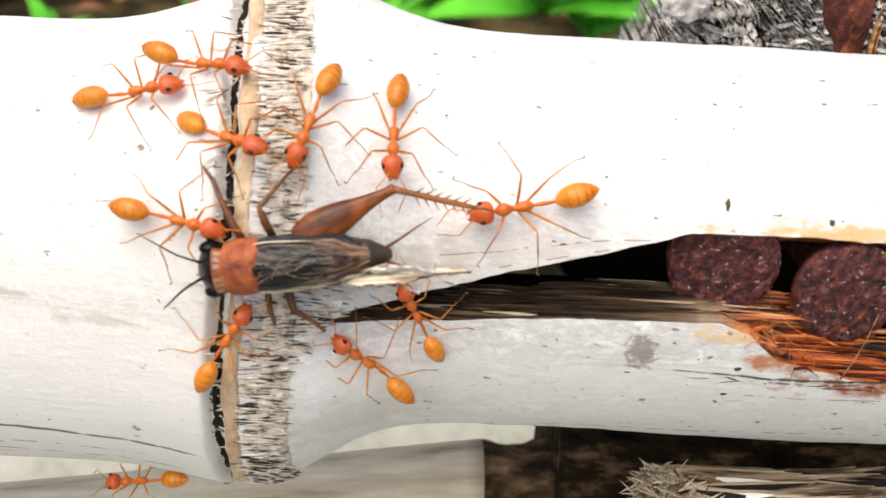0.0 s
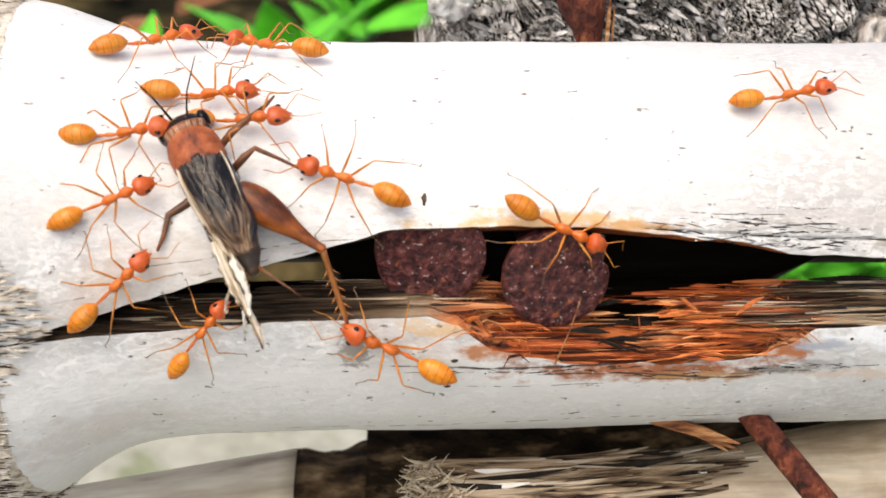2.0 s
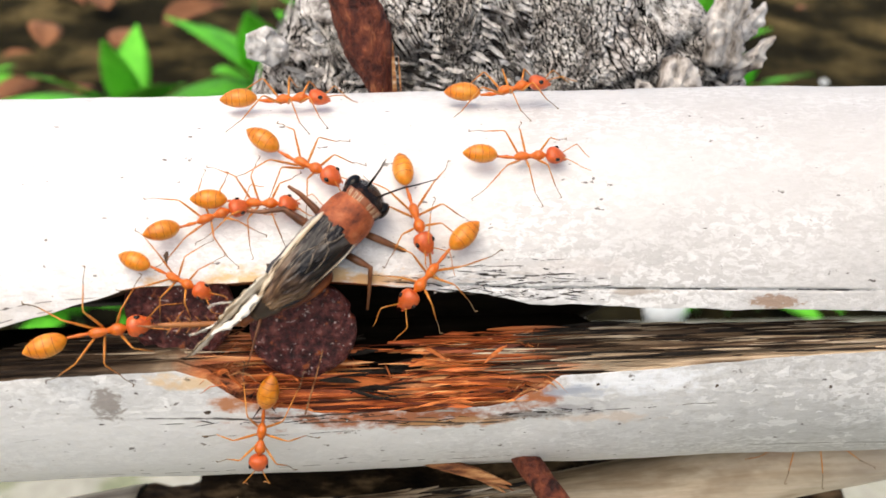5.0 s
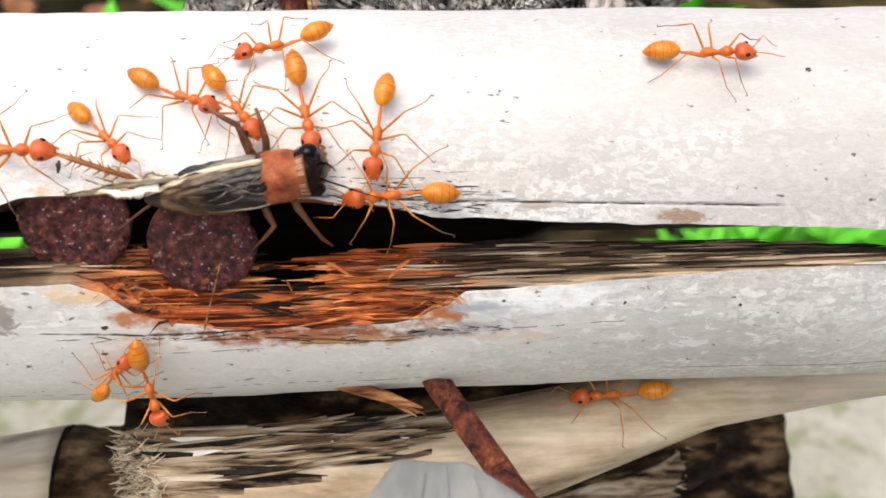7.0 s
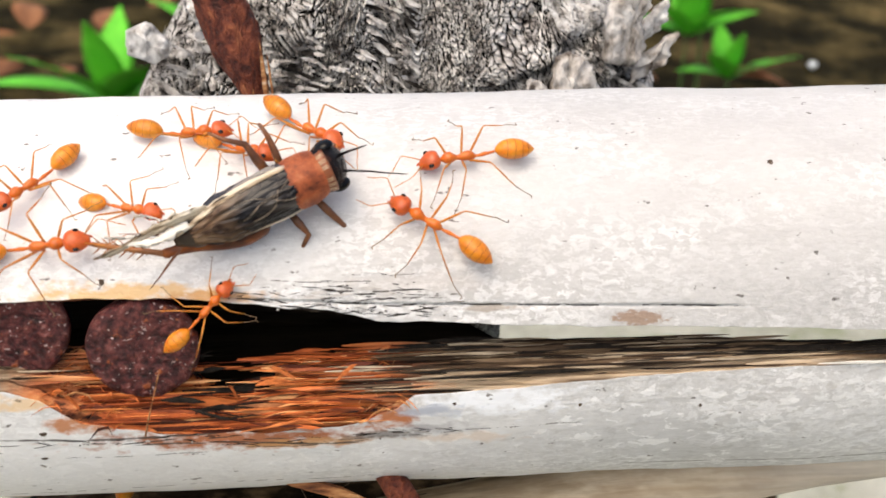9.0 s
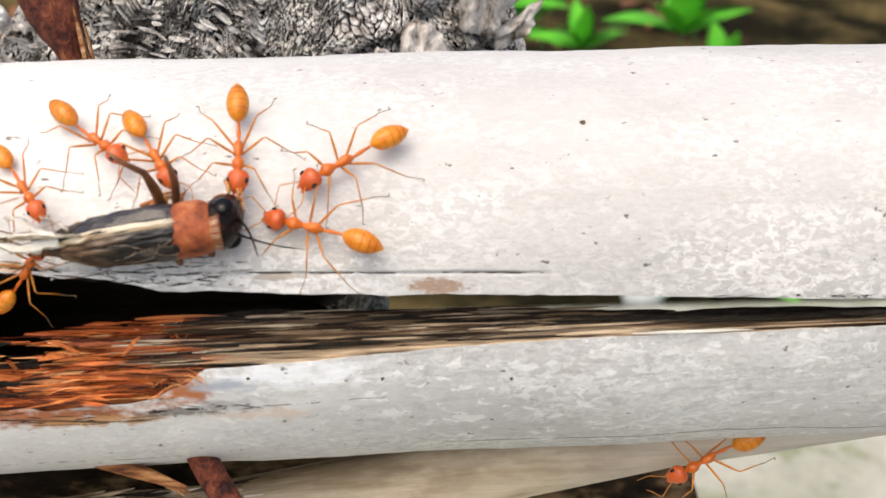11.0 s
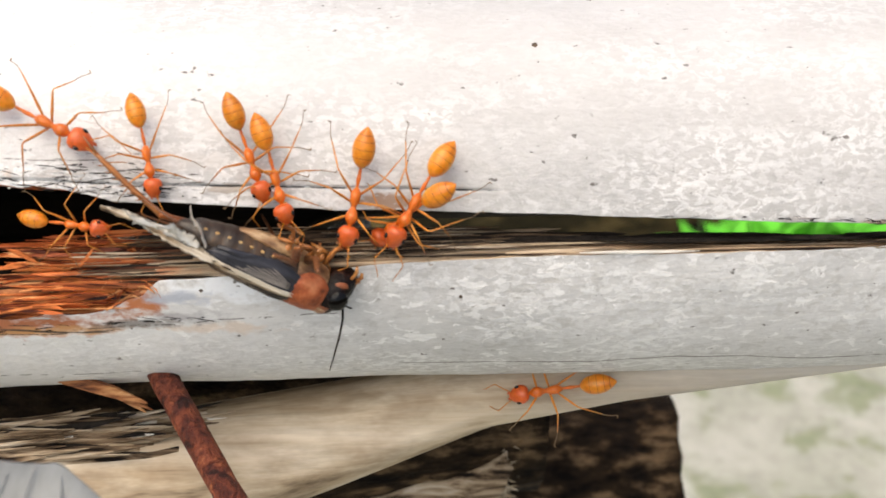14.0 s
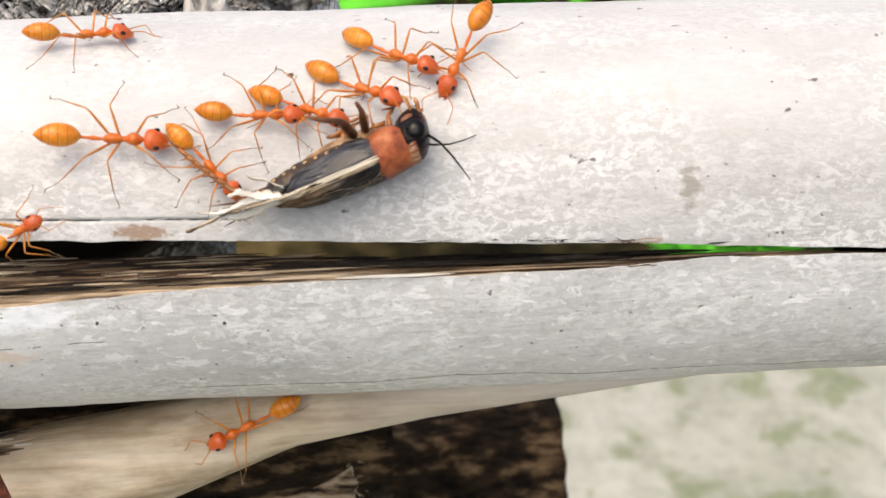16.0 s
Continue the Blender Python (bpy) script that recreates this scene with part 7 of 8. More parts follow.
def motions():
    """Keys the cricket, its hind leg and every ant."""
    walk(prey, placed(POLE, RADIUS, [
            (0, -7.96, 19, 189, 2.36, -3.4, 0),
            (0.5, -2.6, 17.1, 179, 2.17, -0.3, 0),
            (1, 1.15, 25.5, 155, 2.13, 3.2, 0),
            (1.5, 5.09, 34.3, 134, 2.32, -6.2, 0),
            (2, 9.71, 37.4, 116, 2.29, -9.9, 0),
            (2.5, 16.47, 49.5, 106, 2.44, -2.2, 0),
            (3, 22.32, 51.3, 87, 2.82, 8.3, 0),
            (3.5, 26.6, 54.2, 83, 3.11, 13.1, 3),
            (4, 31.93, 49.8, 71, 2.54, 1.3, 5),
            (4.5, 35.67, 40, 60, 2.36, -3.5, 9),
            (5, 38.85, 36.4, 46, 2.38, -1, 13),
            (5.5, 39.08, 35.74, 41.63, 2.38, -0.33, 14.25),
            (6, 39.64, 34.18, 31.22, 2.37, 1.25, 17.22),
            (6.5, 40.3, 32.32, 18.78, 2.35, 3.15, 20.78),
            (7, 40.86, 30.76, 8.37, 2.34, 4.73, 23.75),
            (7.5, 41.09, 30.1, 4, 2.34, 5.4, 25),
            (8, 42.3, 38.8, 11, 2.76, -1.6, 28),
            (8.5, 44.37, 47.4, 21, 3.31, 1.5, 33),
            (9, 47.84, 49.6, 26, 3.4, 2.6, 35),
            (9.5, 52.1, 49, 29, 3.27, 2.7, 35),
            (10, 52.77, 46.66, 25.26, 3.2, 2.14, 37.08),
            (10.5, 54.36, 41.08, 16.33, 3.03, 0.8, 42.04),
            (11, 56.27, 34.42, 5.67, 2.84, -0.8, 47.96),
            (11.5, 57.86, 28.84, -3.26, 2.67, -2.14, 52.92),
            (12, 58.53, 26.5, -7, 2.6, -2.7, 55),
            (12.5, 62.15, 32, -5, 2.59, -1.7, 60),
            (13, 64.66, 24.4, -11, 2.46, 0.8, 68),
            (13.5, 68.86, 11.8, -20, 2.22, 4.1, 77),
            (14, 68.56, 7.7, -32, 2.19, -9.2, 80),
            (14.5, 72.66, 16.8, -13, 2.4, 1.8, 75),
            (15, 78.87, 18.8, -7, 2.44, 1.3, 72),
            (15.5, 86.37, 24.6, 5, 2.39, 2.6, 78),
            (16, 95.12, 33.9, 20, 2.73, -0.2, 76),
        ]))
    hip = Vector((-0.8, -1.7, -0.4))
    thigh, shin = [], []
    for t, yaw, pitch, yaw2, pitch2 in [
            (0, -158, -8, 160, -12),
            (0.5, -153, -1, 166, -7),
            (1, -153, -13, 177, 12),
            (1.5, -152, -7, 175, -26),
            (2, -150, -15, 171, -35),
            (2.5, -171, -21, 145, -32),
            (3, -185, -10, 135, -22),
            (3.5, -190, -7, 130, -16),
            (4, -188, 11, 141, 1),
            (4.5, -192, -5, 133, 1),
            (5, -195, 1, 134, 2),
            (5.62, -196.5, -3.25, 138, 4),
            (6.25, -198, -7.5, 142, 6),
            (6.88, -199.5, -11.75, 146, 8),
            (7.5, -201, -16, 150, 10),
            (8, -193, 5, 152, -22),
            (8.5, -189, 2, 152, -27),
            (9, -189, 2, 152, -30),
            (9.5, -186, 2, 144, -37),
            (10.12, -188.5, 2.75, 146.75, -28.75),
            (10.75, -191, 3.5, 149.5, -20.5),
            (11.38, -193.5, 4.25, 152.25, -12.25),
            (12, -196, 5, 155, -4),
            (12.5, -195, 1, 172, -28),
            (13, -195, 0, 185, -28),
            (13.5, -191, -3, 173, -27),
            (14, -175, 6, 192, -17),
            (14.5, -192, -5, 169, -25),
            (15, -192, -5, 185, -33),
            (15.5, -193, -2, 168, -44),
            (16, -186, -6, 158, -57),
        ]:
        thigh.append((t, Matrix.Translation(hip * MM) @ pose(0, 0, 0, 0, -pitch, yaw)))
        knee = thigh[-1][1] @ Vector((7.9 * MM, 0, 0))
        shin.append((t, Matrix.Translation(knee) @ pose(0, 0, 0, 0, -pitch2, yaw2)))
    walk(FEMUR, thigh)
    walk(TIBIA, shin)
    ant, legs = weaver_ant("weaver_ant", "orange weaver ant tugging at the dead cricket", 1.16, 3)
    walk(ant, placed(POLE, RADIUS, [
            (0, 10.38, 33.1, -167, -0.07, 5),
            (0.5, 16.31, 29.4, -161, -0.04, 3.7),
            (1, 20.06, 24.5, -157, -0.07, 5.6),
            (1.5, 22.95, 12.8, -174, -0.09, 2.3),
            (2, 24.26, -1.9, -207, 0.03, -2.1),
            (2.5, 20.57, -7, -255, 0.11, -6.9),
            (3, 15.83, -0.9, -289, 0.11, -7.2),
            (3.5, 16.92, 9.2, -309, 0, -0.1),
            (4, 18.34, 10.3, -325, -0.04, 5.1),
            (4.5, 18.43, 11, -345, 0.02, -2.1),
            (5, 19.9, 18, -351, -0.01, 1.1),
            (5.5, 20.11, 20.55, -352.66, -0.02, 2.43),
            (6, 20.61, 26.62, -356.63, -0.03, 5.61),
            (6.5, 21.2, 33.88, -361.37, -0.04, 9.39),
            (7, 21.7, 39.95, -365.34, -0.05, 12.57),
            (7.5, 21.91, 42.5, -367, -0.06, 13.9),
            (8, 23.01, 42.5, -362, -0.06, 12.5),
            (8.5, 26.03, 42.7, -362, -0.08, 18.7),
            (9, 29.58, 41.7, -357, -0.07, 15.5),
            (9.5, 34.56, 39.7, -356, -0.07, 14.8),
            (10.1, 35.47, 40.7, -357.77, -0.07, 14.42),
            (10.7, 37.64, 43.08, -361.98, -0.07, 13.5),
            (11.3, 40.23, 45.92, -367.02, -0.06, 12.4),
            (11.9, 42.4, 48.3, -371.23, -0.06, 11.48),
            (12.5, 43.31, 49.3, -373, -0.06, 11.1),
            (13, 46.86, 43.9, -376, -0.07, 13.1),
            (13.5, 50.98, 40, -380, -0.06, 10.5),
            (14, 50.87, 41.6, -389, -0.02, 2.7),
            (14.5, 53.67, 39.5, -375, -0.03, 4.4),
            (15, 60.19, 41.5, -382, -0.01, 1.9),
            (15.5, 67.3, 38.5, -368, -0.03, 3.3),
            (16, 75.4, 43.6, -364, 0.05, -3.6),
        ]))
    stride(legs, 1.16, 40, 0, 7)
    ant, legs = weaver_ant("weaver_ant", "orange weaver ant tugging at the dead cricket", 0.92, 4)
    walk(ant, placed(POLE, RADIUS, [
            (0, 2.07, 3.5, 115, -0.06, 5.2),
            (0.5, 4.82, -6, 91, -0.05, 4),
            (1, 6.41, -4.4, 82, 0.04, -3.1),
            (1.5, 6.14, 0.3, 64, 0.06, -4.4),
            (2, 7.64, 2.1, 52, 0.07, -5.7),
            (2.5, 12.49, 17.8, 37, -0.1, 16.5),
            (3, 14.35, 27.2, 16, -0.1, 17.8),
            (3.5, 17.66, 33.5, 9, -0.07, 8.7),
            (4, 21.27, 32.3, -6, -0.07, 11.6),
            (4.5, 24.45, 29.3, -18, -0.09, 22.3),
            (5, 26.36, 32, -27, -0.04, 3.4),
            (5.5, 26.76, 33.4, -29.5, -0.05, 5.11),
            (6, 27.71, 36.75, -35.45, -0.08, 9.17),
            (6.5, 28.85, 40.75, -42.55, -0.1, 14.03),
            (7, 29.8, 44.1, -48.5, -0.13, 18.09),
            (7.5, 30.2, 45.5, -51, -0.14, 19.8),
            (8, 30.99, 48.2, -43, -0.14, 21.9),
            (8.5, 32.88, 51.4, -28, -0.11, 18.7),
            (9, 36.52, 51.3, -21, -0.11, 22.7),
            (9.5, 40.54, 49.3, -16, -0.08, 14.2),
            (10, 41.47, 49.12, -22.66, -0.08, 13.67),
            (10.5, 43.68, 48.7, -38.53, -0.08, 12.4),
            (11, 46.33, 48.2, -57.47, -0.09, 10.9),
            (11.5, 48.54, 47.78, -73.34, -0.09, 9.63),
            (12, 49.47, 47.6, -80, -0.09, 9.1),
            (12.5, 52.03, 50.8, -67, -0.16, 17.5),
            (13, 54.84, 45.9, -69, 0.02, -1.6),
            (13.5, 58.83, 38.1, -69, 0.22, -8.4),
            (14, 59.35, 35, -80, 0.26, -6.2),
            (14.5, 62.05, 38.1, -68, 0.22, -8.4),
            (15, 67.75, 34.2, -61, 0.06, -3),
            (15.5, 74.85, 33.3, -57, 0.15, -5),
            (16, 83.52, 37.8, -49, 0.16, -6.6),
        ]))
    stride(legs, 0.92, 41, 0, 7)
    ant, legs = weaver_ant("weaver_ant", "orange weaver ant tugging at the dead cricket", 1.0, 5)
    walk(ant, placed(POLE, RADIUS, [
            (0, -1.33, -8.7, 140, 0.01, -1),
            (0.5, 1.04, -18.7, 116, 0.07, -4),
            (1, -0.17, -8.1, 89, 0.08, -4.9),
            (1.5, -0.34, 4.8, 65, 0.05, -4.3),
            (2, 1.32, 15.1, 44, -0.03, 3.8),
            (2.5, 7.63, 31, 50, -0.09, 11),
            (3, 11.03, 43.2, 41, -0.08, -2.2),
            (3.5, 15.29, 48.2, 38, 0, 0),
            (4, 19.92, 50.1, 16, -0.03, 1.2),
            (4.5, 24.21, 49.1, 4, -0.06, 5.4),
            (5, 28.86, 44.7, 18, -0.05, 1),
            (5.5, 29.65, 45.81, 12.49, -0.06, 2.38),
            (6, 31.52, 48.47, -0.66, -0.07, 5.68),
            (6.5, 33.76, 51.63, -16.34, -0.1, 9.62),
            (7, 35.63, 54.29, -29.49, -0.11, 12.92),
            (7.5, 36.42, 55.4, -35, -0.12, 14.3),
            (8, 36.63, 64.2, -26, -0.1, 10.9),
            (8.5, 38.63, 72.5, -36, -0.25, 25.1),
            (9, 40.56, 73.8, -8, -0.08, 10.1),
            (9.5, 44.53, 71.6, -12, -0.11, 15.4),
            (10, 45.62, 69.72, -17.1, -0.1, 14.42),
            (10.5, 48.21, 65.23, -29.25, -0.09, 12.09),
            (11, 51.3, 59.87, -43.75, -0.08, 9.31),
            (11.5, 53.89, 55.38, -55.9, -0.07, 6.98),
            (12, 54.98, 53.5, -61, -0.06, 6),
            (12.5, 57.26, 57.7, -36, -0.02, 1.5),
            (13, 61.19, 51.4, -50, 0, 0),
            (13.5, 66.42, 39, -60, 0.06, -3.5),
            (14, 67.18, 34, -72, 0.07, -2.7),
            (14.5, 67.58, 38.2, -37, 0, 0.3),
            (15, 73.43, 38.9, -34, -0.02, 2),
            (15.5, 79.28, 41.1, -26, -0.06, 7.4),
            (16, 87.44, 48.5, -6, -0.08, 8.1),
        ]))
    stride(legs, 1.0, 42, 0, 7)
    ant, legs = weaver_ant("weaver_ant", "orange weaver ant tugging at the dead cricket", 1.0, 6)
    walk(ant, placed(POLE, RADIUS, [
            (0, -13.51, -1.9, 61, 0.04, -2.9),
            (0.5, -10.32, 0.7, 43, 0, -0.1),
            (1, -5.56, 10.6, 51, -0.01, 0.7),
            (1.5, -2.79, 25.6, 37, -0.06, 6.1),
            (2, 0.91, 35.2, 22, -0.06, 5.8),
            (2.5, 7.92, 46.8, 38, -0.04, -1.1),
            (3, 14.02, 54.9, 34, -0.02, -1),
            (3.5, 18.57, 60.2, 29, 0.04, 1.6),
            (4, 24.07, 58.1, 14, -0.04, 0.5),
            (4.5, 28.64, 54.3, -8, -0.03, 2.3),
            (5, 32.8, 49.6, -6, -0.03, 1.7),
            (5.5, 33.68, 49.82, -12.14, -0.04, 2.97),
            (6, 35.78, 50.34, -26.77, -0.07, 5.99),
            (6.5, 38.28, 50.96, -44.23, -0.1, 9.61),
            (7, 40.38, 51.48, -58.86, -0.13, 12.63),
            (7.5, 41.26, 51.7, -65, -0.14, 13.9),
            (8, 41.97, 63, -63, -0.1, 8.1),
            (8.5, 42.24, 69.5, -42, -0.13, 11.1),
            (9, 45.37, 68.1, -34, -0.18, 19.1),
            (9.5, 49.32, 69.6, -33, -0.16, 17),
            (10, 50.43, 67.27, -37.68, -0.16, 16.47),
            (10.5, 53.06, 61.72, -48.84, -0.15, 15.2),
            (11, 56.21, 55.08, -62.16, -0.13, 13.7),
            (11.5, 58.84, 49.53, -73.32, -0.12, 12.43),
            (12, 59.95, 47.2, -78, -0.12, 11.9),
            (12.5, 62.32, 52.1, -63, -0.12, 11.7),
            (13, 65.54, 45.1, -70, -0.05, 4.5),
            (13.5, 69.7, 32.8, -75, 0.01, -0.3),
            (14, 69.23, 28.9, -77, 0.06, -0.5),
            (14.5, 71.4, 36.3, -53, -0.01, 0.7),
            (15, 76.93, 37, -46, -0.04, 3.3),
            (15.5, 82.82, 41, -32, -0.01, 0.7),
            (16, 91.42, 50.2, -26, -0.08, 9.5),
        ]))
    stride(legs, 1.0, 43, 0, 7)
    ant, legs = weaver_ant("weaver_ant", "orange weaver ant tugging at the dead cricket", 1.08, 7)
    walk(ant, placed(POLE, RADIUS, [
            (0, -17.3, 25.5, -9, -0.1, 19.7),
            (0.5, -11.57, 27.5, -13, -0.11, 14.3),
            (1, -6.84, 35.4, 1, -0.11, 23.7),
            (1.5, -1.21, 46.9, 9, -0.1, 23.5),
            (2, 1.97, 52, -1, -0.08, 17.6),
            (2.5, 8.56, 60.2, 35, -0.07, -5.3),
            (3, 16.03, 67.8, 27, 0.02, 1.2),
            (3.5, 20.74, 73.4, 33, -0.03, -2.4),
            (4, 27.18, 73.3, -17, -0.06, 6.2),
            (4.5, 32.58, 64.9, -30, -0.07, 7.1),
            (5, 36.85, 61.8, -34, -0.05, 4.2),
            (5.5, 37.92, 60.53, -39.3, -0.05, 4.32),
            (6, 40.48, 57.51, -51.95, -0.05, 4.62),
            (6.5, 43.54, 53.89, -67.05, -0.06, 4.98),
            (7, 46.1, 50.87, -79.7, -0.06, 5.28),
            (7.5, 47.17, 49.6, -85, -0.06, 5.4),
            (8, 48.73, 60.2, -87, -0.12, 9),
            (8.5, 49.34, 71.5, -67, -0.24, 16),
            (9, 50.7, 75.5, -46, -0.11, 7.5),
            (9.5, 54.77, 76.2, -51, -0.18, 12),
            (10, 56.07, 73.14, -57.03, -0.16, 10.55),
            (10.5, 59.17, 65.85, -71.42, -0.11, 7.11),
            (11, 62.88, 57.15, -88.58, -0.04, 2.99),
            (11.5, 65.98, 49.86, -102.97, 0.01, -0.45),
            (12, 67.28, 46.8, -109, 0.03, -1.9),
            (12.5, 68.49, 53.3, -89, 0.17, -9.6),
            (13, 70.78, 44.5, -86, 0.08, -4.4),
            (13.5, 74.52, 29.8, -90, 0.02, -0.2),
            (14, 75.78, 24.3, -102, 0.03, 0.7),
            (14.5, 77.14, 37.2, -74, 0.07, -2.9),
            (15, 82.64, 38.6, -64, -0.01, 0.7),
            (15.5, 88.06, 43.4, -41, -0.11, 13.3),
            (16, 96.11, 55.2, -34, -0.16, 19.1),
        ]))
    stride(legs, 1.08, 44, 0, 7)
    ant, legs = weaver_ant("weaver_ant", "orange weaver ant tugging at the dead cricket", 1.08, 8)
    walk(ant, placed(POLE, RADIUS, [
            (0, -13.54, 42.3, -24, -0.13, 30.7),
            (0.5, -7.96, 44, -28, -0.11, 18.4),
            (1, -3.68, 48.7, 6, -0.09, 2.1),
            (1.5, 4.89, 59, -11, -0.11, 14.3),
            (2, 11.19, 56.5, -8, -0.12, 18.3),
            (2.5, 18.55, 66.7, 33, -0.09, -8.1),
            (3, 25.28, 68.5, 25, -0.09, -7.6),
            (3.5, 30.11, 75.4, 25, -0.04, -3.4),
            (4, 36.59, 63, -18, -0.12, 15.2),
            (4.5, 42.41, 50.3, -66, -0.15, 17.9),
            (5, 46.78, 48.2, -76, -0.07, 6),
            (5.5, 47.42, 47.8, -78.6, -0.07, 5.76),
            (6, 48.94, 46.86, -84.8, -0.06, 5.19),
            (6.5, 50.76, 45.74, -92.2, -0.05, 4.51),
            (7, 52.28, 44.8, -98.4, -0.04, 3.94),
            (7.5, 52.92, 44.4, -101, -0.04, 3.7),
            (8, 57.38, 53.5, -131, 0, -0.2),
            (8.5, 61.42, 61.3, -179, -0.05, 3.2),
            (9, 65.18, 63.7, -172, 0.04, -1.9),
            (9.5, 68.87, 66, -176, -0.09, 6.3),
            (10, 69.35, 63.74, -171.84, -0.06, 5.16),
            (10.5, 70.49, 58.36, -161.92, 0, 2.43),
            (11, 71.85, 51.94, -150.08, 0.08, -0.83),
            (11.5, 72.99, 46.56, -140.16, 0.14, -3.56),
            (12, 73.47, 44.3, -136, 0.17, -4.7),
            (12.5, 77.13, 48.1, -134, 0.16, -7.4),
            (13, 77.65, 44.7, -118, 0.23, -8.9),
            (13.5, 80.43, 27.5, -110, 0.14, 0.2),
            (14, 80.71, 22.6, -121, 0.05, 1.3),
            (14.5, 84.6, 34, -107, 0.18, -3.6),
            (15, 87.89, 43.2, -85, 0.14, -6.9),
            (15.5, 91.95, 54.1, -55, 0.08, -5.7),
            (16, 98.85, 66, -34, -0.06, 4.7),
        ]))
    stride(legs, 1.08, 45, 0, 7)
    ant, legs = weaver_ant("weaver_ant", "orange weaver ant tugging at the dead cricket", 1.08, 9)
    walk(ant, placed(POLE, RADIUS, [
            (0, -7.14, 48.1, -104, -0.08, 7.6),
            (0.5, 0.04, 45.2, -116, -0.12, 13.6),
            (1, 7.95, 47.9, -153, -0.11, 12.7),
            (1.5, 15.55, 41.9, -196, -0.04, -2.1),
            (2, 20.67, 40.2, -199, -0.01, -0.8),
            (2.5, 27.7, 55.5, -183, 0.03, 0.8),
            (3, 33.39, 52.9, -172, -0.02, 0.6),
            (3.5, 38.57, 60.9, -161, 0.09, -4.2),
            (4, 42.52, 52, -130, 0.07, -4.1),
            (4.5, 46.09, 36, -137, 0.02, -0.5),
            (5, 48.83, 32.9, -131, -0.02, 0.4),
            (5.5, 49.44, 32.3, -136.2, -0.02, 0.39),
            (6, 50.89, 30.86, -148.6, -0.03, 0.36),
            (6.5, 52.61, 29.14, -163.4, -0.05, 0.34),
            (7, 54.06, 27.7, -175.8, -0.06, 0.31),
            (7.5, 54.67, 27.1, -181, -0.06, 0.3),
            (8, 56.17, 36.7, -183, -0.07, 1.8),
            (8.5, 58.15, 49.6, -193, 0.18, 0.8),
            (9, 61.94, 43.7, -212, 0.02, 0.6),
            (9.5, 65.3, 42.8, -227, 0.1, 3.9),
            (10, 65.98, 41.46, -221.9, 0.08, 2.06),
            (10.5, 67.61, 38.26, -209.75, 0.03, -2.33),
            (11, 69.54, 34.44, -195.25, -0.04, -7.57),
            (11.5, 71.17, 31.24, -183.1, -0.09, -11.96),
            (12, 71.85, 29.9, -178, -0.11, -13.8),
            (12.5, 73.88, 32.4, -159, -0.14, -21),
            (13, 76.17, 29.9, -158, -0.13, -27.3),
            (13.5, 80.3, 18.3, -145, -0.12, -17.6),
            (14, 80.41, 19.2, -138, -0.14, -28.2),
            (14.5, 84.6, 25.4, -139, -0.09, -3.2),
            (15, 91, 29, -141, -0.11, 2.6),
            (15.5, 98.62, 44.2, -137, 0.1, -5.2),
            (16, 105.44, 66.8, -117, 0.36, -18),
        ]))
    stride(legs, 1.08, 46, 0, 7)
    ant, legs = weaver_ant("weaver_ant", "orange weaver ant walking over the bamboo pole", 0.85, 10)
    walk(ant, placed(POLE, RADIUS, [
            (0, 24, -105, 20, 0, 0),
            (0.55, 24.06, -104.86, 21.12, 0, 0),
            (1.1, 24.21, -104.48, 24.16, 0, 0),
            (1.65, 24.43, -103.92, 28.64, 0, 0),
            (2.2, 24.7, -103.24, 34.08, 0, 0),
            (2.75, 25, -102.5, 40, 0, 0),
            (3.3, 25.3, -101.76, 45.92, 0, 0),
            (3.85, 25.57, -101.08, 51.36, 0, 0),
            (4.4, 25.79, -100.52, 55.84, 0, 0),
            (4.95, 25.94, -100.14, 58.88, 0, 0),
            (5.5, 26, -100, 60, 0, 0),
            (6.05, 27, -72.5, 67.5, 0, 0),
            (6.6, 28, -45, 75, 0, 0),
            (7.05, 28.71, -19.65, 55.5, 0.01, -0.45),
            (7.5, 29.42, 5.7, 36, 0.01, -0.9),
            (8, 33.65, 11.9, 51, -0.01, 0.5),
            (8.5, 38.95, 17.6, 46, 0.03, -2.1),
            (9, 42.44, 24.2, 47, 0, -0.2),
            (9.5, 46.85, 26.7, 38, -0.1, 16.7),
            (10.1, 46.82, 26.69, 40.7, -0.1, 18.4),
            (10.7, 46.75, 26.66, 47.15, -0.11, 22.44),
            (11.3, 46.67, 26.64, 54.85, -0.11, 27.26),
            (11.9, 46.6, 26.61, 61.3, -0.12, 31.3),
            (12.5, 46.57, 26.6, 64, -0.12, 33),
            (13, 48.83, 22.4, 25, -0.07, 12.3),
            (13.5, 54.01, 19.7, -6, -0.07, 16.9),
            (14, 53.02, 16.9, -5, -0.07, 15.8),
            (14.5, 58.34, 18, -8, -0.07, 33.2),
            (15, 63.59, 18, 8, -0.08, 29.5),
            (15.5, 67.51, 18.7, 7, -0.08, 26.8),
            (16, 68.76, 22.4, 26, -0.09, 38.9),
        ]))
    stride(legs, 0.85, 47, 1.3, 12)
    ant, legs = weaver_ant("weaver_ant", "orange weaver ant walking on the bamboo rod below", 1.16, 11)
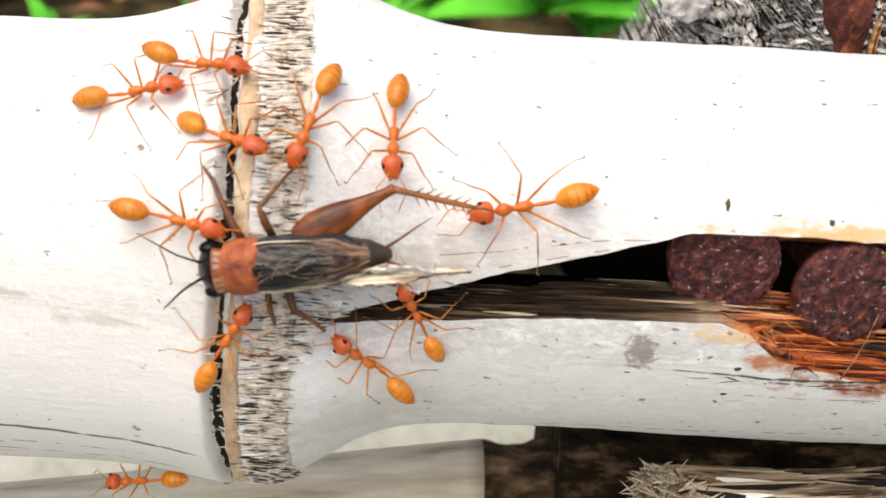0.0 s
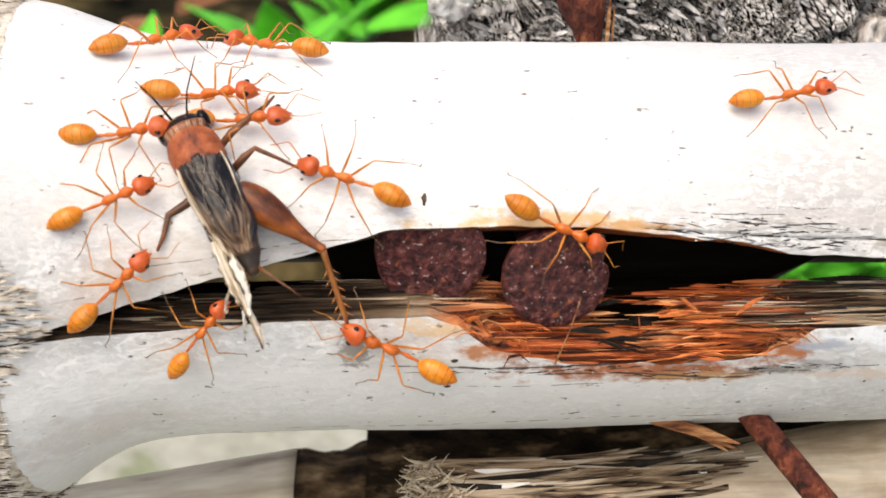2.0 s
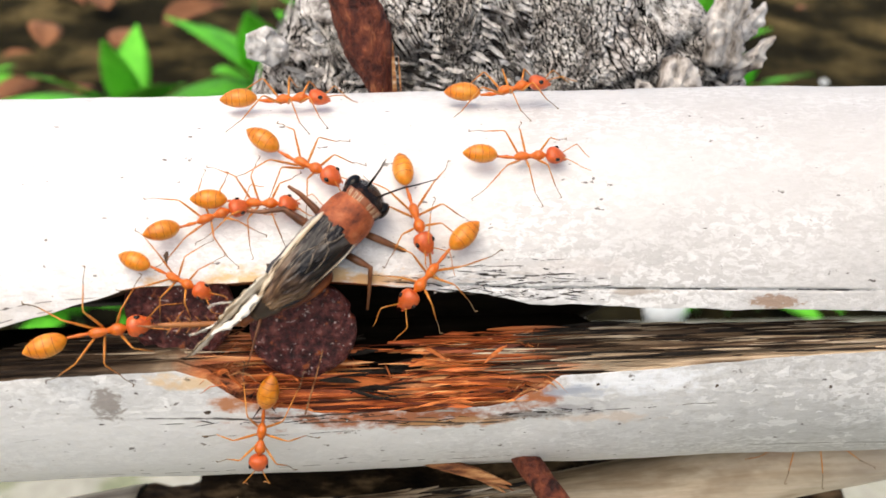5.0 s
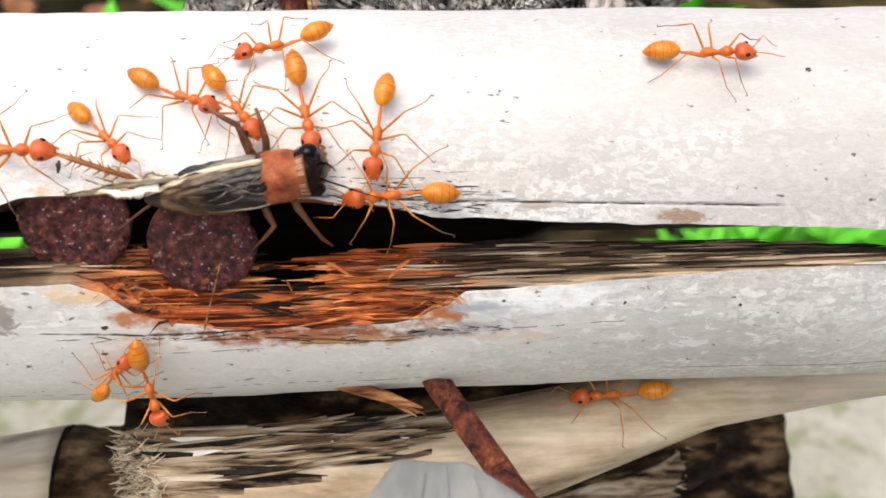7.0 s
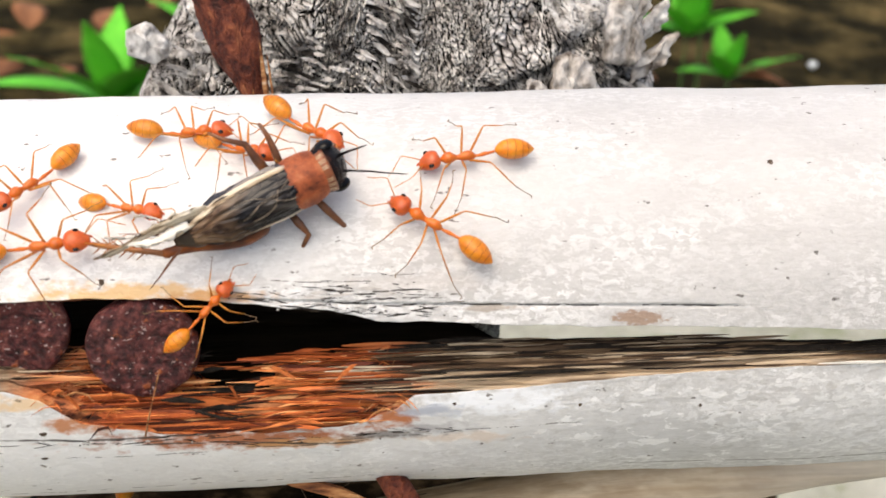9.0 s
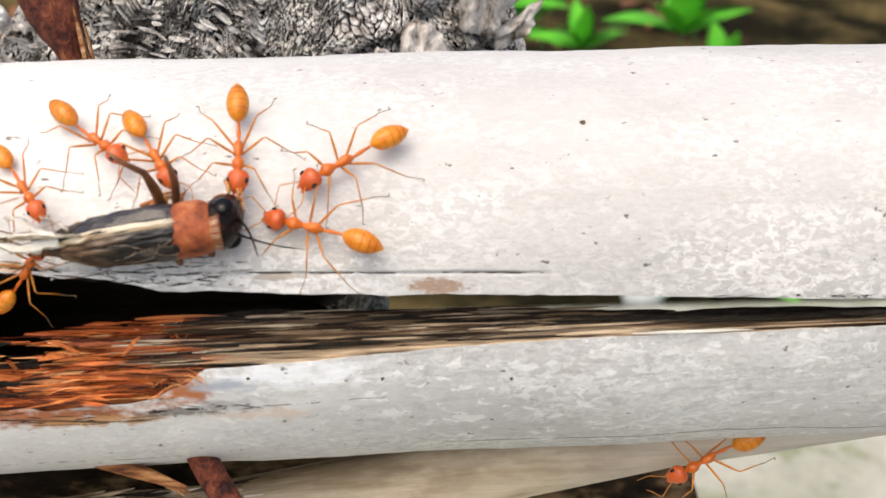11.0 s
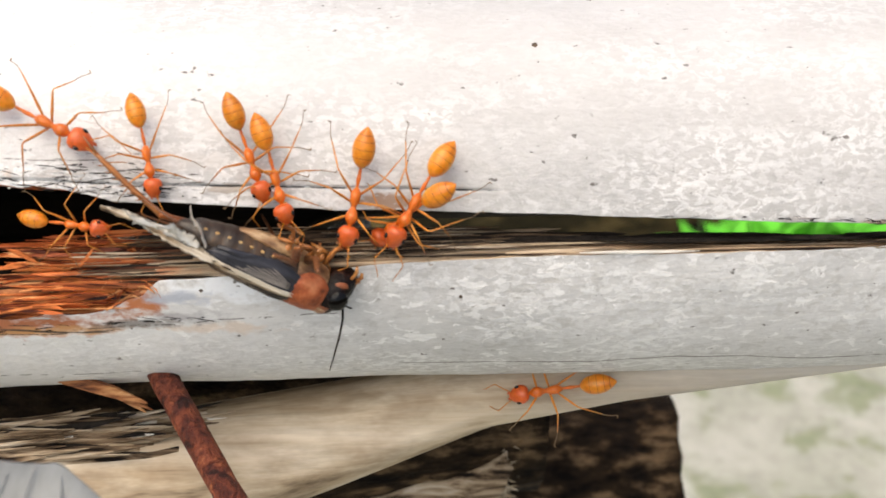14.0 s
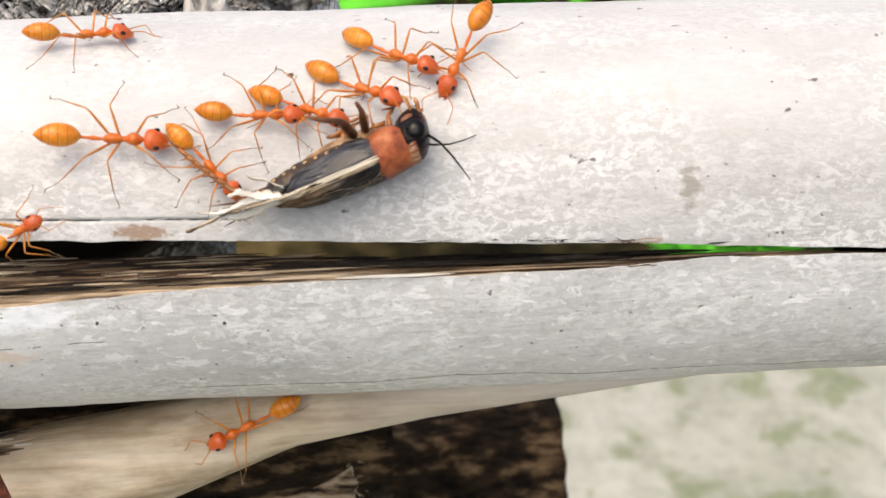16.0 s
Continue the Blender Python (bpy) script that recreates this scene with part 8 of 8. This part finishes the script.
    walk(ant, placed(ROD, 0.0045, [
            (0, 125, 60, -178, 0, 0),
            (0.57, 124.75, 60.03, -178, 0, 0),
            (1.14, 124.06, 60.11, -178, 0, 0),
            (1.71, 122.99, 60.24, -178, 0, 0),
            (2.29, 121.63, 60.4, -178, 0, 0),
            (2.86, 120.04, 60.58, -178, 0, 0),
            (3.43, 118.31, 60.79, -178, 0, 0),
            (4, 116.5, 61, -178, 0, 0),
            (4.57, 114.69, 61.21, -178, 0, 0),
            (5.14, 112.96, 61.42, -178, 0, 0),
            (5.71, 111.37, 61.6, -178, 0, 0),
            (6.29, 110.01, 61.76, -178, 0, 0),
            (6.86, 108.94, 61.89, -178, 0, 0),
            (7.43, 108.25, 61.97, -178, 0, 0),
            (8, 108, 62, -178, 0, 0),
            (8.5, 98.96, 52.8, -175.67, 0.01, -0.91),
            (9, 82.17, 35.7, -171.33, 0.03, -2.59),
            (9.5, 73.13, 26.5, -169, 0.04, -3.5),
            (10, 72.16, 25.56, -167.75, 0.04, -3.13),
            (10.5, 69.84, 23.33, -164.78, 0.03, -2.23),
            (11, 67.08, 20.67, -161.22, 0.01, -1.17),
            (11.5, 64.76, 18.44, -158.25, 0, -0.27),
            (12, 63.79, 17.5, -157, 0, 0.1),
            (12.5, 64.87, 15.2, -145, -0.11, -5.1),
            (13, 64.33, 20.7, -156, -0.05, -1.6),
            (13.5, 63.8, 27.9, -165, -0.04, 0.3),
            (14, 56.67, 35.2, -182, -0.02, 0),
            (14.5, 50.1, 56.4, -186, -0.1, -18.3),
            (15, 48.97, 48.8, -170, -0.06, -15.3),
            (15.5, 46.75, 42.6, -160, 0.01, 0.8),
            (16, 46.25, 40.5, -164, 0.04, 3.6),
        ]))
    stride(legs, 1.16, 48, 1.7, 15)
    ant, legs = weaver_ant("weaver_ant", "orange weaver ant walking over the bamboo pole", 1.0, 12)
    walk(ant, placed(POLE, RADIUS, [
            (0, 22, 150, -10, 0, 0),
            (0.6, 22.17, 150, -9.93, 0, 0),
            (1.2, 22.67, 150, -9.72, 0, 0),
            (1.8, 23.46, 150, -9.39, 0, 0),
            (2.4, 24.5, 150, -8.96, 0, 0),
            (3, 25.75, 150, -8.44, 0, 0),
            (3.6, 27.18, 150, -7.84, 0, 0),
            (4.2, 28.76, 150, -7.18, 0, 0),
            (4.8, 30.45, 150, -6.48, 0, 0),
            (5.4, 32.21, 150, -5.75, 0, 0),
            (6, 34, 150, -5, 0, 0),
            (6.6, 35.79, 150, -4.25, 0, 0),
            (7.2, 37.55, 150, -3.52, 0, 0),
            (7.8, 39.24, 150, -2.82, 0, 0),
            (8.4, 40.82, 150, -2.16, 0, 0),
            (9, 42.25, 150, -1.56, 0, 0),
            (9.6, 43.5, 150, -1.04, 0, 0),
            (10.2, 44.54, 150, -0.61, 0, 0),
            (10.8, 45.33, 150, -0.28, 0, 0),
            (11.4, 45.83, 150, -0.07, 0, 0),
            (12, 46, 150, 0, 0, 0),
            (12.5, 49.63, 142.22, -5.19, 0, 0),
            (13, 56.37, 127.78, -14.81, 0, 0),
            (13.5, 60, 120, -20, 0, 0),
            (14, 63, 106, -15, 0, 0),
            (14.5, 66, 92, -10, 0, 0),
            (15, 54.22, 77.3, -6, -0.05, 6.9),
            (15.5, 65.45, 72.3, -9, 0.01, -1.3),
            (16, 72.23, 77, 7, 0.05, -2.9),
        ]))
    stride(legs, 1.0, 49, 1.7, 15)
    ant, legs = weaver_ant("weaver_ant", "orange weaver ant walking over the bamboo pole", 1.08, 13)
    walk(ant, placed(POLE, RADIUS, [
            (0, -16.51, 59.9, -17, -0.12, 17.4),
            (0.5, -11.32, 58, -19, -0.09, 11.5),
            (1, -0.36, 63.7, -3, -0.04, 1.4),
            (1.5, 8.99, 62.1, -10, -0.1, 9.5),
            (2, 8.06, 64.3, -3, -0.08, 8.7),
            (2.5, 9.59, 69.3, -24, -0.19, 26.1),
            (3, 16.45, 80, 27, 0.04, 2.4),
            (3.5, 24.01, 90.3, 16, 0.2, 7.4),
            (4, 32.93, 90.2, -16, -0.11, 8.5),
            (4.5, 44.93, 83.7, -23, -0.13, 9.5),
            (5, 55.4, 87.6, 2, 0.33, 11),
            (5.5, 68, 82, 0, 0, 0),
            (6, 80, 81, 0, 0, 0),
            (6.5, 92, 80, 0, 0, 0),
            (6.9, 103.5, 87.5, 0, 0, 0),
            (7.3, 115, 95, 0, 0, 0),
            (7.87, 124.07, 98.89, 0, 0, 0),
            (8.43, 140.93, 106.11, 0, 0, 0),
            (9, 150, 110, 0, 0, 0),
            (9.58, 150.59, 110.59, 0, 0, 0),
            (10.17, 152.22, 112.22, 0, 0, 0),
            (10.75, 154.69, 114.69, 0, 0, 0),
            (11.33, 157.78, 117.78, 0, 0, 0),
            (11.92, 161.28, 121.28, 0, 0, 0),
            (12.5, 165, 125, 0, 0, 0),
            (13.08, 168.72, 128.72, 0, 0, 0),
            (13.67, 172.22, 132.22, 0, 0, 0),
            (14.25, 175.31, 135.31, 0, 0, 0),
            (14.83, 177.78, 137.78, 0, 0, 0),
            (15.42, 179.41, 139.41, 0, 0, 0),
            (16, 180, 140, 0, 0, 0),
        ]))
    stride(legs, 1.08, 50, 1.7, 16)
    ant, legs = weaver_ant("weaver_ant", "orange weaver ant walking over the bamboo pole", 1.08, 14)
    walk(ant, placed(POLE, RADIUS, [
            (0, -21.78, 54.7, 1, -0.1, 21.3),
            (0.5, -19.66, 47.9, -11, -0.09, 14.1),
            (1, -10.95, 57.3, -2, -0.11, 23.2),
            (1.5, -2.87, 70.3, -8, -0.07, 10.6),
            (2, 2.61, 84.8, 26, 0.01, 0.3),
            (2.5, 4.13, 98.7, 35, 0.59, 14.6),
            (3, 5.42, 98.2, 29, 0.24, 7),
            (3.5, 6.61, 101.6, -5, 0.61, 7.4),
            (4, 11.18, 101.2, -2, 0.49, -0.9),
            (4.5, 23.73, 87.2, 30, -0.02, -1.2),
            (5, 34.82, 86, 4, 0.12, -0.2),
            (5.5, 40.14, 83.57, 2.54, 0.12, 0.78),
            (6, 52.81, 77.76, -0.93, 0.12, 3.11),
            (6.5, 67.95, 70.84, -5.07, 0.12, 5.89),
            (7, 80.62, 65.03, -8.54, 0.12, 8.22),
            (7.5, 85.94, 62.6, -10, 0.12, 9.2),
            (8, 100, 68, 0, 0, 0),
            (8.5, 111, 74, 0, 0, 0),
            (9, 122, 80, 0, 0, 0),
            (9.5, 126.47, 82.08, 0, 0, 0),
            (10, 137.14, 87.04, 0, 0, 0),
            (10.5, 149.86, 92.96, 0, 0, 0),
            (11, 160.53, 97.92, 0, 0, 0),
            (11.5, 165, 100, 0, 0, 0),
            (12.06, 165.64, 101.29, 0, 0, 0),
            (12.62, 167.34, 104.69, 0, 0, 0),
            (13.19, 169.75, 109.49, 0, 0, 0),
            (13.75, 172.5, 115, 0, 0, 0),
            (14.31, 175.25, 120.51, 0, 0, 0),
            (14.88, 177.66, 125.31, 0, 0, 0),
            (15.44, 179.36, 128.71, 0, 0, 0),
            (16, 180, 130, 0, 0, 0),
        ]))
    stride(legs, 1.08, 51, 1.7, 16)
    ant, legs = weaver_ant("weaver_ant", "orange weaver ant walking over the bamboo pole", 1.08, 15)
    walk(ant, placed(POLE, RADIUS, [
            (0, 50, 36, -178, 0, 0),
            (0.5, 35.46, 41.1, -175, -0.04, 9.8),
            (1, 22.93, 53.7, -180, -0.07, 9.4),
            (1.5, 23.86, 68.4, -219, 0.01, 0.8),
            (2, 13.69, 85.2, -199, 0.01, 0.8),
            (2.5, 13.92, 92.6, -207, 0.16, 7.1),
            (3, 13.67, 94.9, -217, -0.14, -4.9),
            (3.5, 8.33, 87.9, -182, 0, 0.3),
            (4, -4, 86, -175, 0, 0),
            (4.5, -13, 87, -176.5, 0, 0),
            (5, -22, 88, -178, 0, 0),
            (5.5, -26.38, 89.09, -178.31, 0, 0),
            (6, -36, 91.5, -179, 0, 0),
            (6.5, -45.62, 93.91, -179.69, 0, 0),
            (7, -50, 95, -180, 0, 0),
            (7.6, -50.19, 95.45, -180, 0, 0),
            (8.2, -50.73, 96.7, -180, 0, 0),
            (8.8, -51.56, 98.64, -180, 0, 0),
            (9.4, -52.63, 101.14, -180, 0, 0),
            (10, -53.89, 104.07, -180, 0, 0),
            (10.6, -55.28, 107.32, -180, 0, 0),
            (11.2, -56.75, 110.75, -180, 0, 0),
            (11.8, -58.25, 114.25, -180, 0, 0),
            (12.4, -59.72, 117.68, -180, 0, 0),
            (13, -61.11, 120.93, -180, 0, 0),
            (13.6, -62.37, 123.86, -180, 0, 0),
            (14.2, -63.44, 126.36, -180, 0, 0),
            (14.8, -64.27, 128.3, -180, 0, 0),
            (15.4, -64.81, 129.55, -180, 0, 0),
            (16, -65, 130, -180, 0, 0),
        ]))
    stride(legs, 1.08, 52, 1.7, 16)
    ant, legs = weaver_ant("weaver_ant", "orange weaver ant walking over the bamboo pole", 1.0, 16)
    walk(ant, placed(POLE, RADIUS, [
            (0, 60, 80, -20, 0, 0),
            (0.5, 58.25, 71, -10, 0, 0),
            (1, 56.5, 62, 0, 0, 0),
            (1.5, 56.1, 60.9, 2, -0.01, -2.6),
            (2, 56.99, 63.4, 2, 0.18, 14.7),
            (2.5, 56.15, 60.3, -4, 0.05, 4.9),
            (3, 55.83, 59.9, -7, 0.02, 1.9),
            (3.5, 55.24, 60.1, -14, -0.01, -0.9),
            (4, 55.08, 60.4, -11, -0.07, -5.5),
            (4.5, 55.38, 61, -26, -0.14, 10.4),
            (5, 55.78, 61.3, -1, 0.01, 0.9),
            (5.5, 54.47, 62.36, -19.51, 0.01, 0.93),
            (6, 51.35, 64.89, -63.66, 0.02, 1.01),
            (6.5, 47.63, 67.91, -116.34, 0.03, 1.09),
            (7, 44.51, 70.44, -160.49, 0.04, 1.17),
            (7.5, 43.2, 71.5, -179, 0.04, 1.2),
            (8, 37.5, 74, -175, 0.16, 3.3),
            (8.5, 32.68, 69.3, -209, -0.15, -17.9),
            (9, 29.34, 59.1, -131, -0.16, 13),
            (9.5, 22, 50, -150, 0, 0),
            (9.85, 18, 45, -155, 0, 0),
            (10.2, 14, 40, -160, 0, 0),
            (10.8, 6.48, 42.59, -164.67, 0, 0),
            (11.4, -7.48, 47.41, -173.33, 0, 0),
            (12, -15, 50, -178, 0, 0),
            (12.57, -16.94, 53.32, -178, 0, 0),
            (13.14, -21.94, 61.9, -178, 0, 0),
            (13.71, -28.78, 73.62, -178, 0, 0),
            (14.29, -36.22, 86.38, -178, 0, 0),
            (14.86, -43.06, 98.1, -178, 0, 0),
            (15.43, -48.06, 106.68, -178, 0, 0),
            (16, -50, 110, -178, 0, 0),
        ]))
    stride(legs, 1.0, 53, 1.3, 10)
    ant, legs = weaver_ant("weaver_ant", "orange weaver ant walking over the bamboo pole", 1.08, 17)
    walk(ant, placed(POLE, RADIUS, [
            (0, -0.89, 48.6, -89, -0.11, 11.2),
            (0.5, 4.84, 46.7, -116, -0.13, 14),
            (1, 12.78, 58.6, -116, -0.16, 13.4),
            (1.5, 20.94, 51.8, -64, -0.14, 13.3),
            (2, 36.46, 29.8, -24, -0.07, -9.8),
            (2.5, 40.56, 21.6, -69, -0.1, -13.2),
            (3, 36.02, 2.9, -99, 0.08, 6),
            (3.5, 34.3, -6.1, -94, -0.05, -3.6),
            (4, 33.99, -6.4, -96, -0.01, -1),
            (4.5, 33.89, -9.6, -92, 0.37, 19.7),
            (5, 33.56, -8.6, -99, 0.3, 16.9),
            (5.5, 33.37, -10.42, -96.71, 0.34, 17.85),
            (6, 32.9, -14.76, -91.26, 0.44, 20.1),
            (6.5, 32.35, -19.94, -84.74, 0.57, 22.8),
            (7, 31.88, -24.28, -79.29, 0.67, 25.05),
            (7.5, 31.69, -26.1, -77, 0.71, 26),
            (8, 31.39, -35.4, -82, 1.05, 21.8),
            (8.5, 31, -52, -85, 0, 0),
            (8.9, 31, -73.5, -85, 0, 0),
            (9.3, 31, -95, -85, 0, 0),
            (9.86, 30.78, -95.49, -84.51, 0, 0),
            (10.42, 30.19, -96.85, -83.15, 0, 0),
            (10.98, 29.28, -98.91, -81.09, 0, 0),
            (11.53, 28.15, -101.48, -78.52, 0, 0),
            (12.09, 26.86, -104.4, -75.6, 0, 0),
            (12.65, 25.5, -107.5, -72.5, 0, 0),
            (13.21, 24.14, -110.6, -69.4, 0, 0),
            (13.77, 22.85, -113.52, -66.48, 0, 0),
            (14.32, 21.72, -116.09, -63.91, 0, 0),
            (14.88, 20.81, -118.15, -61.85, 0, 0),
            (15.44, 20.22, -119.51, -60.49, 0, 0),
            (16, 20, -120, -60, 0, 0),
        ]))
    stride(legs, 1.08, 54, 1.6, 14)
    ant, legs = weaver_ant("weaver_ant", "orange weaver ant walking on the bamboo rod below", 1.16, 18)
    walk(ant, placed(ROD, 0.0045, [
            (0, 100, 70, -178, 0, 0),
            (0.56, 98.35, 70.17, -177.93, 0, 0),
            (1.11, 93.94, 70.63, -177.75, 0, 0),
            (1.67, 87.56, 71.3, -177.48, 0, 0),
            (2.22, 79.98, 72.09, -177.17, 0, 0),
            (2.78, 72.02, 72.91, -176.83, 0, 0),
            (3.33, 64.44, 73.7, -176.52, 0, 0),
            (3.89, 58.06, 74.37, -176.25, 0, 0),
            (4.44, 53.65, 74.83, -176.07, 0, 0),
            (5, 52, 75, -176, 0, 0),
            (5.5, 50.54, 73.62, -177.35, 0.01, -0.02),
            (6, 47.06, 70.32, -180.58, 0.03, -0.07),
            (6.5, 42.91, 66.38, -184.42, 0.05, -0.13),
            (7, 39.43, 63.08, -187.65, 0.07, -0.18),
            (7.5, 37.97, 61.7, -189, 0.08, -0.2),
            (8, 30.3, 72.2, -184, 0.07, 0.6),
            (8.5, 29.33, 81.9, -199, -0.19, -12.9),
            (9, 12, 60, -178, 0, 0),
            (9.6, 6, -30, -178, 0, 0),
            (10.18, 6, -31.63, -178, 0, 0),
            (10.76, 6, -36.1, -178, 0, 0),
            (11.35, 6, -42.78, -178, 0, 0),
            (11.93, 6, -51.04, -178, 0, 0),
            (12.51, 6, -60.24, -178, 0, 0),
            (13.09, 6, -69.76, -178, 0, 0),
            (13.67, 6, -78.96, -178, 0, 0),
            (14.25, 6, -87.22, -178, 0, 0),
            (14.84, 6, -93.9, -178, 0, 0),
            (15.42, 6, -98.37, -178, 0, 0),
            (16, 6, -100, -178, 0, 0),
        ]))
    stride(legs, 1.16, 55, 1.7, 15)
    ant, legs = weaver_ant("weaver_ant", "orange weaver ant walking on the bamboo rod below", 1.0, 19)
    walk(ant, placed(LEFT_ROD, 0.0106, [
            (0, 17.54, 59.9, 179, -0.07, -16.7),
            (0.5, 5.67, 61.3, 172, -0.08, -27.2),
            (1, -6, 62, 178, 0, 0),
            (1.5, -17, 62, 178, 0, 0),
            (2, -28, 62, 178, 0, 0),
            (2.5, -33, 62.31, 178, 0, 0),
            (3, -44, 63, 178, 0, 0),
            (3.5, -55, 63.69, 178, 0, 0),
            (4, -60, 64, 178, 0, 0),
            (4.6, -60.11, 64, 178, 0, 0),
            (5.2, -60.42, 64, 178, 0, 0),
            (5.8, -60.91, 64, 178, 0, 0),
            (6.4, -61.56, 64, 178, 0, 0),
            (7, -62.34, 64, 178, 0, 0),
            (7.6, -63.24, 64, 178, 0, 0),
            (8.2, -64.23, 64, 178, 0, 0),
            (8.8, -65.28, 64, 178, 0, 0),
            (9.4, -66.38, 64, 178, 0, 0),
            (10, -67.5, 64, 178, 0, 0),
            (10.6, -68.62, 64, 178, 0, 0),
            (11.2, -69.72, 64, 178, 0, 0),
            (11.8, -70.77, 64, 178, 0, 0),
            (12.4, -71.76, 64, 178, 0, 0),
            (13, -72.66, 64, 178, 0, 0),
            (13.6, -73.44, 64, 178, 0, 0),
            (14.2, -74.09, 64, 178, 0, 0),
            (14.8, -74.58, 64, 178, 0, 0),
            (15.4, -74.89, 64, 178, 0, 0),
            (16, -75, 64, 178, 0, 0),
        ]))
    stride(legs, 1.0, 56, 1.7, 15)


motions()
